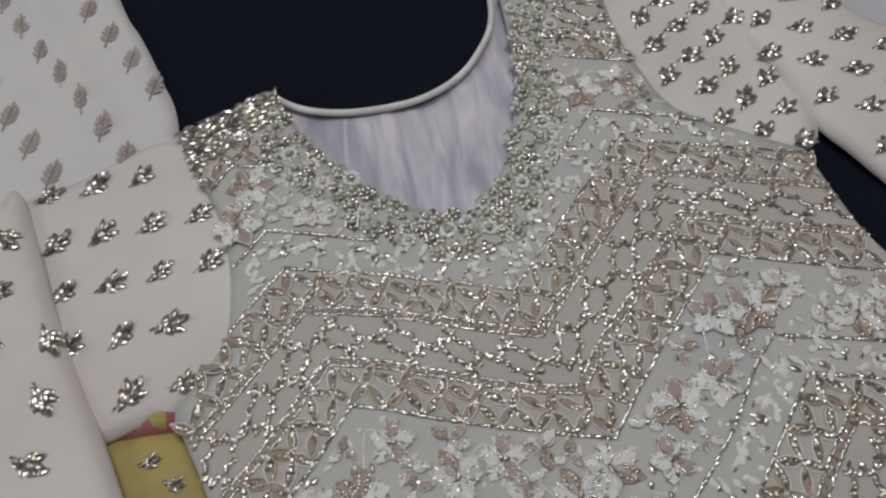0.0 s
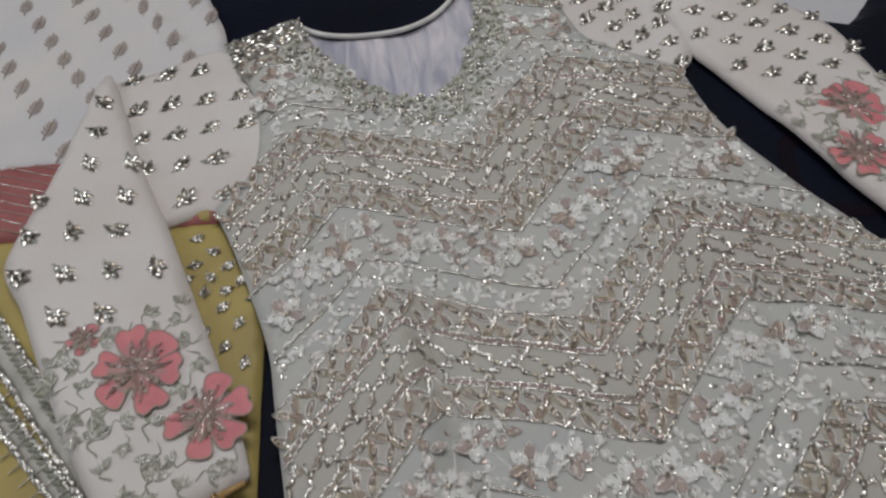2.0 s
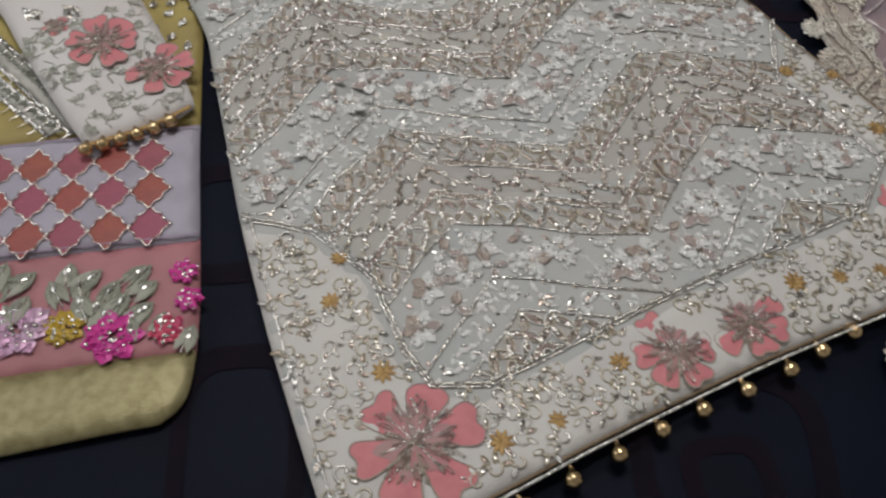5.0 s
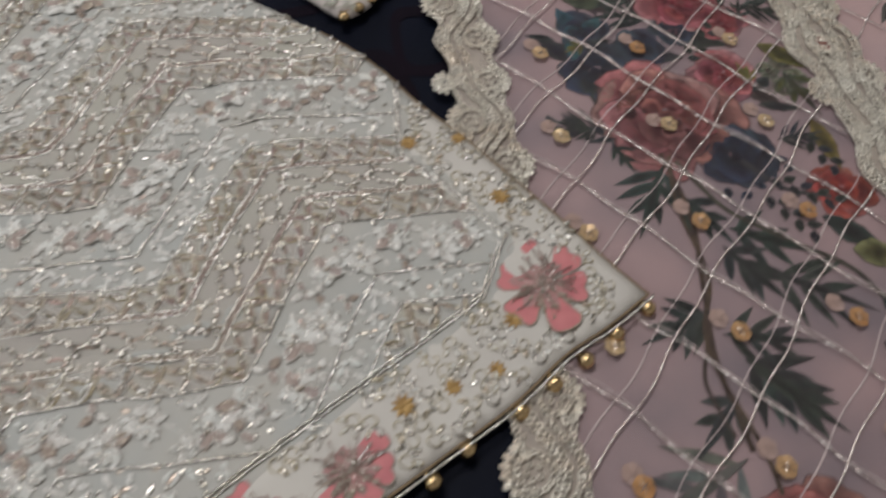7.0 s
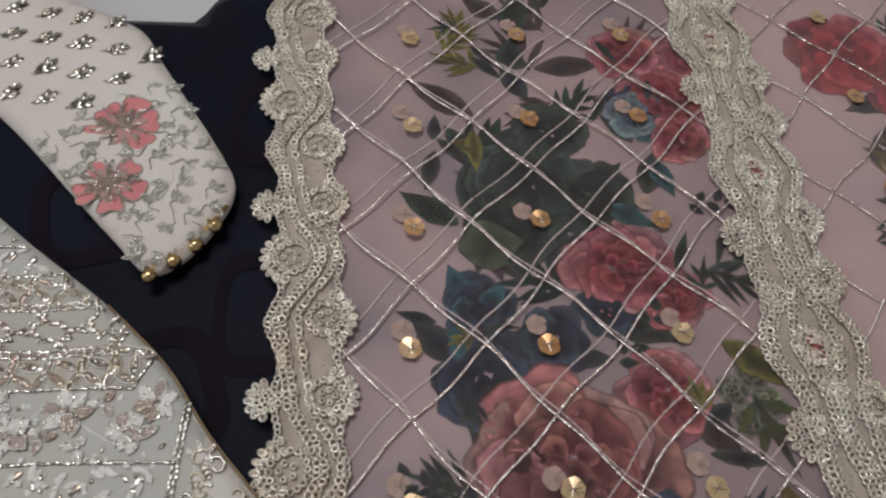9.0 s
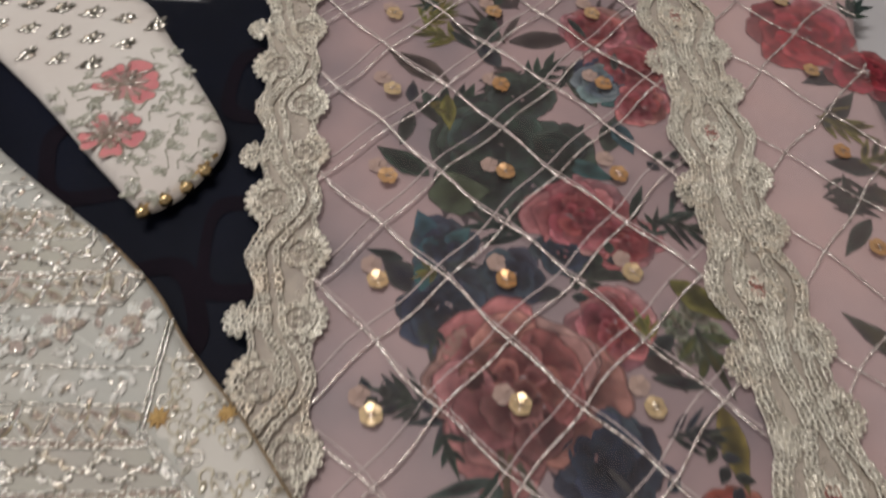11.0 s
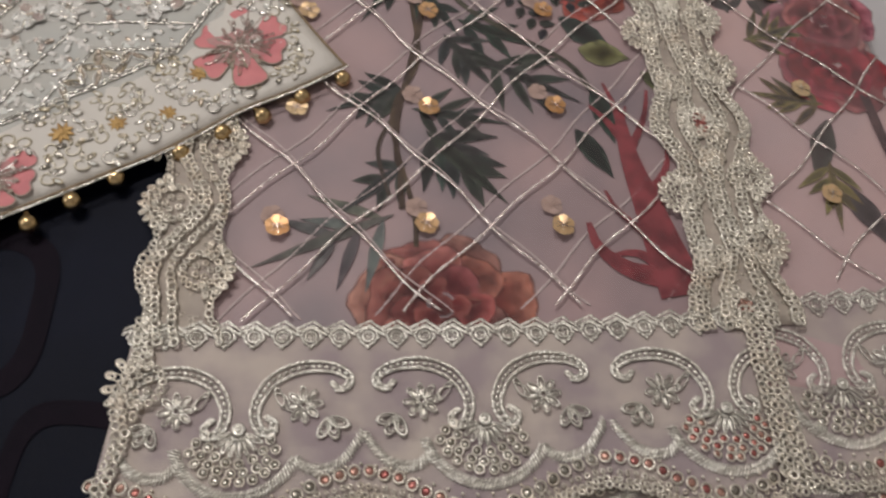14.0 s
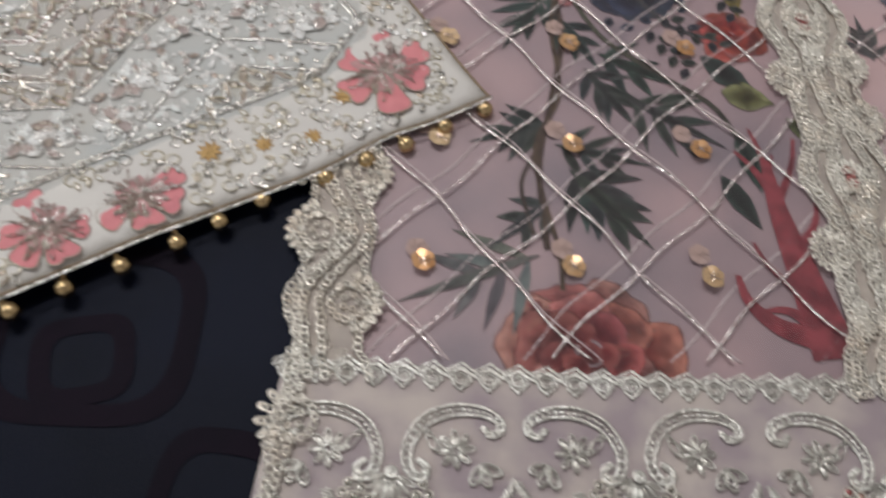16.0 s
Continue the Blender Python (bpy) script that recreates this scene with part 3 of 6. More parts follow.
def scatter(poly, gap, tries, seed, keep=None):
    """Points inside a polygon, no two nearer than gap."""
    rs = np.random.RandomState(seed)
    lo, hi = poly.min(0), poly.max(0)
    c = rs.uniform(lo, hi, (tries, 2))
    c = c[inside(poly, c)]
    if keep is not None:
        c = c[keep(c)]
    out = np.empty((0, 2))
    for p in c:
        if not len(out) or np.min(np.sum((out - p) ** 2, 1)) > gap * gap:
            out = np.vstack([out, p])
    return out


# ---- kameez embroidery ----
KH = zf(KZ, KW, 0.0, KF)
BORD = [(-0.003, -0.199), (0.053, -0.201), (0.107, -0.230), (0.144, -0.283), (0.170, -0.306), (0.208, -0.296), (0.319, -0.205), (0.479, -0.081), (0.498, -0.029), (0.494, -0.018), (0.454, 0.026), (0.416, 0.061), (0.415, 0.140)]
INNER = np.vstack([spline(ARM_L)[:-1], spline(SIDE_L[:8])[:-1], np.array(BORD), spline(SIDE_R[4:])[:-1], spline(SEAM_R)[:-1], [(-0.03, 0.57)], spline(NECK)])
NECK_LINE = resample(spline(NECK), 0.004)


def neck_gap(q):
    return np.min(np.linalg.norm(q[:, None, :] - NECK_LINE[None], axis=2), axis=1)


def yoke(q, margin=0.003):
    return (neck_gap(q) > 0.034) & inside(INNER, q) & (edge_distance(INNER, q) > margin)


def tri(s):
    return 1 - np.abs(1 - (np.abs(s) / 0.124) % 2)


def zig(s):
    return -0.078 * tri(s) + 0.08 * s


def chevron(c, s):
    """A band's place on the cloth, a little uneven as hand work is."""
    q = K(s, c + zig(s))
    w = np.array([[noise.noise(Vector((x * 16, y * 16, 3.1))), noise.noise(Vector((x * 16, y * 16, 8.7)))] for x, y in np.reshape(q, (-1, 2))])
    return q + 0.0035 * w.reshape(q.shape)


S_ALL = np.arange(-0.30, 0.33, 0.002)
SEQ = [M["silver"], M["bronze"], M["thread"], M["rose_thread"]]


def cord_row(c, name, double=False):
    bag = Bag()
    for off in ((-0.0028, 0.0028) if double else (0.0,)):
        p, a = along(chevron(c + off, S_ALL), 0.0026)
        ok = yoke(p)
        p, a = p[ok], a[ok]
        if len(p) < 4:
            continue
        bag.add(CHIP, p, KH(p) + 0.0008, a + RNG.uniform(-0.35, 0.35, len(p)), np.column_stack([np.full(len(p), 0.0025), RNG.uniform(0.0017, 0.0027, len(p)), np.full(len(p), 0.0020)]), 0.42)
    if double:
        p, a = along(chevron(c, S_ALL), 0.0012)
        ok = yoke(p)
        p, a = p[ok], a[ok]
        if len(p):
            bag.add(CHIP, p, KH(p) + 0.0006, a + 0.9 + RNG.uniform(-0.3, 0.3, len(p)), (0.0030, 0.0013, 0.0014), 0.3, 1)
            bag.add(CHIP, p[::5], KH(p[::5]) + 0.0010, a[::5] + 0.9, (0.0020, 0.0018, 0.0016), 0.5, 0)
    bag.object(name, [M["silver"], M["rose_thread"]], kameez)


def template_lens():
    """A padded leaf of close sequin facets, pointed at both ends."""
    v, f = [(-1, 0, 0.05)], []
    rows = ((-0.62, 0.60), (-0.2, 0.97), (0.25, 0.95), (0.65, 0.55))
    for i, (x, w) in enumerate(rows):
        v += [(x, -w, 0.0), (x + 0.06 * (-1) ** i, -0.25 * w, 0.75 * w + 0.12 * (-1) ** i), (x, w, 0.0)]
    v.append((1, 0, 0.05))
    f += [(0, 1, 2), (0, 2, 3)]
    for i in range(3):
        a = 1 + 3 * i
        f += [(a, a + 3, a + 4), (a, a + 4, a + 1), (a + 1, a + 4, a + 5), (a + 1, a + 5, a + 2)]
    f += [(10, 13, 11), (11, 13, 12)]
    return np.array(v, float), np.array(f)


LENS = template_lens()


def leaf_of_sequins(bag, p, a, L, W, z, slot):
    """One leaf of the lattice: padded body, loose bright chips, a fine cord on either side."""
    u = np.array([math.cos(a), math.sin(a)])
    n = np.array([-u[1], u[0]])
    bag.add(LENS, [p], z + 0.0003, a, (L * 0.98, W, 0.0014), 0.08, 3)
    t = np.linspace(-0.85, 0.85, 9) + RNG.uniform(-0.06, 0.06, 9)
    q = p + np.multiply.outer(t * L, u) + np.multiply.outer(RNG.uniform(-0.5, 0.5, 9) * W * (1 - t * t), n)
    bag.add(CHIP, q[:5], z + 0.0012, a + RNG.uniform(-0.8, 0.8, 5), (0.0021, 0.0027, 0.0016), 0.5, slot)
    bag.add(CHIP, q[5:], z + 0.0012, a + RNG.uniform(-0.8, 0.8, 4), (0.0021, 0.0027, 0.0016), 0.5, 0 if RNG.rand() < 0.55 else 1)
    k = np.linspace(-1, 1, 9)
    for side in (-1, 1):
        c = p + np.multiply.outer(k * L * 1.04, u) + np.multiply.outer(side * (1 - k * k) * W * 1.2, n)
        bag.tube(c, z + 0.0009, 0.0006, 2 if RNG.rand() < 0.5 else 4, 4)


def loop_row(c0, c1):
    bag = Bag()
    h, w = c1 - c0, 0.0178
    for s0 in np.arange(-0.30, 0.32, w):
        for flip in (0, 1):
            for t in (0.25, 0.75):
                v = (1 - t) if flip else t
                p = chevron(c0 + h * v, np.array([s0 + w * t]))
                if not yoke(p)[0]:
                    continue
                q = chevron(c0 + h * (v + (-0.2 if flip else 0.2)), np.array([s0 + w * (t + 0.2)]))
                d = (q - p)[0]
                a = math.atan2(d[1], d[0]) + (0.16 if (t < 0.5) != bool(flip) else -0.16)
                leaf_of_sequins(bag, p[0], a, 0.0086, 0.0027, KH(p)[0], int(RNG.choice([0, 1, 1, 3])))
    bag.object("loop_band", SEQ + [M["old_gold"]], kameez)


def star_row(c0, c1):
    """Eight-pointed stars in a chain, tied to each other and to the cords."""
    bag = Bag()
    w, mid = 0.0305, (c0 + c1) / 2
    a = np.arange(16) * math.pi / 8
    r = np.where(np.arange(16) % 2, 0.0080, 0.0112)
    star = np.stack([r * np.cos(a), r * np.sin(a)], 1)
    for s0 in np.arange(-0.295, 0.32, w):
        lines = [(star[i], star[(i + 1) % 16]) for i in range(16)]
        for sx, sy in ((1, 0), (0, 1), (0, -1)):
            e = np.array((sx, sy)) * 0.0112
            far = np.array((sx * 0.0193, sy * 0.0158))
            n = np.array((sy, sx)) * 0.0030
            lines += [(e - n * 0.2, far + n), (e + n * 0.2, far - n)]
        for A, B in lines:
            pa, pb = chevron(mid + A[1], np.array([s0 + A[0]]))[0], chevron(mid + B[1], np.array([s0 + B[0]]))[0]
            m = np.array([(pa + pb) / 2])
            if not yoke(m)[0]:
                continue
            ang = math.atan2(pb[1] - pa[1], pb[0] - pa[0])
            L = np.linalg.norm(pb - pa)
            slot = int(RNG.choice([0, 0, 1]))
            bag.add(LENS, m, KH(m) + 0.0004, ang, (L * 0.66, 0.0017, 0.0012), 0.1, 3)
            k = np.array((0.1, 0.45, 0.8)) + RNG.uniform(-0.08, 0.08, 3)
            q = pa + np.multiply.outer(k, pb - pa)
            bag.add(CHIP, q, KH(m)[0] + 0.0012, ang + RNG.uniform(-0.6, 0.6, 3), (0.0023, 0.0029, 0.0018), 0.5, slot)
    bag.object("star_band", SEQ, kameez)


def stitched_leaf(bag, foot, a, L, W, slot, rs):
    """A flat leaf with corded edges and satin stitches slanting off its vein."""
    u = np.array([math.cos(a), math.sin(a)])
    n = np.array([-u[1], u[0]])
    k = np.linspace(0, 1, 9)
    w = W * np.sin(np.pi * k ** 0.85) * (1 - 0.25 * k)
    at = lambda t, o: foot + np.multiply.outer(t * L, u) + np.multiply.outer(o, n)
    bag.add(PETAL, [foot], 0.0005, a, (L * 0.98, W * 3.8, 0.007), 0.05, 3 if slot == 1 else slot)
    for sgn in (-1, 1):
        bag.tube(at(k, sgn * w), 0.0010, 0.00052, 2 if slot != 1 else 4, 4)
    for t in (0.25, 0.42, 0.58, 0.74):
        for sgn in (-1, 1):
            q = at(np.array([t]), np.array([sgn * W * 0.42]))
            bag.add(CHIP, q, 0.0014, a + sgn * 0.7, (W * 0.55, 0.0009, 0.0012) if slot != 1 else (0.0015, 0.0017, 0.0012), 0.35, slot if slot == 1 or rs.rand() < 0.6 else 0)


def flower_mesh(name, petals, length, width, seed, sequins=3):
    rs = np.random.RandomState(seed)
    bag = Bag()
    a = np.arange(petals) * 2 * math.pi / petals + rs.uniform(-0.2, 0.2, petals)
    ln = length * rs.uniform(0.75, 1.15, petals)
    for i in range(petals):
        slot = int(rs.choice([2, 2, 2, 2, 2, 1, 4]))
        stitched_leaf(bag, np.array((0.0012 * math.cos(a[i]), 0.0012 * math.sin(a[i]))), a[i], ln[i], width * 0.62, slot, rs)
    for k in range(sequins):
        r, t = rs.uniform(0, 0.003), rs.uniform(0, 6.28)
        bag.add(CHIP, [(r * math.cos(t), r * math.sin(t))], 0.0016, t, (0.0020, 0.0024, 0.0018), 0.5, int(rs.rand() < 0.6))
    me = bag.mesh(name)
    for mt in SEQ + [M["blush_thread"]]:
        me.materials.append(mt)
    return me


FLOWERS = [flower_mesh("thread_flower", 5 + i % 3, 0.0125, 0.0075, 60 + i) for i in range(5)]
SPRIGS = [flower_mesh("thread_sprig", 3, 0.0105, 0.0062, 80 + i, 1) for i in range(4)]


def floral_row(c0, c1, seed):
    rs = np.random.RandomState(seed)
    h = c1 - c0
    for i, s0 in enumerate(np.arange(-0.30, 0.32, 0.0265)):
        p = chevron(c0 + h * (0.36 if i % 2 else 0.64) + rs.uniform(-0.003, 0.003), np.array([s0 + rs.uniform(-0.004, 0.004)]))
        if yoke(p, 0.010)[0]:
            put("thread_flower", FLOWERS[rs.randint(5)], kameez, p[0], KH(p)[0], rs.uniform(0, 6.28), rs.uniform(1.1, 1.4))
        for k in range(2):
            p = chevron(c0 + h * ((0.82 if i % 2 else 0.18) if k == 0 else rs.uniform(0.2, 0.8)), np.array([s0 + rs.uniform(-0.006, 0.006) + 0.0075 * k]))
            if yoke(p, 0.010)[0]:
                put("thread_sprig", SPRIGS[rs.randint(4)], kameez, p[0], KH(p)[0], rs.uniform(0, 6.28), rs.uniform(0.7, 1.1))
    bag = Bag()
    # the vine
    p = K(S_ALL, c0 + h * (0.5 + 0.28 * np.sin(S_ALL / 0.0265 * math.pi)) + zig(S_ALL))
    p, a = along(p, 0.0022)
    ok = yoke(p)
    bag.add(CHIP, p[ok], KH(p[ok]) + 0.0002, a[ok] + 0.3, (0.0017, 0.0010, 0.0010), 0.1, 2)
    bag.object("thread_vine", SEQ, kameez)


def pale_row(c0, c1, seed):
    rs = np.random.RandomState(seed)
    bag = Bag()
    for s0 in np.arange(-0.30, 0.32, 0.0085):
        for k in range(3):
            p = chevron(c0 + (c1 - c0) * rs.uniform(0.12, 0.88), np.array([s0 + rs.uniform(-0.004, 0.004)]))
            if yoke(p, 0.008)[0]:
                slot = 2 if rs.rand() < 0.85 else int(rs.rand() < 0.5)
                bag.add(PETAL, p, KH(p) + 0.0003, rs.uniform(0, 6.28), (rs.uniform(0.006, 0.011), 0.009, 0.008), 0.1, slot)
                bag.add(CHIP, p, KH(p) + 0.0008, rs.uniform(0, 6.28), (0.0026, 0.0024, 0.0018), 0.4, 2 if rs.rand() < 0.6 else 0)
    bag.object("pale_floral_band", SEQ, kameez)


def ground_strip(c0, c1):
    """The tinted ground under a lattice band."""
    ss = np.arange(-0.30, 0.32, 0.004)
    rows = np.stack([chevron(c, ss) for c in np.linspace(c0, c1, 6)], 0)
    q = rows.reshape(-1, 2)
    ok = yoke(q, 0.002).reshape(rows.shape[:2])
    z = (KH(q) + 0.0004).reshape(rows.shape[:2])
    n = len(ss)
    faces = [(i * n + j, (i + 1) * n + j, (i + 1) * n + j + 1, i * n + j + 1) for i in range(5) for j in range(n - 1) if ok[i, j] and ok[i + 1, j] and ok[i, j + 1] and ok[i + 1, j + 1]]
    if len(faces) < 10:
        return
    bm = bmesh.new()
    used = sorted({v for f in faces for v in f})
    vs = {v: bm.verts.new((*q[v], z.ravel()[v])) for v in used}
    for f in faces:
        bm.faces.new([vs[v] for v in f])
    bmesh.ops.recalc_face_normals(bm, faces=bm.faces)
    if bm.faces[:][0].normal.z < 0:
        bmesh.ops.reverse_faces(bm, faces=bm.faces)
    part("band_ground", bm, M["band_ground"], kameez, "rosy beige ground of a lattice band")["kind"] = "stuff"


for k, base in enumerate((-0.4, -0.2, 0.0, 0.2, 0.4, 0.6)):
    ground_strip(base + 0.093, base + 0.199)
    cord_row(base, "chevron_cord")
    floral_row(base + 0.002, base + 0.060, 100 + k)
    cord_row(base + 0.061, "chevron_cord")
    pale_row(base + 0.063, base + 0.091, 120 + k)
    cord_row(base + 0.092, "chevron_cord")
    loop_row(base + 0.094, base + 0.120)
    cord_row(base + 0.1245, "double_cord", True)
    star_row(base + 0.131, base + 0.163)
    cord_row(base + 0.1675, "double_cord", True)
    loop_row(base + 0.172, base + 0.198)


# small stitches strewn over the whole ground
gx, gy = np.meshgrid(np.arange(-0.30, 0.61, 0.0082), np.arange(-0.33, 0.55, 0.0082))
seeds = np.stack([gx.ravel(), gy.ravel()], 1) + RNG.uniform(-0.0028, 0.0028, (gx.size, 2))
seeds = seeds[yoke(seeds, 0.006)]
side, down = (seeds - O) @ S, (seeds - O) @ D
across = (down - zig(side)) % 0.2
seeds = seeds[(across > 0.003) & (across < 0.090)]
pick = RNG.rand(len(seeds))
bag = Bag()
for slot, lo, hi in ((2, 0.0, 0.22), (0, 0.22, 0.28), (1, 0.28, 0.36)):
    q = seeds[(pick >= lo) & (pick < hi)]
    bag.add(PETAL, q, KH(q) + 0.0002, RNG.uniform(0, 6.28, len(q)), np.column_stack([RNG.uniform(0.004, 0.0075, len(q)), RNG.uniform(0.005, 0.008, len(q)), np.full(len(q), 0.006)]), 0.15, slot)
bag.object("seed_stitch", SEQ, kameez, "small white and silver stitches", "stuff")


# the beaded collar
def collar_zone(q):
    g = neck_gap(q)
    return (g < 0.034) & (g > 0.001) & (edge_distance(BODY, q) > 0.001)


bag = Bag()
for i, p in enumerate(scatter(BODY, 0.0088, 26000, 5, collar_zone)):
    n = 6 + i % 3
    a = np.arange(n) * 2 * math.pi / n + RNG.uniform(0, 1)
    r = RNG.uniform(0.0034, 0.0048)
    q = p + r * np.stack([np.cos(a), np.sin(a)], 1)
    z = KH([p])[0] + 0.0008
    bag.add(CHIP, q, z, a + RNG.choice([0.0, 1.57]), (0.0026, 0.0034, 0.0030), 0.5, 0 if RNG.rand() < 0.25 else (2 if RNG.rand() < 0.3 else 4))
    bag.add(BEAD, [p], z + 0.0010, 0, (0.0024, 0.0024, 0.0018), 0, int(RNG.choice([0, 4, 4])))
for p in scatter(BODY, 0.0031, 30000, 6, collar_zone):
    bag.add(CHIP, [p], KH([p])[0] + 0.0006, RNG.uniform(0, 6.28), (0.0030, 0.0030, 0.0026), 0.6, RNG.choice([0, 1, 1, 4, 4]))
bag.object("beaded_collar", SEQ + [M["sage_bead"]], kameez, "crowded silver and sage beadwork round the neck")
# sequin cap on the left shoulder
bag = Bag()
cap = np.array([(-0.290, 0.309), (-0.234, 0.362), (-0.225, 0.335), (-0.25, 0.30), (-0.262, 0.279)])
for p in scatter(cap, 0.0042, 6000, 8):
    bag.add(CHIP, [p], KH([p])[0] + 0.0012, RNG.uniform(0.2, 1.4), (0.0052, 0.0042, 0.003), 0.5, RNG.choice([0, 0, 1]))
bag.object("shoulder_patch", SEQ, kameez)
bag = Bag()
line = spline(BACK_NECK, 0.004)
bag.tube(line, -0.0015, 0.0027, sides=7)
bag.object("neck_binding", [M["binding"]], kameez, "plain white bound edge of the back neck", smooth=True)

# border at the hem and side slits
BORDER_POLY = np.vstack([np.array(BORD)[::-1], spline(SIDE_L[7:])[:-1], spline(HEM)[:-1], spline(SIDE_R[:5])])
sheet("hem_border", BORDER_POLY, KZ + 0.0006, M["ivory_plain"], kameez, "plain ivory border of the hem", waves=KW, thick=0.003, puff=0.005, folds=KF)
bag = Bag()
bl = resample(np.array(BORD), 0.002)
for off in (0.0, 0.003):
    p, a = along(bl, 0.0026)
    bag.add(CHIP, p + off * np.stack([-np.sin(a), np.cos(a)], 1), KH(p) + 0.0008, a + np.where(np.arange(len(p)) % 2, 0.4, -0.3), (0.0024, 0.0022, 0.002), 0.4)
bag.object("border_cord", [M["silver"]], kameez)
for nm, pts, off, mt in (("hem_piping", HEM, 0.0, "brown_edge"), ("side_piping", SIDE_R[:6], 0.0, "brown_edge"), ("side_cord", SIDE_L[7:], 0.008, "silver"), ("hem_cord", HEM, -0.004, "silver")):
    bag = Bag()
    p, a = along(spline(pts), 0.0020)
    p = p + off * np.stack([-np.sin(a), np.cos(a)], 1)
    bag.add(CHIP, p, KH(p) + (0.0006 if off else -0.0016), a + 0.5, (0.0021, 0.0017, 0.0017), 0.2)
    bag.object(nm, [M[mt]], kameez)

GOLD_AT = [(0.080, -0.219), (0.084, -0.255), (0.135, -0.301), (0.256, -0.311), (0.293, -0.260), (0.417, -0.166), (0.484, -0.139), (0.499, -0.100), (0.498, 0.012), (0.467, 0.076), (0.424, 0.070), (0.222, -0.333), (0.452, -0.152)]
PINK_AT = [(0.167, -0.345, 0.045, 0.5), (0.523, -0.071, 0.040, 0.9), (0.331, -0.242, 0.032, 0.3), (0.382, -0.209, 0.031, 0.0)]
bag = Bag()
rs = np.random.RandomState(3)
for i in range(9):
    a = i * 2 * math.pi / 9
    bag.add(PETAL, [(0, 0)], 0.0006, a, (0.0085, 0.0075, 0.009), 0.15)
    bag.add(CHIP, [(0.006 * math.cos(a), 0.006 * math.sin(a))], 0.0012, a, (0.0026, 0.002, 0.0016), 0.3)
gold_flower = bag.mesh("gold_flower")
gold_flower.materials.append(M["gold_thread"])
for i, p in enumerate(GOLD_AT):
    put("gold_flower", gold_flower, kameez, p, KH([p])[0], i * 0.7, 0.85 + 0.12 * (i % 3))
taken = np.array(GOLD_AT + [(x, y) for x, y, *_ in PINK_AT])
reach = np.array([0.009] * len(GOLD_AT) + [r * 0.95 for *_, r, _ in PINK_AT])


def border_free(q):
    return (np.min(np.linalg.norm(q[:, None] - taken[None], axis=2) - reach[None], axis=1) > 0.002) & (edge_distance(BORDER_POLY, q) > 0.007)


for i, p in enumerate(scatter(BORDER_POLY, 0.0112, 6000, 9, border_free)):
    bag = Bag()
    t = np.linspace(0, 1, 16)
    a0, sgn = RNG.uniform(0, 6.28), RNG.choice([-1, 1])
    ang = a0 + sgn * t * 5.2
    rr = 0.0068 * (1 - 0.72 * t)
    q = p + np.stack([rr * np.cos(ang), rr * np.sin(ang)], 1)
    bag.tube(q, KH(q) + 0.0008, 0.0009, 0 if i % 3 == 1 else 3, 4)
    for k in range(3):
        b = a0 + k * 0.9
        bag.add(CHIP, [p + 0.0085 * np.array([math.cos(b), math.sin(b)])], KH([p])[0] + 0.001, b, (0.0030, 0.0028, 0.0022), 0.4, RNG.choice([0, 1, 2]))
        bag.add(LOOP, [p + 0.0080 * np.array([math.cos(b), math.sin(b)])], KH([p])[0] + 0.0006, b, (0.0036, 0.0016, 0.003), 0.1, RNG.choice([0, 3, 3]))
    bag.object("scroll_sprig", [M["silver"], M["bronze"], M["thread"], M["old_gold"]], kameez)


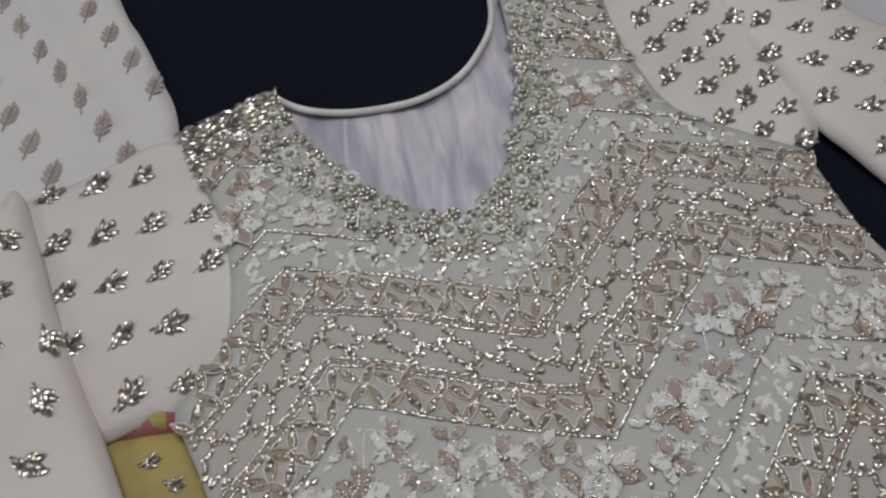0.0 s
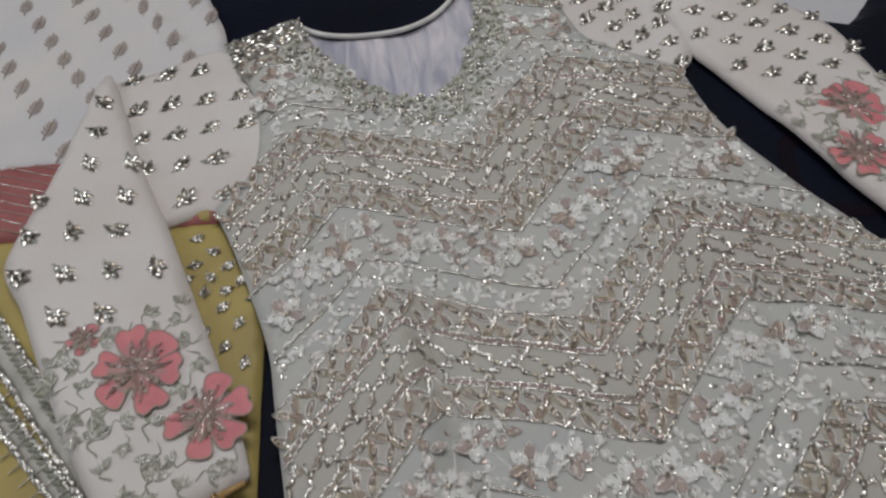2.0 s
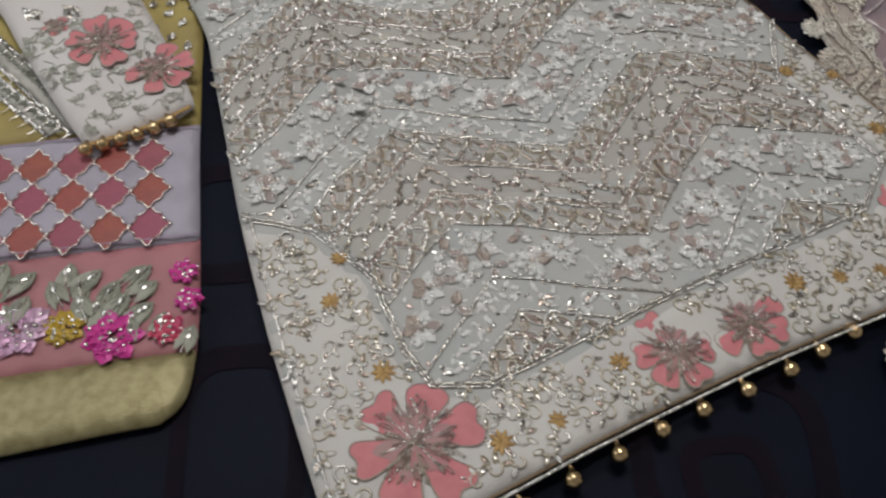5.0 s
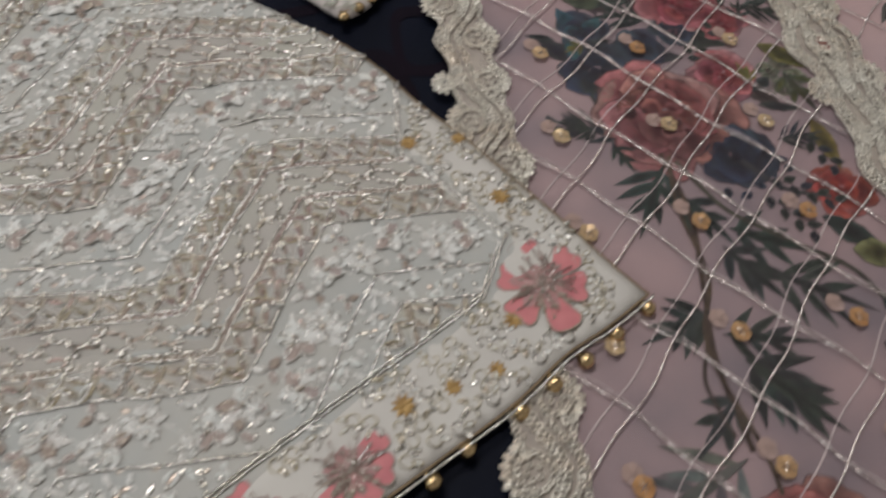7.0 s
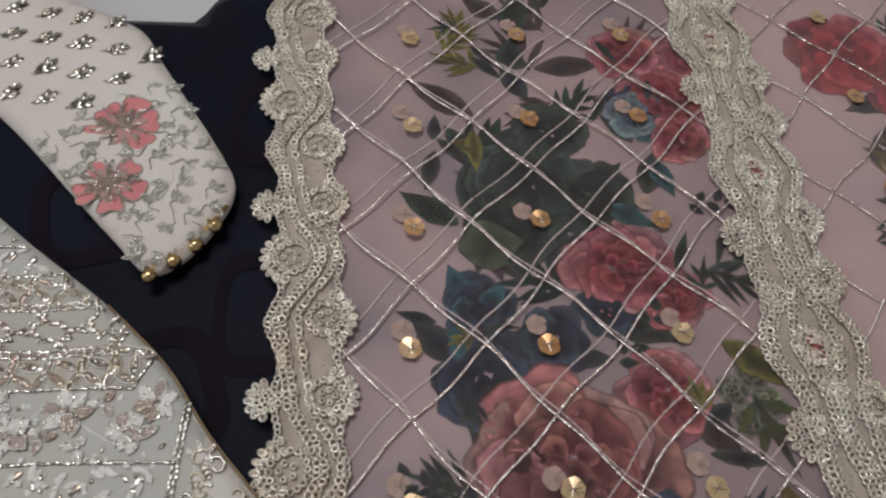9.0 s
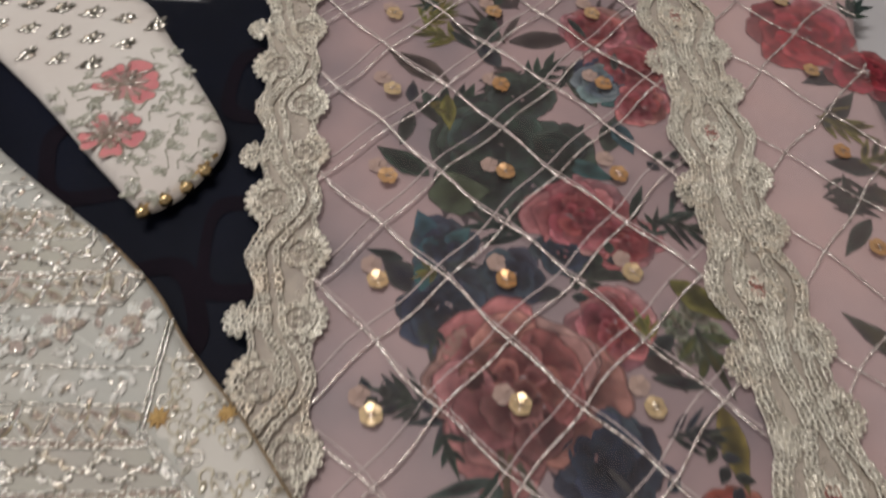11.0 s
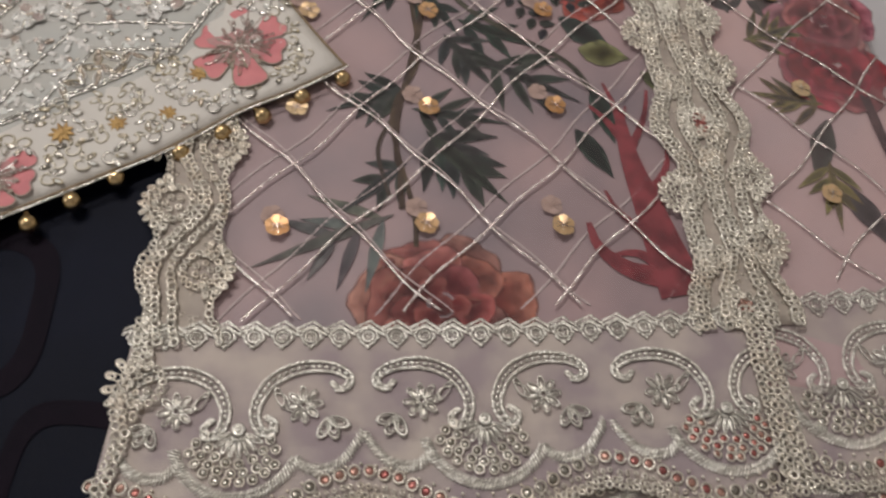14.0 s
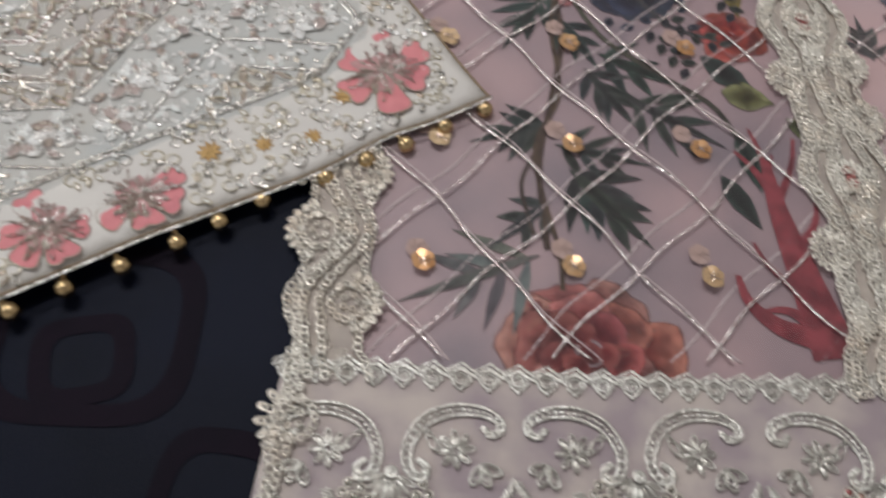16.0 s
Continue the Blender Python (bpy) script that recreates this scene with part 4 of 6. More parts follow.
def pink_flower(parent, x, y, r, turn, height, petals=6):
    """A cut-out pink flower, its petals edged and veined in silver thread."""
    base = new("pink_flower")
    base.parent = parent
    base.location = (x, y, height([(x, y)])[0] + 0.0004)
    rs = np.random.RandomState(int(1000 * (x + 2 * y + 3)))
    lines = Bag()
    for i in range(petals):
        a = turn + i * 2 * math.pi / petals + rs.uniform(-0.12, 0.12)
        L, W = r * rs.uniform(0.86, 1.08), r * rs.uniform(0.43, 0.52)
        u = np.linspace(0, 1, 22)
        px = L * (0.36 + 0.64 * np.sin(np.pi * u) ** 0.65) * (1 - 0.10 * np.exp(-((u - 0.5) / 0.07) ** 2) * (i % 3 != 1))
        py = W * np.cos(np.pi * u) * (0.42 + 0.74 * np.sin(np.pi * u)) * (1 + 0.08 * np.sin(9 * u + i))
        out = np.stack([px * math.cos(a) - py * math.sin(a), px * math.sin(a) + py * math.cos(a)], 1)
        bm = bmesh.new()
        vs = [bm.verts.new((*q, 0.0004)) for q in out]
        c = bm.verts.new((*(out.mean(0)), 0.0012))
        for k in range(len(vs)):
            bm.faces.new((vs[k], c, vs[(k + 1) % len(vs)]))
        bmesh.ops.recalc_face_normals(bm, faces=bm.faces)
        if bm.faces[0].normal.z < 0:
            bmesh.ops.reverse_faces(bm, faces=bm.faces)
        part("petal", bm, M["pink"], base)
        q, b = along(np.vstack([out, out[:1]]), 0.0019)
        lines.add(CHIP, q, 0.0006, b + 0.3, (0.0018, 0.0009, 0.0010), 0.2, 1)
        for v in (-1.0, 0, 1.0):
            vl = L * rs.uniform(0.35, 0.62)
            q, b = along([(0, 0), (vl * math.cos(a + v * 0.45), vl * math.sin(a + v * 0.45))], 0.0021)
            lines.add(CHIP, q, 0.0011, b + 0.4, (0.0018, 0.0012, 0.0013), 0.3, 1 if v else 0)
            lines.add(CHIP, q[-1:], 0.0014, b[-1:], (0.0030, 0.0030, 0.002), 0.4, 1)
    bm = bmesh.new()
    a = np.linspace(0, 2 * math.pi, 40, endpoint=False)
    rim = r * (0.50 + 0.10 * np.cos(petals * (a - turn)) + 0.04 * np.sin(11 * a))
    vs = [bm.verts.new((q * math.cos(b), q * math.sin(b), 0.0010)) for q, b in zip(rim, a)]
    c = bm.verts.new((0, 0, 0.0016))
    for k in range(40):
        bm.faces.new((vs[k], vs[(k + 1) % 40], c))
    part("flower_heart", bm, M["flower_heart"], base, "rosy grey heart of the flower")
    for k in range(int(1500 * r)):
        b, d = rs.uniform(0, 6.28), r * rs.uniform(0.06, 0.66)
        lines.add(LOOP, [(d * math.cos(b), d * math.sin(b))], 0.0014, b + rs.uniform(-0.4, 0.4), (rs.uniform(0.0030, 0.0060), rs.uniform(0.0007, 0.0013), 0.0024), 0.15, int(rs.rand() < 0.72))
    lines.object("silver_outline", [M["silver"], M["rose_thread"]], base, "silver thread outline and stamens")
    return base


for x, y, r, turn in PINK_AT:
    pink_flower(kameez, x, y, r, turn, KH, 6 if r > 0.03 else 5)

# gold balls at the hem
def ball_mesh():
    bm = bmesh.new()
    bmesh.ops.create_uvsphere(bm, u_segments=14, v_segments=9, radius=0.0056)
    for v in bm.verts:
        v.co += v.co.normalized() * 0.0003 * math.sin(9 * v.co.x / 0.0056 + 7 * v.co.y / 0.0056)
    bmesh.ops.create_cone(bm, segments=8, radius1=0.0022, radius2=0.0016, depth=0.003, matrix=Matrix.Translation((0, 0.0062, 0.001)) @ Matrix.Rotation(-math.pi / 2, 4, "X"))
    for f in bm.faces:
        f.smooth = True
    me = bpy.data.meshes.new("hem_ball")
    bm.to_mesh(me)
    bm.free()
    me.materials.append(M["gold"])
    return me


BALL = ball_mesh()
HEM_BALLS = [(0.605, -0.089), (0.577, -0.110), (0.551, -0.131), (0.525, -0.149), (0.499, -0.169), (0.460, -0.195), (0.436, -0.216), (0.413, -0.236), (0.383, -0.258), (0.353, -0.279), (0.326, -0.299), (0.299, -0.322), (0.271, -0.345), (0.244, -0.368), (0.217, -0.390), (0.190, -0.412)]
for q in HEM_BALLS:
    put("hem_ball", BALL, kameez, q, -0.0015, 0.65 + RNG.uniform(-0.3, 0.3), 1.15)

# sleeves
UPW, FLW, URW, FRW = ((0.09, 0.0060, 31), (0.032, 0.0016, 32)), ((0.09, 0.0064, 33), (0.032, 0.0018, 34)), ((0.09, 0.0052, 35), (0.032, 0.0016, 36)), ((0.09, 0.0050, 37), (0.032, 0.0016, 38))


def motif_mesh(seed):
    """A pointed leaf spray of overlapping flat sequins."""
    rs = np.random.RandomState(seed)
    bag = Bag()
    for i, (x, y, a, L) in enumerate(((0.0040, 0.0, 0.0, 0.0044), (0.0012, 0.0030, 0.75, 0.0040), (0.0012, -0.0030, -0.75, 0.0040), (-0.0022, 0.0026, 1.0, 0.0034), (-0.0022, -0.0026, -1.0, 0.0034), (-0.0052, 0.0, 0.1, 0.0032))):
        bag.add(LENS, [(x, y)], 0.0003, a + rs.uniform(-0.2, 0.2), (L * rs.uniform(0.85, 1.1), 0.0018, 0.0016), 0.25, int(rs.choice([0, 0, 1])))
    for i in range(7):
        x, y = rs.uniform(-0.0055, 0.0065), rs.uniform(-0.0030, 0.0030)
        bag.add(CHIP, [(x, y * (1 - abs(x) / 0.010))], 0.0014, rs.uniform(-0.9, 0.9), (0.0024, 0.0026, 0.0016), 0.7, int(rs.rand() < 0.4))
    t = np.linspace(0, 1, 6)
    bag.tube(np.stack([-0.006 - 0.0035 * t, 0.0012 * np.sin(2.5 * t)], 1), 0.0006, 0.00045, 1, 4)
    me = bag.mesh("sequin_motif")
    for mt in SEQ:
        me.materials.append(mt)
    return me


MOTIFS = [motif_mesh(200 + i) for i in range(5)]


def grey_sprig_mesh(seed):
    """Three outlined leaves on a curling stalk, worked flat in pale grey thread."""
    rs = np.random.RandomState(seed)
    bag = Bag()
    for i, a in enumerate((-0.9, 0.0, 0.9)):
        a += rs.uniform(-0.25, 0.25)
        L, W = rs.uniform(0.009, 0.0125), rs.uniform(0.0024, 0.0034)
        u = np.array([math.cos(a), math.sin(a)])
        n = np.array([-u[1], u[0]])
        k = np.linspace(0, 1, 10)
        w = W * np.sin(np.pi * k ** 0.8)
        for o in (-1, 1, 0):
            bag.tube(np.multiply.outer(k * L, u) + np.multiply.outer(o * w, n), 0.0004, 0.00050, int(rs.choice([0, 1, 2])), 4)
        for t in (0.3, 0.5, 0.7):
            for o in (-1, 1):
                bag.add(CHIP, [u * L * t + n * o * W * 0.45], 0.0005, a + o * 0.7, (0.0017, 0.0008, 0.0010), 0.2, int(rs.choice([1, 1, 3])))
    t = np.linspace(0, 1, 12)
    bag.tube(np.stack([-0.011 * t, 0.004 * np.sin(4.5 * t)], 1), 0.0005, 0.0005, 1, 4)
    me = bag.mesh("grey_sprig")
    for mt in ("sage_bead", "pale_sage", "thread", "silver"):
        me.materials.append(M[mt])
    return me


GREY_SPRIGS = [grey_sprig_mesh(220 + i) for i in range(4)]


def motifs(poly, origin, va, vb, height, turn, skip=None, margin=0.004):
    n = 0
    for i in range(-14, 15):
        for j in range(-14, 15):
            p = np.array(origin) + i * np.array(va) + j * np.array(vb)
            if not inside(poly, p)[0] or edge_distance(poly, p[None])[0] < margin or (skip is not None and skip(p)):
                continue
            put("sequin_motif", MOTIFS[RNG.randint(5)], kameez, p, height([p])[0], turn + RNG.uniform(-0.4, 0.4), RNG.uniform(1.3, 1.55))["kind"] = "stuff"


UL_SEEN = np.vstack([spline([(-0.212, 0.113), (-0.229, 0.104), (-0.248, 0.087)]), [(-0.30, 0.14), (-0.385, 0.215), (-0.392, 0.235)], spline([(-0.349, 0.256), (-0.320, 0.288), (-0.291, 0.311)]), spline(ARM_L)[1:-1]])
motifs(UL_SEEN, (-0.257, 0.202), (0.029, 0.014), (0.022, -0.034), zf(0.0, UPW), 1.0)
CUFF_L, CUFF_R = np.array((-0.186, -0.045)), np.array((0.315, 0.345))
axis_l, axis_r = np.array((0.70, -0.71)), np.array((0.62, -0.78))
motifs(FORE_L, (-0.306, 0.054), (0.034, 0.012), (0.014, -0.036), zf(0.014, FLW), -0.4, lambda p: (p - CUFF_L) @ axis_l > -0.058)
motifs(spline([(0.0, 0.53), (0.022, 0.462), (0.055, 0.418), (0.117, 0.398), (0.160, 0.398), (0.155, 0.435), (0.115, 0.49), (0.085, 0.56), (0.03, 0.60)], closed=True), (0.070, 0.465), (0.029, -0.004), (0.0135, -0.028), zf(-0.002, URW), 1.1)
motifs(FORE_R, (0.160, 0.475), (0.031, -0.004), (0.009, -0.033), zf(0.004, FRW), 0.7, lambda p: (p - CUFF_R) @ axis_r > -0.062)
FLH, FRH = zf(0.014, FLW), zf(0.004, FRW)
pink_flower(kameez, -0.194, -0.043, 0.036, 0.2, FLH, 6)
pink_flower(kameez, -0.133, -0.060, 0.031, 0.7, FLH, 6)
pink_flower(kameez, -0.247, -0.030, 0.013, 0.1, FLH, 5)
pink_flower(kameez, 0.310, 0.373, 0.033, 0.4, FRH, 6)
pink_flower(kameez, 0.316, 0.315, 0.031, 1.1, FRH, 5)
for poly, h, cuff, ax, centres in ((FORE_L, FLH, CUFF_L, axis_l, ((-0.194, -0.043, 0.034), (-0.133, -0.060, 0.029), (-0.247, -0.03, 0.013))), (FORE_R, FRH, CUFF_R, axis_r, ((0.310, 0.373, 0.030), (0.316, 0.315, 0.028)))):
    cc, rr_ = np.array([c[:2] for c in centres]), np.array([c[2] for c in centres])
    free = lambda q: ((q - cuff) @ ax > -0.055) & (np.min(np.linalg.norm(q[:, None] - cc[None], axis=2) - rr_[None], axis=1) > 0) & (edge_distance(poly, q) > 0.006)
    for i, p in enumerate(scatter(poly, 0.0150, 5000, 14, free)):
        put("grey_sprig", GREY_SPRIGS[i % 4], kameez, p, h([p])[0], RNG.uniform(0, 6.28), RNG.uniform(0.75, 1.15), "grey and silver thread sprig")["kind"] = "stuff"
for h, ends, n in ((FLH, ((-0.158, -0.155), (-0.090, -0.097)), 6), (FRH, ((0.360, 0.240), (0.383, 0.262), (0.407, 0.300)), 4)):
    bag = Bag()
    p, a = along(np.array(ends), 0.002)
    bag.add(CHIP, p, h(p) - 0.004, a + 0.5, (0.003, 0.004, 0.004), 0.2)
    bag.object("cuff_edge", [M["gold_thread"]], kameez, "dark gold braid at the cuff")
    for q in resample(np.array(ends), 0.001)[np.linspace(2, 70 if n == 6 else 60, n).astype(int)]:
        d = q - (CUFF_L if n == 6 else CUFF_R)
        put("cuff_ball", BALL, kameez, q + d / np.linalg.norm(d) * 0.005, h([q])[0] - 0.004, math.atan2(-d[1], -d[0]) - math.pi / 2, 1.05)

# ---- trouser embroidery ----
TW = ((0.12, 0.002, 41), (0.03, 0.0004, 42))
TH = zf(-0.003, TW, 0.0012)


def leaf_mesh():
    """Separate brush strokes either side of a stalk, and one at the tip."""
    bag = Bag()
    for i, x in enumerate((-0.0050, -0.0018, 0.0014, 0.0044)):
        L = (0.0068, 0.0078, 0.0070, 0.0056)[i]
        for sgn in (-1, 1):
            bag.add(PETAL, [(x, sgn * 0.0005)], 0.0001, sgn * (0.82 - 0.10 * i), (L, 0.0048, 0.0010))
    bag.add(PETAL, [(0.0064, 0)], 0.0001, 0, (0.0062, 0.0046, 0.0010))
    t = np.linspace(0, 1, 5)
    bag.tube(np.stack([-0.0098 + 0.017 * t, 0 * t], 1), 0.0002, 0.00045, 0, 4)
    me = bag.mesh("printed_leaf")
    me.materials.append(M["taupe_print"])
    return me


LEAF = leaf_mesh()
T_TOP = clip_band(T_ALL, TD, -2, -0.262)
for i in range(-12, 13):
    for j in range(-12, 13):
        p = np.array((-0.399, 0.280)) + i * np.array((0.029, -0.0215)) + j * np.array((0.0195, 0.047))
        if inside(T_TOP, p)[0] and p[0] > -0.62 and edge_distance(T_TOP, p[None])[0] > 0.006:
            zz = cloth_z(p + 0.007 * np.array([(0, 0), (1, 0), (-1, 0), (0, 1), (0, -1)]), -0.003, TW, LEG_FOLDS)
            ob = put("printed_leaf", LEAF, trousers, p, 0, 0, 1, "small taupe fern leaf")
            lie = Vector((0, 0, 1)).rotation_difference(Vector(((zz[2] - zz[1]) / 0.014, (zz[4] - zz[3]) / 0.014, 1)))
            turn = Euler((0, 0, 1.72 + 0.2 * (j % 2) + RNG.uniform(-0.15, 0.15))).to_quaternion()
            ob.matrix_local = Matrix.LocRotScale((p[0], p[1], max(zz[0], zz[1:].mean()) + 0.0007), lie @ turn, (1.3, 1.3, 1.3))


def T(r, d):
    return np.multiply.outer(r, TR) + np.multiply.outer(d, TD)


# red band: fine chevron lines
T_RED = clip_band(T_ALL, TD, -0.257, -0.177)
r_all = np.arange(-0.62, -0.24, 0.001)
for k in range(12):
    bag = Bag()
    p = T(r_all, -0.275 + 0.0095 * k + 0.018 * np.abs(((r_all / 0.05) % 2) - 1) * 1.0)
    p, a = along(p, 0.0026)
    ok = inside(T_RED, p)
    bag.add(CHIP, p[ok], TH(p[ok]) + 0.0004, a[ok] + 0.2, (0.0018, 0.0010, 0.0012), 0.3, int(k % 2))
    bag.object("chevron_line", [M["silver"], M["rose_thread"]], trousers)

# mustard panel: white stripes edged in silver spikes


def stripe(a, b, width, mat, spikes):
    a, b = np.array(a), np.array(b)
    d = (b - a) / np.linalg.norm(b - a)
    n = np.array((-d[1], d[0]))
    if width:
        poly = np.array([a, b, b + n * width, a + n * width])
        if poly.size and np.cross(poly[1] - poly[0], poly[2] - poly[0]) < 0:
            poly = poly[::-1]
        sheet("white_stripe", poly, -0.0012, M[mat], trousers, waves=TW, thick=0.001, puff=0.003)
    bag = Bag()
    p, ang = along([a, b], 0.0034)
    for off in (0.0, width):
        q = p + n * off
        bag.add(CHIP, q, TH(q) + 0.0012, ang + RNG.uniform(-0.8, 0.8, len(q)), (0.0032, 0.0040, 0.0030), 0.5, 0)
        if spikes:
            s_ = q[::4] - n * 0.006
            bag.add(CHIP, s_, TH(s_) + 0.0012, ang[::4] + 1.57, (0.0065, 0.0012, 0.0012), 0.1, 0)
    if width:
        q = p + n * width * 0.5
        bag.add(PETAL, q[::2], TH(q[::2]) + 0.0014, ang[::2] + 0.6, (0.009, 0.007, 0.008), 0.1, 1)
    bag.object("silver_edging", [M["silver"], M["sage_thread"]], trousers)


stripe((-0.46, 0.030), (-0.182, -0.139), 0.020, "stripe_white", True)
stripe((-0.44, -0.018), (-0.200, -0.146), 0.013, "stripe_white", True)
stripe((-0.40, -0.079), (-0.247, -0.162), 0.0, "stripe_white", True)
stripe((-0.36, -0.125), (-0.285, -0.172), 0.0, "stripe_white", True)
for p in ((-0.215, 0.085), (-0.196, 0.076), (-0.178, 0.066), (-0.162, 0.056), (-0.146, 0.044), (-0.205, 0.060), (-0.187, 0.052), (-0.170, 0.044), (-0.205, 0.045), (-0.186, 0.038), (-0.166, 0.029), (-0.148, 0.020), (-0.170, 0.006), (-0.150, -0.002), (-0.130, -0.010), (-0.140, -0.030), (-0.120, -0.036), (-0.30, -0.150), (-0.27, -0.165), (-0.325, -0.145)):
    put("sequin_motif", MOTIFS[RNG.randint(5)], trousers, p, TH([p])[0], RNG.uniform(0, 6), 0.8)["kind"] = "stuff"

# lattice of quatrefoils
ph = np.linspace(0, 2 * math.pi, 65)[:-1]
fr = (np.abs(np.cos(ph)) ** 1.2 + np.abs(np.sin(ph)) ** 1.2) ** (-1 / 1.2) * (1 + 0.075 * np.cos(8 * ph))
FOIL = np.stack([0.0150 * fr * np.cos(ph), 0.0176 * fr * np.sin(ph)], 1)


def foil_mesh(mt):
    bm = bmesh.new()
    vs = [bm.verts.new((*q, 0.0)) for q in FOIL]
    c = bm.verts.new((0, 0, 0.0008))
    for k in range(len(vs)):
        bm.faces.new((vs[k], vs[(k + 1) % len(vs)], c))
    me = bpy.data.meshes.new("quatrefoil")
    bm.to_mesh(me)
    bm.free()
    me.materials.append(mt)
    return me


FOILS = [foil_mesh(M["foil_red"]), foil_mesh(M["foil_rose"])]
bag = Bag()
q, a = along(np.vstack([FOIL, FOIL[:1]]) * 1.03, 0.0021)
bag.add(CHIP, q, 0.0006, a + RNG.uniform(-0.25, 0.25, len(q)), (0.0020, 0.0014, 0.0015), 0.45)
FOIL_CORD = bag.mesh("gold_outline")
FOIL_CORD.materials.append(M["pale_gold"])
T_LAT = clip_band(T_ALL, TD, 0.070, 0.186)
for j in range(-1, 6):
    for i in range(-10, 16):
        p = np.array((-0.106, -0.226)) + i * np.array((0.0287, 0.0110)) + (j - 2) * np.array((0.0140, -0.0340))
        p = p + np.array((0.0, 0.0))
        if p[0] < -0.36 or not inside(T_LAT, p)[0] or edge_distance(T_LAT, p[None])[0] < 0.006 or np.min(np.linalg.norm(T_RIGHT - p, axis=1)) < 0.0105:
            continue
        f = put("quatrefoil", FOILS[(i + j) % 2], trousers, p, TH([p])[0] + 0.0003, 0.37, 1.0)
        put("gold_outline", FOIL_CORD, f, (0, 0), 0.0003, 0, 1.0)
bag = Bag()
for d in (0.071, 0.186):
    p, a = along(T(np.array([-0.5, 0.02]), np.array([d, d])), 0.0024)
    ok = inside(T_ALL, p)
    bag.add(CHIP, p[ok], TH(p[ok]) + 0.0006, a[ok] + 0.3, (0.0019, 0.0014, 0.0014), 0.2)
bag.object("band_cord", [M["lilac_thread"]], trousers)


# pink band: sequin flowers and thread leaves
def sequin_bloom(name, at, r, mt, n, seed):
    rs = np.random.RandomState(seed)
    bag = Bag()
    for ring, k in ((1.0, n), (0.62, n - 1), (0.3, n - 2)):
        for i in range(k):
            a = i * 2 * math.pi / k + rs.uniform(-0.2, 0.2)
            c = np.array((math.cos(a), math.sin(a))) * r * ring * 0.42
            bag.add(PETAL, [c], 0.0006 + 0.001 * (1 - ring), a, (r * 0.72, r * 1.2, 0.010), 0.1, 0)
            for t in range(5):
                q = c + np.array((math.cos(a), math.sin(a))) * r * 0.6 * rs.rand() + rs.uniform(-0.12, 0.12, 2) * r
                bag.add(CHIP, [q], 0.0022 + 0.001 * (1 - ring), rs.uniform(0, 6.28), (0.0022, 0.0030, 0.0018), 0.4, 0 if t else 1)
    me = bag.mesh(name)
    me.materials.append(mt)
    me.materials.append(M["silver"])
    ob = put(name, me, trousers, at, TH([at])[0], rs.uniform(0, 6))
    ob["kind"] = "stuff"
    return ob


for i, (p, r, mt) in enumerate((((-0.173, -0.312), 0.026, "bloom_red"), ((-0.128, -0.320), 0.021, "bloom_lilac"), ((-0.097, -0.312), 0.014, "bloom_yellow"), ((-0.060, -0.312), 0.020, "bloom_magenta"), ((-0.033, -0.249), 0.010, "bloom_magenta"),
                               ((-0.020, -0.271), 0.010, "bloom_magenta"), ((-0.025, -0.298), 0.012, "bloom_red"), ((-0.225, -0.325), 0.020, "bloom_magenta"), ((-0.255, -0.355), 0.018, "bloom_lilac"))):
    sequin_bloom("sequin_bloom", p, r, M[mt], 7, 300 + i)
rs = np.random.RandomState(77)
for p in ((-0.125, -0.280), (-0.108, -0.270), (-0.094, -0.262), (-0.078, -0.268), (-0.066, -0.276), (-0.082, -0.285), (-0.100, -0.286), (-0.155, -0.290), (-0.148, -0.305), (-0.045, -0.280), (-0.033, -0.286), (-0.05, -0.262), (-0.14, -0.275), (-0.20, -0.30), (-0.008, -0.292), (-0.118, -0.262), (-0.060, -0.250), (-0.072, -0.290), (-0.055, -0.295), (-0.135, -0.295), (-0.165, -0.272), (-0.185, -0.285)):
    bag = Bag()
    a0 = rs.uniform(-2.2, -0.6)
    big = rs.uniform(0.9, 1.25)
    for k in (-0.42, -0.14, 0.14, 0.42):
        bag.add(PETAL, [(0.002 * math.cos(a0 + 9 * k), 0.002 * math.sin(a0 + 9 * k))], 0.0006, a0 + k, (big * (0.024 - 0.012 * abs(k)), 0.017, 0.014), 0.1, 0 if abs(k) > 0.2 else 1)
    for k in (-0.45, -0.2, 0.0, 0.2, 0.45):
        t = np.linspace(0.1, 1, 7)
        L = big * (0.023 - 0.012 * abs(k))
        bag.tube(np.stack([L * t * np.cos(a0 + k * np.sin(t * 2.2)), L * t * np.sin(a0 + k * np.sin(t * 2.2))], 1), 0.0030 - 0.002 * t, 0.00055, 1 if abs(k) > 0.1 else 2, 4)
    bag.add(CHIP, [(0.008 * math.cos(a0), 0.008 * math.sin(a0))], 0.003, a0, (0.004, 0.004, 0.002), 0.5, 2)
    bag.object("thread_leaf", [M["sage_thread"], M["pale_sage"], M["silver"]], trousers).location = (p[0], p[1], TH([p])[0])

# ---- dupatta ----
UPZ, LOZ = -0.0035, -0.007
DWU, DWL = ((0.1, 0.0012, 53), (0.03, 0.0004, 54)), ((0.1, 0.0015, 51), (0.03, 0.0004, 52))
UH, LH = zf(UPZ, DWU), zf(LOZ, DWL)
RH = zf(-0.0075, DWL)


def border_top(x):
    return np.interp(x, [0.50, 0.66, 0.76, 0.872, 0.911, 1.017, 1.1], [-0.303, -0.290, -0.280, -0.264, -0.250, -0.234, -0.222])


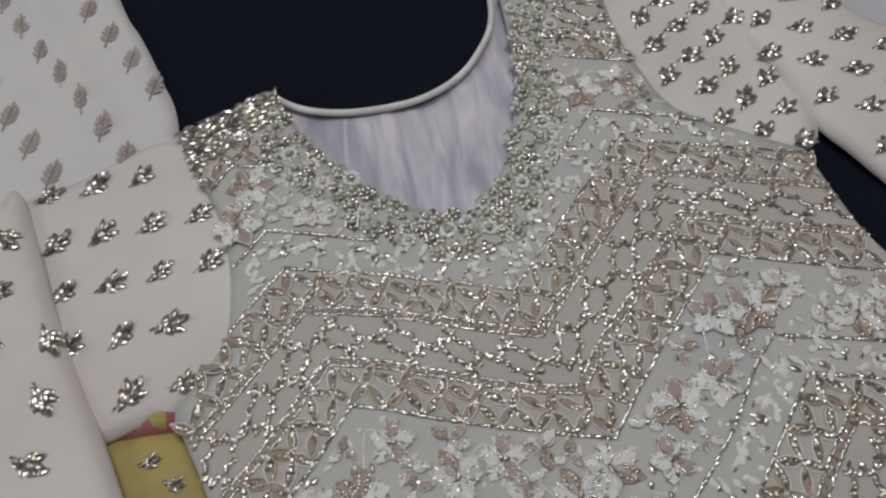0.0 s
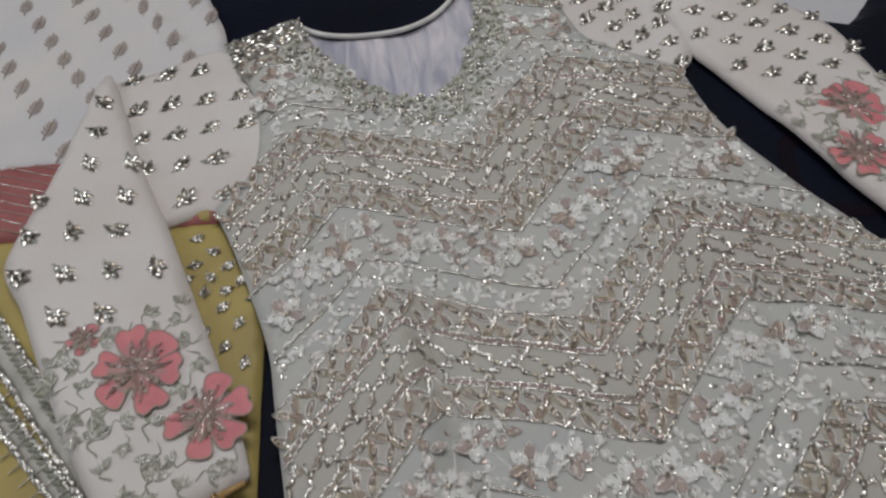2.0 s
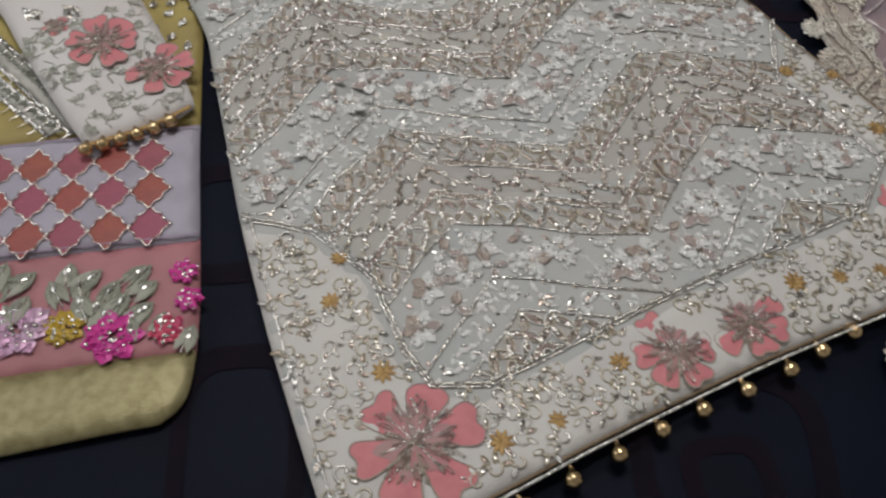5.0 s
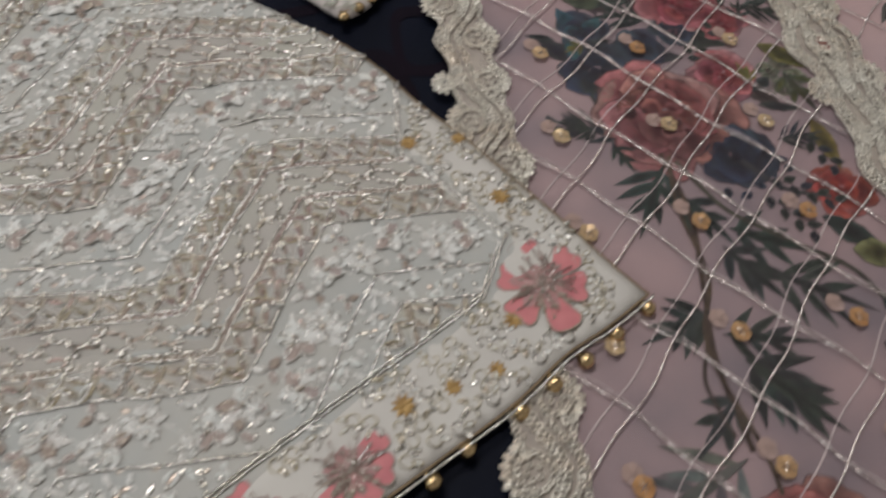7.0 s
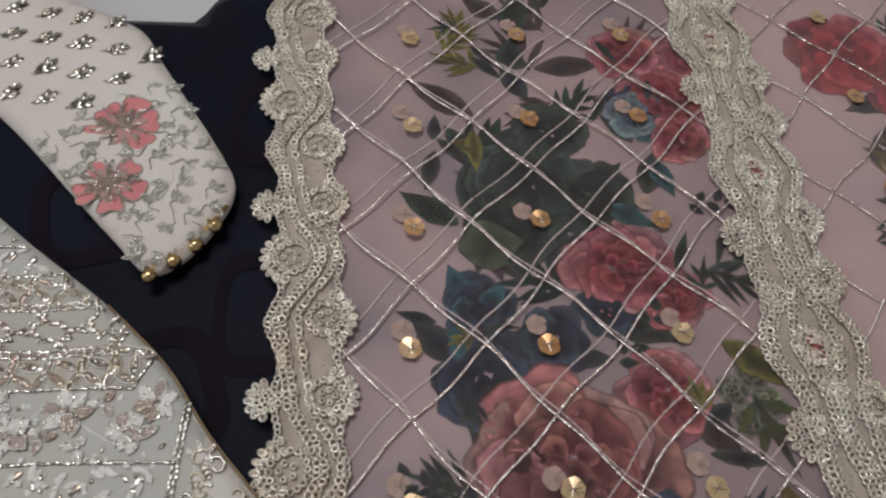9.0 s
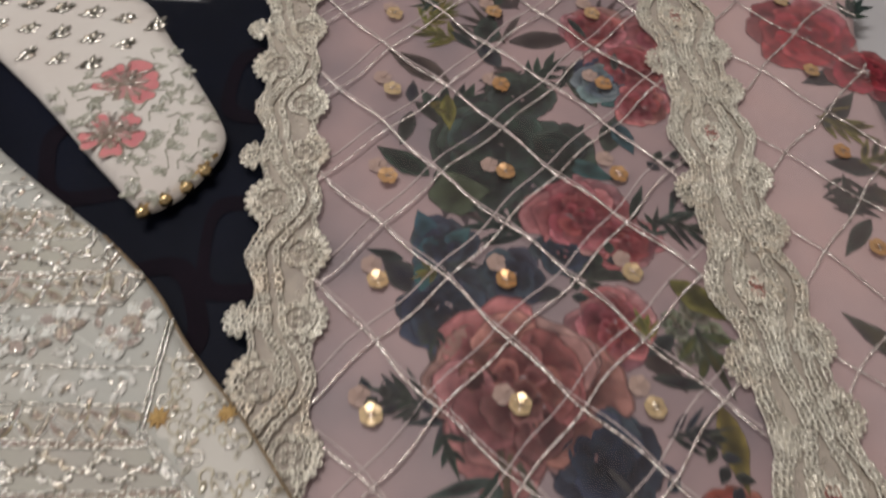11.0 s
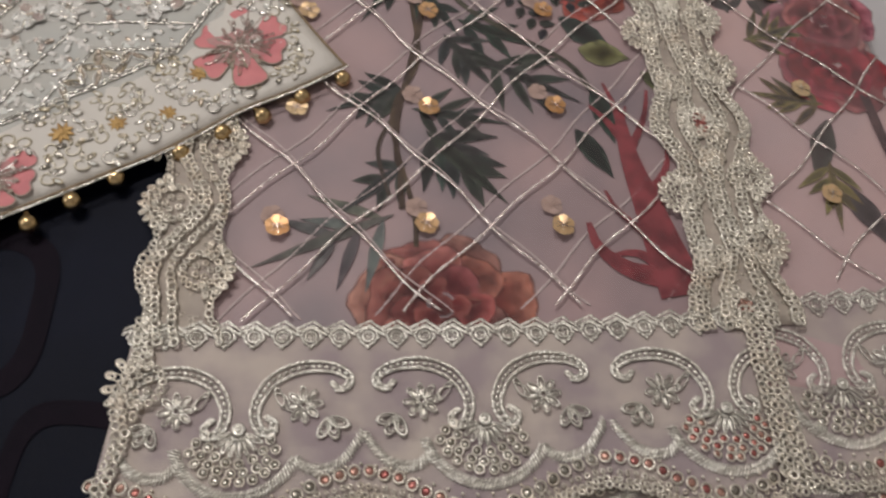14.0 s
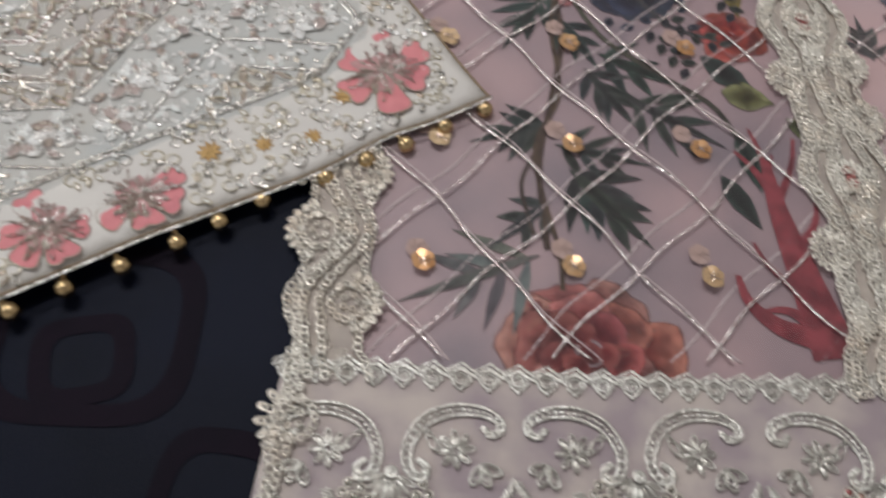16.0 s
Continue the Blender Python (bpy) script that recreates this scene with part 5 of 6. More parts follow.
MAIN_IN = np.vstack([np.stack([lace_x(yy, 0) + 0.022, yy], 1)[yy > -0.31], np.stack([lace_x(yy, 1) - 0.028, yy], 1)[yy > -0.27][::-1]])
SIDE_IN = np.vstack([np.stack([lace_x(yy, 1) + 0.030, yy], 1)[yy > -0.25], [(1.06, -0.23)], np.array(LAYER_R)[:-2][::-1]])


def print_mesh(name):
    """Collects flat painted shapes, each with its own colours from heart to edge."""
    return {"name": name, "v": [], "f": [], "c": [], "z": 0.0}


def paint(pm, outline, centre, dark, light, veins=0.0):
    o = np.asarray(outline, float)
    n, k = len(o), len(pm["v"])
    pm["z"] += 0.000005
    rs = RNG.uniform(0.9, 1.1, 3)
    rings = (0.0, 0.4, 0.72, 0.93, 1.0)
    pm["v"].append((*centre, pm["z"]))
    pm["c"].append((*(np.array(dark) * rs), 1))
    for t in rings[1:]:
        for i, q in enumerate(o):
            p = np.array(centre) + (q - np.array(centre)) * t
            pm["v"].append((*p, pm["z"]))
            w = (t ** 2.0 if t < 0.99 else 0.35) * (1 - veins * (0.5 + 0.5 * math.sin(i * 2.3)))
            pm["c"].append((*((np.array(dark) * (1 - w) + np.array(light) * w) * rs), 1 if t < 0.99 else 0.25))
    for i in range(n):
        j = (i + 1) % n
        pm["f"].append((k, k + 1 + i, k + 1 + j))
        for r in (0, 1, 2):
            a = k + 1 + r * n
            pm["f"].append((a + i, a + n + i, a + n + j, a + j))


LAYERS = [0.0]


def finish_print(pm, at, height, parent, mat="print", label=""):
    me = bpy.data.meshes.new(pm["name"])
    v = np.array(pm["v"])
    v[:, 2] += height(v[:, :2] + np.array(at)) - height([at])[0]  # the dye follows the cloth
    me.from_pydata(v.tolist(), [], pm["f"])
    at_ = me.color_attributes.new("dye", "FLOAT_COLOR", "POINT")
    at_.data.foreach_set("color", np.array(pm["c"], np.float32).ravel())
    me.materials.append(M[mat])
    LAYERS[0] += 0.000004
    ob = put(pm["name"], me, parent, at, height([at])[0] + 0.0004 + LAYERS[0], 0.0, 1.0, label)
    ob["kind"] = "stuff"
    return ob


def petal_outline(a, r0, r1, half, wob, n=14, seed=0, sharp=0.55):
    rs = np.random.RandomState(seed)
    u = np.linspace(0, 1, n)
    w = half * np.sin(np.pi * np.clip(u, 0.02, 0.98) ** (1.0 if sharp < 0.8 else 0.8)) ** sharp
    left = np.stack([r0 + (r1 - r0) * u, w * (1 + wob * rs.uniform(-1, 1, n))], 1)
    right = np.stack([r0 + (r1 - r0) * u, -w * (1 + wob * rs.uniform(-1, 1, n))], 1)[::-1]
    o = np.vstack([right[::-1][::1], left[::-1]])
    o[n - 1, 0] += (r1 - r0) * 0.03
    return np.stack([o[:, 0] * math.cos(a) - o[:, 1] * math.sin(a), o[:, 0] * math.sin(a) + o[:, 1] * math.cos(a)], 1)


def broad_petal(a, R, seed):
    """A wide petal that starts at the heart and ends in a wavy lip."""
    rs = np.random.RandomState(seed)
    half = rs.uniform(0.62, 0.85)
    b = np.linspace(-half, half, 15)
    lip = R * (1 - 0.30 * (b / half) ** 4 + 0.045 * np.sin(b * rs.uniform(4, 8) + seed) + 0.02 * np.sin(b * 17))
    foot = R * 0.30
    o = [(foot * math.cos(a + x), foot * math.sin(a + x)) for x in (-half * 0.6, 0.0, half * 0.6)]
    return np.array(o + [(l * math.cos(a + x), l * math.sin(a + x)) for l, x in zip(lip[::-1], b[::-1])])


def rose(at, r, dark, light, seed, height, parent=None, label="", rings=4):
    """Wide outer petals, paler at the lip, then tight crescents winding into a dark heart."""
    rs = np.random.RandomState(seed)
    pm = print_mesh("printed_rose")
    dark, light = np.array(dark), np.array(light)
    mid = dark * 0.55 + light * 0.45
    for ring in range(rings + 1):
        t = 1 - ring / (rings + 1) * 0.88
        n = 6 if ring == 0 else 5 if ring < 3 else 3
        for i in range(n):
            a = i * 2 * math.pi / n + ring * 0.62 + rs.uniform(-0.25, 0.25)
            R = r * t * rs.uniform(0.88, 1.12)
            o = broad_petal(a, R, seed * 7 + i + 11 * ring)
            k = rs.uniform(0.6, 1.2)
            foot = np.array((math.cos(a + 0.3), math.sin(a + 0.3))) * R * 0.42
            lip = ((light * 0.75 + 0.18 * light.max()) if ring == 0 and i % 2 else light if ring < 2 else mid * 1.1) * min(1.25, k + 0.1)
            paint(pm, o, foot, dark * k * 0.6, lip, 0.25)
    a = np.linspace(0, 2 * math.pi, 15)[:-1]
    paint(pm, 0.13 * r * np.stack([np.cos(a), np.sin(a)], 1), (0, 0), dark * 0.5, mid * 0.8, 0.3)
    return finish_print(pm, at, height, parent or dupatta, label=label)


def leaf(at, length, width, a, dark, light, height, parent=None, lobes=0, label=""):
    pm = print_mesh("printed_leaf")
    if lobes:
        pairs = max(2, (lobes + 1) // 2)
        for i in range(pairs):
            t = i / pairs
            for sgn in (-1, 1):
                b = a + sgn * (0.85 - 0.45 * t) + RNG.uniform(-0.18, 0.18)
                c = np.array((math.cos(a), math.sin(a))) * length * (0.08 + 0.5 * t)
                k = RNG.uniform(0.75, 1.1)
                o = petal_outline(b, 0, k * length * (0.58 - 0.16 * t), max(0.0024, width * 0.15), 0.06, 9, i, 0.95) + c
                paint(pm, o, o.mean(0), np.array(dark) * RNG.uniform(0.8, 2.2), np.array(light) * RNG.uniform(0.6, 1.5), 0.3)
    o = petal_outline(a, 0, length, width * (0.16 if lobes else 0.40), 0.08, 12, int(length * 1e4), 1.0)
    paint(pm, o, o.mean(0), dark, light, 0.4)
    return finish_print(pm, at, height, parent or dupatta, label=label)


def stem(pts, w, colour, height, parent=None, tip=None):
    p = spline(pts, 0.006)
    t = np.gradient(p, axis=0)
    t /= np.linalg.norm(t, axis=1)[:, None]
    n = np.stack([-t[:, 1], t[:, 0]], 1) * np.linspace(w, w if tip is None else tip, len(p))[:, None]
    o = np.vstack([p + n, (p - n)[::-1]])
    c = p.mean(0)
    me = bpy.data.meshes.new("printed_stem")
    k = len(p)
    z = height(p) + 0.0004 + LAYERS[0]
    me.from_pydata([(*q, zz) for q, zz in zip(o, np.r_[z, z[::-1]])], [], [(i, i + 1, 2 * k - 2 - i, 2 * k - 1 - i) for i in range(k - 1)])
    at_ = me.color_attributes.new("dye", "FLOAT_COLOR", "POINT")
    at_.data.foreach_set("color", np.tile(np.array((*colour, 1), np.float32), 2 * k))
    me.materials.append(M["print"])
    link("printed_stem", me, [], parent or dupatta)


GREEN, GREEN2, GREY, BLUE, BLUE2 = (0.008, 0.016, 0.013), (0.055, 0.092, 0.075), (0.085, 0.098, 0.088), (0.008, 0.013, 0.024), (0.075, 0.105, 0.15)
RED, RED2, PINK, PINK2, OLIVE, OLIVE2 = (0.20, 0.010, 0.020), (0.52, 0.09, 0.11), (0.35, 0.09, 0.10), (0.62, 0.24, 0.25), (0.05, 0.05, 0.012), (0.30, 0.26, 0.08)
# dark foliage behind the printed bouquet
rs = np.random.RandomState(92)
for k in range(50):
    y = rs.uniform(0.07, 0.56)
    x = 0.672 + rs.uniform(-0.085, 0.085)
    c1, c2 = ((GREEN, GREY), (GREEN, GREEN2), (BLUE, GREY), ((0.03, 0.022, 0.022), (0.12, 0.10, 0.095)))[rs.choice([0, 1, 2, 3])]
    leaf((x, y), rs.uniform(0.045, 0.075), rs.uniform(0.022, 0.036), rs.uniform(0, 6.28), c1, c2, LH, lobes=int(rs.choice([0, 0, 5])))
for k in range(22):
    y = rs.uniform(-0.02, 0.56)
    leaf((0.955 + rs.uniform(-0.035, 0.06), y), rs.uniform(0.035, 0.06), rs.uniform(0.018, 0.030), rs.uniform(0, 6.28), GREEN, GREY if k % 2 else GREEN2, RH, lobes=int(rs.choice([0, 5])))
# the printed bouquet, from the top down
for i, (x, y, r) in enumerate(((0.639, 0.345, 0.050), (0.690, 0.330, 0.040), (0.625, 0.300, 0.038), (0.66, 0.40, 0.034))):
    rose((x, y), r, (0.008, 0.016, 0.014), (0.075, 0.115, 0.095), 400 + i, LH, label="dark green printed bloom")
for i, (x, y, r) in enumerate(((0.605, 0.171, 0.040), (0.600, 0.230, 0.028), (0.655, 0.205, 0.026), (0.714, 0.068, 0.034), (0.700, 0.094, 0.024), (0.735, 0.43, 0.030), (0.695, 0.23, 0.024))):
    rose((x, y), r, BLUE, BLUE2, 420 + i, LH, label="slate-blue printed bloom", rings=3)
for i, (x, y, r) in enumerate(((0.766, 0.445, 0.046), (0.800, 0.50, 0.04), (0.735, 0.50, 0.035), (0.709, 0.268, 0.044), (0.745, 0.245, 0.030), (0.730, 0.165, 0.036), (0.770, 0.40, 0.03))):
    rose((x, y), r, RED, PINK2, 440 + i, LH, label="red and pink printed rose")
TEAL, TEAL2, SKY, SKY2 = (0.015, 0.050, 0.056), (0.07, 0.17, 0.19), (0.07, 0.10, 0.13), (0.28, 0.36, 0.42)
for i, (x, y, L, a) in enumerate(((0.592, 0.232, 0.034, 2.0), (0.600, 0.222, 0.034, 0.9), (0.606, 0.236, 0.030, 3.6), (0.590, 0.215, 0.030, 4.6), (0.700, 0.325, 0.045, -0.4), (0.735, 0.395, 0.040, 0.6), (0.745, 0.375, 0.040, -1.2))):
    leaf((x, y), L, 0.024, a, TEAL, TEAL2, LH)
rose((0.735, 0.425), 0.026, SKY, SKY2, 470, LH, label="pale blue printed bloom", rings=2)
for i, (x, y) in enumerate(((0.785, 0.150), (0.800, 0.165), (0.776, 0.172), (0.792, 0.186))):
    rose((x, y), 0.013, OLIVE, (0.34, 0.36, 0.27), 474 + i, LH, label="pale green printed blossom", rings=1)
# round green leaf with a dark rim
leaf((0.585, 0.278), 0.052, 0.060, 0.2, (0.035, 0.045, 0.022), (0.13, 0.16, 0.10), LH)
rose((0.665, 0.112), 0.069, (0.11, 0.012, 0.015), (0.66, 0.31, 0.275), 460, LH, label="large dusky pink printed rose", rings=5)
rose((0.717, 0.066), 0.038, BLUE, (0.06, 0.085, 0.125), 463, LH, label="dark blue printed bloom", rings=3)
for k, (x, y) in enumerate(((0.752, 0.062), (0.758, 0.048), (0.746, 0.040), (0.735, 0.030), (0.720, 0.024), (0.700, 0.030))):
    leaf((x, y), 0.013, 0.011, 0.9 * k, BLUE, BLUE2, LH)
rose((0.800, 0.028), 0.030, (0.24, 0.02, 0.018), (0.52, 0.13, 0.10), 461, LH, label="orange-red printed tulip", rings=3)
rose((0.692, -0.272), 0.060, (0.20, 0.014, 0.018), (0.62, 0.25, 0.21), 462, LH, label="large red printed bloom", rings=3)
for i, (x, y) in enumerate(((0.567, 0.49), (0.585, 0.505), (0.60, 0.47))):
    leaf((x, y), 0.05, 0.022, 1.0 + i * 0.9, OLIVE, OLIVE2, LH, lobes=5)
for x, y, L, w, a, lob, c1, c2 in ((0.79, 0.31, 0.06, 0.02, -0.9, 6, GREEN, GREY), (0.77, 0.27, 0.06, 0.02, -0.3, 6, GREEN, GREY), (0.585, 0.30, 0.055, 0.03, 2.6, 0, GREEN, GREEN2), (0.60, 0.36, 0.05, 0.028, 2.2, 0, GREEN, GREEN2),
                                   (0.775, 0.21, 0.06, 0.03, -0.6, 0, OLIVE, OLIVE2), (0.79, 0.17, 0.06, 0.026, -1.2, 4, OLIVE, GREEN2), (0.80, 0.11, 0.06, 0.026, -1.4, 0, OLIVE, OLIVE2), (0.60, 0.095, 0.05, 0.02, 2.9, 6, GREEN, GREY), (0.76, 0.085, 0.05, 0.016, 0.2, 5, BLUE, GREY),
                                   (0.648, 0.055, 0.085, 0.034, -2.0, 6, GREEN, GREEN2), (0.66, 0.02, 0.06, 0.03, -1.0, 4, GREEN, GREEN2), (0.69, -0.012, 0.075, 0.034, -0.35, 4, GREEN, GREEN2), (0.715, -0.055, 0.085, 0.030, -0.45, 6, GREEN, GREY), (0.68, -0.03, 0.07, 0.03, -0.9, 5, GREEN, GREY),
                                   (0.655, -0.090, 0.065, 0.03, -2.7, 5, GREEN, GREY), (0.660, -0.11, 0.075, 0.026, -0.1, 5, GREEN, GREY), (0.672, -0.130, 0.085, 0.040, -0.75, 7, GREEN, GREY), (0.660, -0.16, 0.06, 0.03, -2.3, 4, GREEN, GREY), (0.655, -0.205, 0.105, 0.030, -2.65, 6, GREY, (0.16, 0.15, 0.14)),
                                   (0.80, -0.075, 0.055, 0.022, -1.3, 0, GREEN, GREEN2), (0.785, -0.118, 0.05, 0.022, -1.0, 0, GREEN, GREEN2), (0.775, 0.0, 0.06, 0.03, -0.7, 0, GREEN, GREEN2)):
    leaf((x, y), L, w, a, c1, c2, LH, lobes=lob)
leaf((0.79, -0.035), 0.042, 0.036, -0.15, OLIVE, (0.32, 0.34, 0.16), LH, label="green printed bud")
leaf((0.84, -0.055), 0.035, 0.022, -0.6, GREEN, (0.25, 0.28, 0.14), LH)
stem([(0.648, 0.068), (0.660, 0.0), (0.655, -0.07), (0.650, -0.13), (0.660, -0.20)], 0.0024, (0.075, 0.052, 0.036), LH)
stem([(0.655, 0.066), (0.651, 0.01), (0.661, -0.06), (0.646, -0.12), (0.668, -0.20), (0.672, -0.23)], 0.0019, (0.10, 0.072, 0.046), LH)
stem([(0.646, -0.12), (0.638, -0.15), (0.650, -0.19)], 0.0016, (0.06, 0.046, 0.036), LH)
stem([(0.66, 0.06), (0.69, 0.01), (0.73, -0.02), (0.78, -0.05), (0.80, -0.08)], 0.0022, (0.07, 0.07, 0.05), LH)
stem([(0.72, 0.06), (0.75, 0.03), (0.79, 0.02)], 0.002, (0.06, 0.06, 0.06), LH)
rs = np.random.RandomState(91)
for k in range(24):
    y = rs.uniform(0.06, 0.54)
    x = 0.668 + 0.10 * (y - 0.3) * -0.6 + rs.choice([-1, 1]) * rs.uniform(0.05, 0.105)
    if inside(MAIN_IN, np.array((x, y)))[0]:
        c1, c2 = ((GREEN, GREEN2), (GREEN, GREY), (OLIVE, OLIVE2), (BLUE, GREY))[rs.choice([0, 0, 0, 1, 1, 2, 3])]
        leaf((x, y), rs.uniform(0.022, 0.045), rs.uniform(0.010, 0.020), rs.uniform(0, 6.28), c1, c2, LH, lobes=int(rs.choice([0, 0, 4])))
for x, y, a, n in ((0.790, 0.300, -0.7, 9), (0.770, 0.330, 0.2, 8), (0.600, 0.090, 2.9, 7), (0.745, 0.040, -0.5, 8), (0.700, 0.190, 0.9, 8), (0.785, 0.095, -1.1, 7), (0.735, 0.020, -0.9, 7)):
    u = np.array((math.cos(a), math.sin(a)))
    for k in range(n):
        q = np.array((x, y)) + u * 0.0075 * k
        leaf(q, 0.014, 0.011, a + (0.9 if k % 2 else -0.9), GREEN if k % 3 else BLUE, GREY, LH)
# red branching coral shape
for pts, w, tip in (([(0.826, -0.098), (0.832, -0.14), (0.845, -0.19), (0.862, -0.252)], 0.0034, 0.017), ([(0.860, -0.240), (0.828, -0.236), (0.806, -0.220), (0.799, -0.200)], 0.010, 0.002), ([(0.829, -0.128), (0.815, -0.106), (0.803, -0.094)], 0.004, 0.0014), ([(0.827, -0.112), (0.822, -0.088), (0.815, -0.070)], 0.003, 0.001),
                    ([(0.833, -0.135), (0.846, -0.100), (0.850, -0.074)], 0.0035, 0.0012), ([(0.842, -0.175), (0.858, -0.150), (0.862, -0.125)], 0.004, 0.0012), ([(0.850, -0.215), (0.822, -0.190), (0.812, -0.172)], 0.004, 0.001), ([(0.855, -0.235), (0.832, -0.222), (0.812, -0.226)], 0.006, 0.001), ([(0.836, -0.150), (0.828, -0.120), (0.832, -0.092)], 0.003, 0.0009)):
    stem(np.array(pts) - np.array((0.007, 0.0)), w, (0.27, 0.055, 0.065), LH, tip=tip)
# prints on the folded layer
for i, (x, y, r, d, l_) in enumerate(((0.945, 0.515, 0.055, (0.40, 0.03, 0.04), (0.55, 0.10, 0.12)), (0.99, 0.46, 0.035, RED, RED2), (1.0, 0.02, 0.045, RED, PINK2), (0.975, 0.07, 0.035, (0.16, 0.06, 0.09), (0.36, 0.18, 0.22)), (1.00, -0.035, 0.045, RED, RED2), (0.96, 0.11, 0.03, BLUE, BLUE2), (0.97, 0.17, 0.035, GREEN, GREEN2), (0.985, 0.24, 0.03, RED, PINK2))):
    rose((x, y), r, d, l_, 480 + i, RH, label="printed bloom on the folded layer", rings=3)
for i, (x, y, a) in enumerate(((0.930, 0.40, -0.5), (0.935, 0.385, 0.9), (0.955, 0.345, 0.3), (0.96, 0.32, -0.9), (0.985, -0.075, 3.0), (0.985, -0.09, -1.9), (0.978, -0.13, -1.6), (0.985, -0.15, -1.1), (0.93, -0.01, 0.4), (0.95, 0.15, 2.4), (0.975, 0.13, -0.6))):
    leaf((x, y), 0.062, 0.024, a, GREEN if i % 3 else OLIVE, GREY if i % 2 else OLIVE2, RH, lobes=0 if i % 2 else 5)
stem([(1.02, -0.06), (1.03, -0.13), (1.05, -0.2)], 0.004, (0.10, 0.06, 0.06), RH)

# the sheer upper layer
sheet("sheer_layer", main, UPZ, M["sheer"], dupatta, "sheer pink organza layer", waves=DWU, thick=0.0004, puff=0.004)


sheet("sheer_layer", under, -0.0075 + 0.0024, M["veil"], dupatta, "sheer pink organza over the folded layer", waves=DWL, thick=0.0004, puff=0.004)


# crossing zari lines and sequin flowers on each layer
def zari(polygon, height, shift, name, mat, turn=0.0):
    A, B, X0 = np.array((0.0515, -0.0468)), np.array((-0.0455, -0.0567)), np.array((0.649, 0.252)) + np.array(shift)
    t = np.arange(-16, 17, 0.05)
    for k in range(-9, 10):
        for va, vb, wob in ((A, B, 0.0022), (B, A, 0.0022)):
            p = X0 + k * vb + np.multiply.outer(t, va)
            nrm = np.array((-va[1], va[0])) / np.linalg.norm(va)
            p = p + np.multiply.outer(wob * np.sin(t * 1.9 + k * 1.7) + wob * 0.7 * np.sin(t * 5.1 + k), nrm)
            p, a = along(p, 0.0021)
            ok = inside(polygon, p)
            if ok.sum() < 8:
                continue
            p, a = p[ok], a[ok]
            bag = Bag()
            bag.add(CHIP, p, height(p) + 0.0006, a + 0.32, (0.0021, 0.0015, 0.0015), 0.38)
            bag.object(name, [mat], dupatta)


def sequin_flower_mesh():
    bag = Bag()
    for i in range(6):
        a = i * math.pi / 3
        v = np.array([(0, 0, 0.0005), (0.0086 * math.cos(a - 0.50), 0.0086 * math.sin(a - 0.50), 0.0004), (0.0094 * math.cos(a), 0.0094 * math.sin(a), 0.0007), (0.0086 * math.cos(a + 0.50), 0.0086 * math.sin(a + 0.50), 0.0004)])
        bag.add((v, np.array([(0, 1, 2), (0, 2, 3)])), [(0, 0)], 0.0009, 0, (1, 1, 1), 0.16)
    for i in range(3):
        a = i * math.pi / 3
        bag.add(CHIP, [(0, 0)], 0.0022, a, (0.0075, 0.0006, 0.0006), 0.0, 1)
    me = bag.mesh("sequin_flower")
    return me


SF = sequin_flower_mesh()
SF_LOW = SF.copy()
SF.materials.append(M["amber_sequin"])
SF_LOW.materials.append(M["veiled_sequin"])
SF_LOW.materials.append(M["veiled_sequin"])
SF.materials.append(M["pale_gold"])
# the lower set takes the colours dulled for the layer over it
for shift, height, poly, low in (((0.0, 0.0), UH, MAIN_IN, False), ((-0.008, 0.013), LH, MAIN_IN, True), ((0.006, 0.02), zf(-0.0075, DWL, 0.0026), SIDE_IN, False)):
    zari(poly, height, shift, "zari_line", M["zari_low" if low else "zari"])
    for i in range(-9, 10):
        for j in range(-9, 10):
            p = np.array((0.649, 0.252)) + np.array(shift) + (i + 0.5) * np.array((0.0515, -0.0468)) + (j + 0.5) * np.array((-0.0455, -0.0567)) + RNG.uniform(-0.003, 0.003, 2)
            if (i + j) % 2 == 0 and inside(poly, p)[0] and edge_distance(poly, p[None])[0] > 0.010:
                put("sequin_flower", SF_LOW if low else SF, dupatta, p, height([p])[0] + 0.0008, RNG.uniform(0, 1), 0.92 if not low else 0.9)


# ---- lace ----
def ring_row(bag, pts, step, size, height, lift=0.0012, tilt=0.25, bead=None):
    p, a = along(pts, step)
    p = p + RNG.uniform(-0.0005, 0.0005, p.shape)
    bag.add(RING, p, height(p) + lift, a, size * RNG.uniform(0.8, 1.15, (len(p), 1)) * np.ones((1, 3)), tilt * 1.5)
    if bead:
        bag.add(BEAD, p, height(p) + lift + 0.0004, 0, (bead,) * 3)


def periodic(ph, knots):
    """Smooth value that repeats every whole phase, through (phase, value) knots."""
    k = sorted(knots)
    x = np.array([k[-1][0] - 1] + [a for a, _ in k] + [k[0][0] + 1])
    y = np.array([k[-1][1]] + [b for _, b in k] + [k[0][1]])
    i = np.clip(np.searchsorted(x, ph % 1.0, side="right") - 1, 0, len(x) - 2)
    t = (ph % 1.0 - x[i]) / (x[i + 1] - x[i])
    t = t * t * (3 - 2 * t)
    return y[i] * (1 - t) + y[i + 1] * t


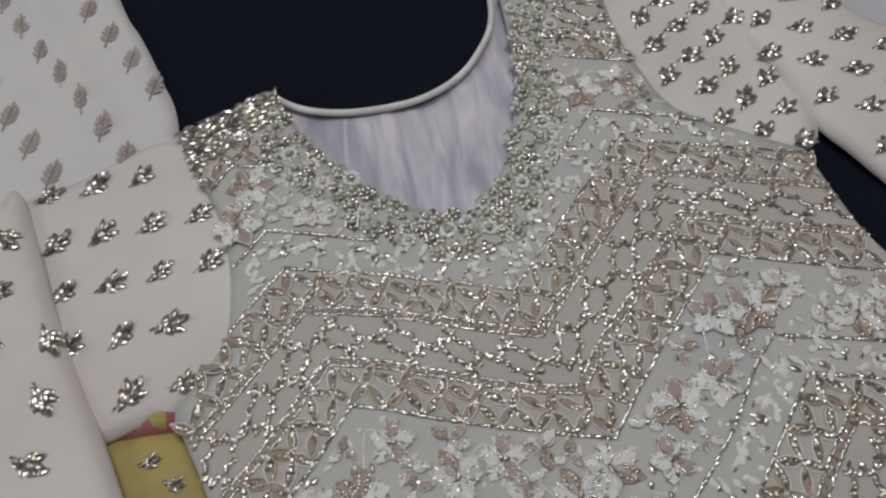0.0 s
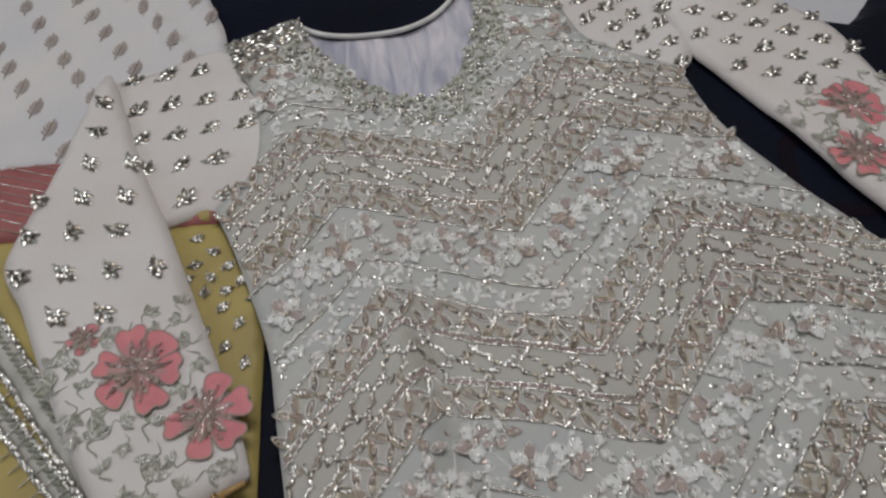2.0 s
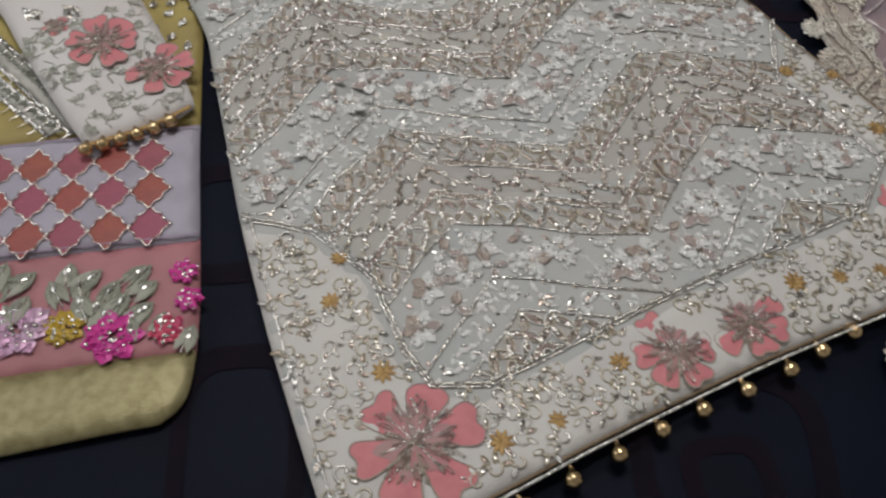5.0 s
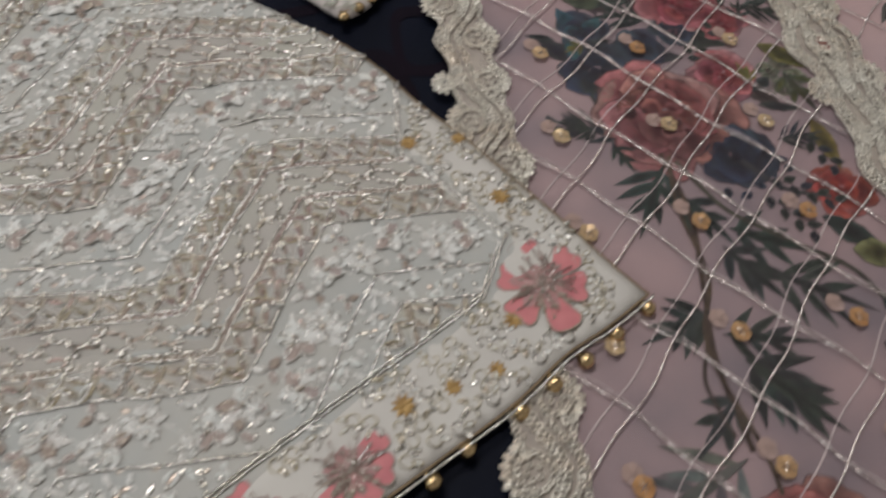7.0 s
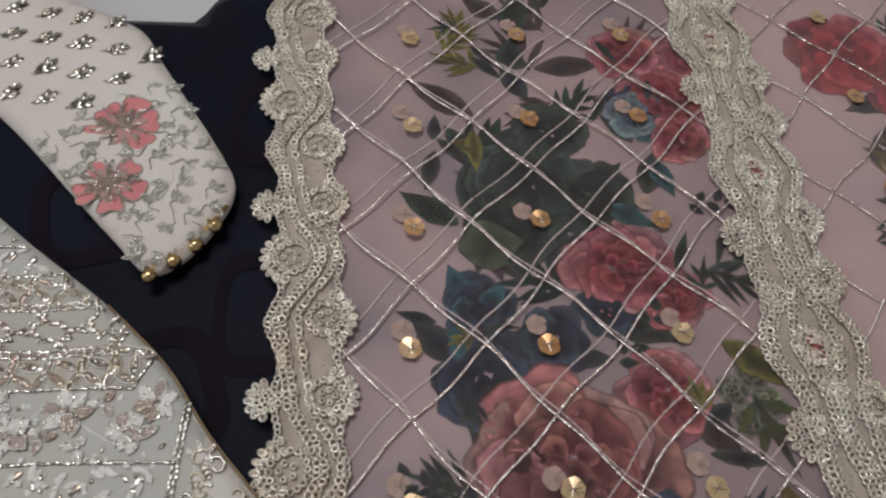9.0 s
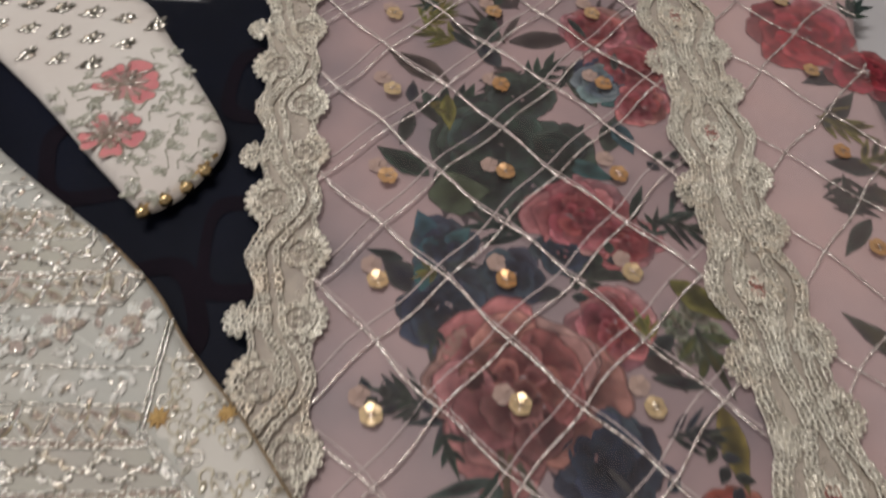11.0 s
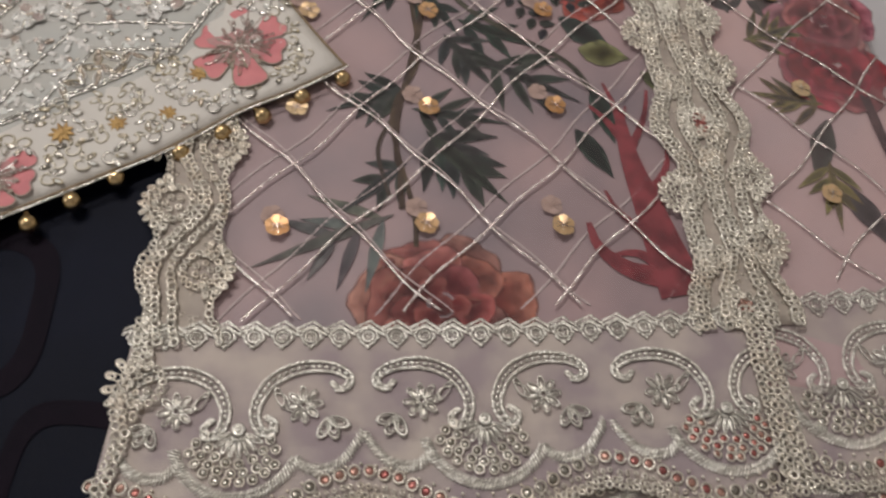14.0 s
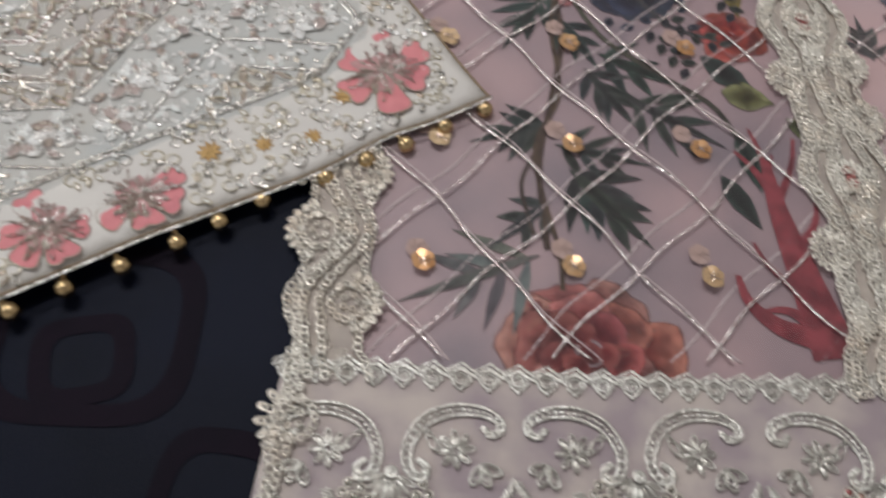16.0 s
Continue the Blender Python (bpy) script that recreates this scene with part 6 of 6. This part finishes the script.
def shell(bag, c, ang, r, height, petals=7, spread=1.35, core=0):
    """A shell of looped stitches: radiating loops, rows of knots within, a bead at the heart."""
    z = height([c])[0]
    a = ang + np.linspace(-spread, spread, petals)
    u = np.stack([np.cos(a), np.sin(a)], 1)
    bag.add(RING, c + u * r * 0.92, z + 0.0012, a, (0.0028, 0.0021, 0.0024), 0.3)
    bag.add(LOOP, c + u * r * 0.76, z + 0.0010, a, (r * 0.20, r * 0.11, 0.0040), 0.2)
    b = ang + np.linspace(-spread - 0.1, spread + 0.1, max(6, int(r * 2 * spread * 0.55 / 0.0040)))
    bag.add(RING, c + 0.54 * r * np.stack([np.cos(b), np.sin(b)], 1), z + 0.0018, b, (0.0020,) * 3, 0.35)
    b = ang + math.pi + np.linspace(-1.75, 1.75, max(6, int(r * 3.5 * 0.62 / 0.0042)))
    bag.add(RING, c + 0.62 * r * np.stack([np.cos(b), np.sin(b)], 1), z + 0.0016, b, (0.0020,) * 3, 0.35)
    b = ang + np.arange(5) * 1.257
    bag.add(RING, c + 0.25 * r * np.stack([np.cos(b), np.sin(b)], 1), z + 0.0016, b, (0.0018,) * 3, 0.4, core)


def lace_strip(which, y_top, y_bot, name, label):
    """Two lace borders of one family: braids that swing round shells, a repeat of 0.157 m."""
    period, y_ref = 0.157, (0.467, 0.458)[which]
    ys = np.arange(y_top, y_bot, -0.0025)
    cx = lace_x(ys, which)
    t = np.stack([np.gradient(cx), np.gradient(ys)], 1)
    t /= np.linalg.norm(t, axis=1)[:, None]
    n = np.stack([-t[:, 1], t[:, 0]], 1)  # towards +x
    ph = (y_ref - ys) / period
    line = np.stack([cx, ys], 1)

    def at(off):
        return line + n * np.reshape(off, (-1, 1))

    def spot(phase, off):
        """Every place of that phase along the strip, with the outward angle."""
        for k in range(-2, 9):
            i = int(round((y_top - (y_ref - (k + phase) * period)) / 0.0025))
            if 3 < i < len(ys) - 3:
                yield line[i] + n[i] * off, math.atan2(n[i][1], n[i][0])

    lace = new(name)
    lace.parent = dupatta
    lace["label"] = label
    if which == 0:
        left = periodic(ph, ((0.0, -0.024), (0.15, -0.019), (0.31, -0.031), (0.47, -0.020), (0.64, -0.029), (0.84, -0.019)))
        right = periodic(ph, ((0.0, 0.029), (0.17, 0.020), (0.31, 0.024), (0.46, 0.020), (0.64, 0.029), (0.82, 0.019)))
        swing = periodic(ph, ((0.0, -0.007), (0.31, 0.0135), (0.64, -0.0155), (0.84, -0.011)))
        braids = [swing - 0.0072, swing - 0.0028, swing + 0.0075]
        shells = [(0.0, 0.0125, 1, 0.0195, 0), (0.64, 0.0120, 1, 0.0205, 0), (0.31, -0.0130, -1, 0.0215, 0), (0.0, -0.0270, -1, 0.0130, 0)]
    else:
        left = periodic(ph, ((0.0, -0.026), (0.16, -0.028), (0.35, -0.026), (0.6, -0.037), (0.85, -0.024)))
        right = periodic(ph, ((0.07, 0.027), (0.25, 0.034), (0.42, 0.027), (0.6, 0.037), (0.75, 0.030), (0.90, 0.036)))
        split = periodic(ph, ((0.0, 0.0032), (0.25, 0.0040), (0.6, 0.0150), (0.88, 0.0036)))
        drift = periodic(ph, ((0.0, -0.004), (0.3, 0.002), (0.6, 0.0)))
        braids = [left + 0.0050, drift - split, drift + split, periodic(ph, ((0.07, 0.014), (0.25, 0.015), (0.6, 0.032), (0.90, 0.016)))]
        shells = [(0.0, -0.0240, -1, 0.0185, 0), (0.90, 0.0230, 1, 0.0190, 0), (0.25, 0.0220, 1, 0.0190, 0), (0.575, 0.0, -1, 0.0150, 1), (0.625, 0.0, 1, 0.0150, 1), (0.34, -0.0120, -1, 0.0125, 0), (0.80, 0.004, -1, 0.0090, 0)]
    sheet("net_ground", np.vstack([at(left), at(right)[::-1]]), UPZ, M["lace_net"], lace, waves=DWU, thick=0.0012, puff=0.003, grid=0.008)
    rs = np.random.RandomState(70 + which)
    k = rs.randint(0, len(ys), 600)
    q = line[k] + n[k] * (left[k] + (right[k] - left[k]) * rs.uniform(0.06, 0.94, 600))[:, None]
    bag = Bag()
    bag.add(LOOP, q, UH(q) + 0.0003, rs.uniform(0, 6.28, 600), np.column_stack([rs.uniform(0.0012, 0.0022, 600), rs.uniform(0.0007, 0.0012, 600), np.full(600, 0.0012)]), 0.2, 0)
    bag.object("net_stitch", [M["lace_ring"]], lace, "fine loops that fill the net", "stuff")
    for off in braids:
        bag = Bag()
        ring_row(bag, at(off), 0.0043, 0.0024, UH, 0.0020)
        if which:
            ring_row(bag, at(off + 0.0040), 0.0043, 0.0022, UH, 0.0016)
        bag.object("wave_braid", [M["lace_ring"]], lace, smooth=True)
    for sc in (left, right):
        bag = Bag()
        ring_row(bag, at(sc), 0.0042, 0.0022, UH, 0.0008)
        bag.object("edge_braid", [M["lace_ring"]], lace, smooth=True)
    for phase, off, side, r, core in shells:
        for c, ang in spot(phase, off):
            bag = Bag()
            shell(bag, c, ang + (math.pi if side < 0 else 0.0), r, UH, 9 if r > 0.0145 else 7, 1.9 if abs(off) > 0.030 else 1.35, core)
            bag.object("bead_shell", [M["lace_ring"], M["copper_sequin"]], lace, smooth=True)
    return lace


lace_strip(0, 0.60, -0.315, "lace_border", "beige scalloped lace edging of beaded rings")
lace_strip(1, 0.60, -0.275, "lace_border", "beige lace insertion of beaded waves")


# ---- wide border at the lower end ----
def end_border(x0, x1, fans, slope, name, lift):
    base = new(name)
    base.parent = dupatta
    base["label"] = "wide beaded end border with scrolls and scalloped edge"
    H_ = lambda q: UH(q) + lift
    ex = np.array((1.0, slope)) / math.hypot(1, slope)
    ey = np.array((-ex[1], ex[0]))
    f0 = np.array(fans[0])
    pitch = np.linalg.norm(np.array(fans[1]) - f0)

    def low(x):
        u = (x - f0[0]) / pitch * 2 * math.pi
        line = f0[1] + slope * (x - f0[0])
        return line - 0.054 - 0.0105 * np.cos(u) - 0.0012 * np.abs(np.sin(u * 3))

    xs = np.arange(x0, x1, 0.003)
    poly = np.vstack([np.stack([xs, border_top(xs)], 1), np.stack([xs, low(xs)], 1)[::-1]])
    sheet("net_ground", poly, UPZ + lift - 0.0006, M["border_net"], base, waves=DWU, thick=0.0015, puff=0.004, grid=0.008)
    # row of diamonds under a zigzag
    bag = Bag()
    for k, x in enumerate(np.arange(x0 + 0.004, x1, 0.0178)):
        c = np.array((x, border_top(x) - 0.008))
        q = c + np.array([(0, 0.0062), (0.0045, 0.0042), (0.0062, 0), (0.0035, -0.0042), (0, -0.0064), (-0.0035, -0.0042), (-0.0062, 0), (-0.0045, 0.0042)])
        for a, b in zip(q, np.roll(q, -1, 0)):
            p, g = along([a, b], 0.0018)
            bag.add(CHIP, p, H_(p) + 0.0010, g + 0.2, (0.0020, 0.0014, 0.0016), 0.2)
        bag.add(HOOP, [c], H_([c])[0] + 0.0006, 0, (0.0036, 0.0036, 0.003), 0.1)
        bag.add(LOOP, np.tile(c, (2, 1)), H_([c])[0] + 0.0008, np.array([0.1, 1.67]), (0.0030, 0.0009, 0.002), 0.1)
        bag.add(BEAD, [c - ey * 0.0072], H_([c])[0] + 0.0008, 0, (0.0012,) * 3)
        for off in (0.0075, 0.0105):
            z_ = c + np.array([(-0.0089, -0.0052), (0, 0), (0.0089, -0.0052)]) + np.array((0, off))
            p, g = along(z_, 0.0020)
            bag.add(CHIP, p, H_(p) + 0.0010, g + 0.3, (0.0022, 0.0015, 0.0016), 0.2)
    bag.object("diamond_braid", [M["border_cord"]], base)
    C = np.array([(0.0160, 0.0070), (0.0205, 0.0030), (0.0185, -0.0030), (0.0130, -0.0015), (0.0090, 0.0060), (0.0098, 0.0170), (0.0190, 0.0305), (0.0360, 0.0375), (0.0540, 0.0365), (0.0645, 0.0305), (0.0640, 0.0245), (0.0580, 0.0225), (0.0545, 0.0265)])
    for f in fans:
        f = np.array(f)
        to = lambda q: f + np.multiply.outer(np.asarray(q)[..., 0], ex) + np.multiply.outer(np.asarray(q)[..., 1], ey)
        ok_ = lambda q: (q[:, 0] > x0 + 0.002) & (q[:, 0] < x1 - 0.001)
        for sgn in (-1, 1):
            bag = Bag()
            for off in (-0.0034, 0.0034):
                cl = spline(C, 0.003)
                tt = np.gradient(cl, axis=0)
                nn = np.stack([-tt[:, 1], tt[:, 0]], 1) / np.linalg.norm(tt, axis=1)[:, None]
                w = np.clip(np.sin(np.linspace(0.25, 2.9, len(cl))), 0.25, 1)[:, None]
                p, g = along(to((cl + nn * off * w) * np.array((sgn, 1))), 0.0019)
                k = ok_(p)
                bag.add(CHIP, p[k], H_(p[k]) + 0.0014, g[k] + 0.35 * sgn, (0.0023, 0.0019, 0.0021), 0.3)
            p, g = along(to(spline(C, 0.003) * np.array((sgn, 1))), 0.0042)
            k = ok_(p)
            bag.add(CHIP, p[k], H_(p[k]) + 0.0010, g[k] + RNG.uniform(-0.3, 0.3, k.sum()), (0.0020, 0.0022, 0.0022), 0.4)
            bag.object("scroll", [M["border_cord"]], base)
            # flower and sprig under the scroll
            c = to(np.array((sgn * 0.0375, 0.0135)))
            if ok_(c[None])[0]:
                bag = Bag()
                a = np.arange(8) * math.pi / 4 + 0.2
                u = np.stack([np.cos(a), np.sin(a)], 1)
                bag.add(LOOP, c + 0.0070 * u, H_([c])[0] + 0.0008, a, np.column_stack([RNG.uniform(0.0038, 0.0050, 8), np.full(8, 0.0021), np.full(8, 0.0042)]), 0.15)
                bag.add(CHIP, c + 0.0066 * u, H_([c])[0] + 0.0008, a, (0.0036, 0.0022, 0.0018), 0.3)
                bag.add(HOOP, [c], H_([c])[0] + 0.0010, 0, (0.0019, 0.0019, 0.003))
                d = to(np.array((sgn * 0.053, 0.0040)))
                b = -1.57 + np.array([-0.9, 0.0, 0.9]) + 0.45 * sgn
                for wide in (1.0, 0.55):
                    bag.add(LOOP, d + 0.0058 * np.stack([np.cos(b), np.sin(b)], 1), H_([d])[0] + 0.0006, b, (0.0064 * wide, 0.0032 * wide, 0.0042), 0.1)
                m = spline(to(np.array([(0.030, 0.012), (0.026, 0.020), (0.020, 0.022)]) * np.array((sgn, 1))), 0.002)
                bag.tube(m, H_(m) + 0.0008, 0.0007)
                m = to(np.array((sgn * 0.023, 0.019)))
                bag.add(LOOP, [m], H_([m])[0] + 0.0008, 1.57 + 0.5 * sgn, (0.0064, 0.0022, 0.004), 0.1)
                bag.object("beaded_flower", [M["border_cord"]], base)
        if ok_(f[None])[0]:
            bag = Bag()
            a = np.linspace(-2.75, -0.4, 8)
            bag.add(LOOP, f + 0.0105 * np.stack([np.cos(a), np.sin(a)], 1), H_([f])[0] + 0.001, a, (0.0055, 0.0016, 0.004), 0.1)
            bag.add(CHIP, f + 0.0100 * np.stack([np.cos(a), np.sin(a)], 1), H_([f])[0] + 0.001, a, (0.0048, 0.0018, 0.002), 0.1)
            bag.add(RING, [f], H_([f])[0] + 0.0014, 0, (0.0030, 0.0030, 0.003))
            bag.add(BEAD, [f], H_([f])[0] + 0.0018, 0, (0.0026,) * 3)
            bag.object("petal_fan", [M["border_cord"]], base)
        bag = Bag()
        for r, lo_, hi_ in ((0.0195, -2.95, -0.2), (0.0250, -2.8, -0.35), (0.0300, -2.65, -0.5)):
            a = np.arange(lo_, hi_, 0.0076 / r)
            a = a + RNG.uniform(-0.03, 0.03, len(a))
            p = f + r * np.stack([np.cos(a), np.sin(a)], 1)
            k = ok_(p)
            bag.add(HOOP, p[k], H_(p[k]) + 0.001, a[k], (0.0027, 0.0027, 0.0030), 0.25)
            bag.add(BEAD, p[k], H_(p[k]) + 0.0006, 0, (0.0022, 0.0022, 0.0009), 0.3, 1)
        bag.object("bead_crescent", [M["lace_ring"], M["copper_sequin" if f[0] > 0.86 and f[0] < 0.88 else "dull_sequin"]], base, smooth=True)
        bag = Bag()
        for r, wd in ((0.0365, 0.0024), (0.0395, 0.0016)):
            p, g = along(f + r * np.stack([np.cos(np.linspace(-2.75, -0.4, 40)), np.sin(np.linspace(-2.75, -0.4, 40))], 1), 0.0021)
            k = ok_(p)
            bag.add(CHIP, p[k], H_(p[k]) + 0.0012, g[k] + 1.0, (0.0030, 0.0013, 0.0020), 0.1)
        for sgn in (-1, 1):
            m = np.array([(0.034, -0.017), (0.040, -0.0225), (0.050, -0.0235), (0.060, -0.0195), (0.067, -0.0115), (0.072, -0.004)]) * np.array((sgn, 1))
            for off in (0, -0.003):
                p, g = along(to(spline(m, 0.003) + np.array((0, off))), 0.0021)
                k = ok_(p)
                bag.add(CHIP, p[k], H_(p[k]) + 0.0012, g[k] + 1.0, (0.0030, 0.0013, 0.0020), 0.1)
        bag.object("scallop_cord", [M["border_cord"]], base)
    # rows of rings and beads along the lower edge
    for off, step, size, bead, nm in ((0.0150, 0.0088, 0.0030, 0.0021, "ring_braid"), (0.0085, 0.0050, 0.0014, 0.0, "bead_braid"), (0.0035, 0.0040, 0.0017, 0.0, "edge_braid"), (0.0, 0.0041, 0.0019, 0.0, "edge_braid")):
        bag = Bag()
        u = (xs - f0[0]) / pitch * 2 * math.pi
        line = np.stack([xs, low(xs) + off * (1 if off < 0.01 else 1 - 0.12 * np.cos(u))], 1)
        if bead:
            p, g = along(line, step)
            bag.add(HOOP, p, H_(p) + 0.001, g, (0.0034, 0.0034, 0.0036), 0.25)
            warm = np.sin(p[:, 0] * 38 + 1.4) > 0.1
            for slot, pick in ((1, ~warm), (2, warm)):
                bag.add(BEAD, p[pick], H_(p[pick]) + 0.0007, 0, (0.0028, 0.0028, 0.0010), 0.35, slot)
        else:
            ring_row(bag, line, step, size, H_, 0.001, 0.4)
        bag.object(nm, [M["lace_ring"], M["dull_sequin"], M["copper_sequin"]], base, smooth=True)
    # upright beads between the ring row and the edge
    bag = Bag()
    p, g = along(np.stack([xs, low(xs) + 0.0205], 1), 0.0088)
    bag.add(BEAD, p, H_(p) + 0.0008, 0, (0.0011,) * 3)
    bag.object("bead_braid", [M["lace_ring"]], base)
    return base


FANS = [(0.577, -0.364), (0.722, -0.347), (0.871, -0.330)]
end_border(0.500, 0.905, FANS, 0.122, "end_border", 0.0)
end_border(0.905, 1.12, [(0.950, -0.308), (1.098, -0.290)], 0.122, "end_border", -0.003)
# the back of the fold peeps out below
end_border(0.53, 1.02, [(0.640, -0.372), (0.786, -0.354), (0.932, -0.336)], 0.122, "end_border", -0.0065)

# narrow bead edgings that finish the two lace borders down to the scallops
for nm, pts, rows in (("end_edging", [(0.503, -0.300), (0.506, -0.325), (0.500, -0.350), (0.508, -0.375), (0.504, -0.400), (0.510, -0.420)], 2), ("end_edging", [(0.890, -0.262), (0.894, -0.300), (0.898, -0.340), (0.902, -0.378)], 4)):
    bag = Bag()
    for k in range(rows):
        ring_row(bag, spline(np.array(pts) + np.array((0.0048 * k, 0)), 0.003), 0.0046, 0.0022, UH, 0.0026)
    bag.object(nm, [M["lace_ring"]], dupatta, "beige beaded ring edging", "stuff", smooth=True)
bag = Bag()
shell(bag, np.array((0.514, -0.341)), math.pi, 0.021, zf(UPZ, DWU, 0.0016), 8, 1.6)
bag.object("corner_ornament", [M["lace_ring"]], dupatta, "cluster of beige beads at the scarf's edge", "stuff", smooth=True)

# ---- woven rings in the spread ----
def woven_ring(x, y, w, h, turn, width):
    out = []
    for sc in (1.0, 1.0 - width):
        a = np.linspace(0, 2 * math.pi, 48, endpoint=False)
        c, s_ = np.cos(a), np.sin(a)
        q = np.stack([w * np.sign(c) * np.abs(c) ** 0.55, h * np.sign(s_) * np.abs(s_) ** 0.55], 1) * sc
        R = np.array([[math.cos(turn), -math.sin(turn)], [math.sin(turn), math.cos(turn)]])
        out.append(q @ R.T + (x, y))
    p = np.vstack(out)
    z = cloth_z(p, CLOTH_Z + 0.0009, ((0.25, 0.0016, 5), (0.06, 0.0010, 6)))
    me = bpy.data.meshes.new("woven_ring")
    me.from_pydata([(*q, zz) for q, zz in zip(p, z)], [], [(i, (i + 1) % 48, 48 + (i + 1) % 48, 48 + i) for i in range(48)])
    link("woven_ring", me, M["maroon"], spread, "maroon ring woven into the cloth")


for x, y, w, h, turn, width in ((0.375, -0.300, 0.068, 0.062, 0.1, 0.22), (0.375, -0.320, 0.032, 0.030, 0.3, 0.4), (0.05, -0.365, 0.045, 0.075, 0.3, 0.25), (0.24, -0.43, 0.05, 0.06, 0.2, 0.25), (0.40, -0.47, 0.05, 0.045, 0, 0.25), (0.30, 0.30, 0.045, 0.05, 0.3, 0.3), (0.43, 0.40, 0.04, 0.05, 0, 0.3), (0.38, 0.15, 0.05, 0.05, 0.4, 0.3), (0.44, 0.22, 0.03, 0.05, 0.1, 0.3), (-0.02, -0.19, 0.05, 0.06, 0.3, 0.3), (0.48, -0.40, 0.04, 0.05, 0, 0.3), (0.30, -0.55, 0.06, 0.05, 0.1, 0.25)):
    woven_ring(x, y, w, h, turn, width)
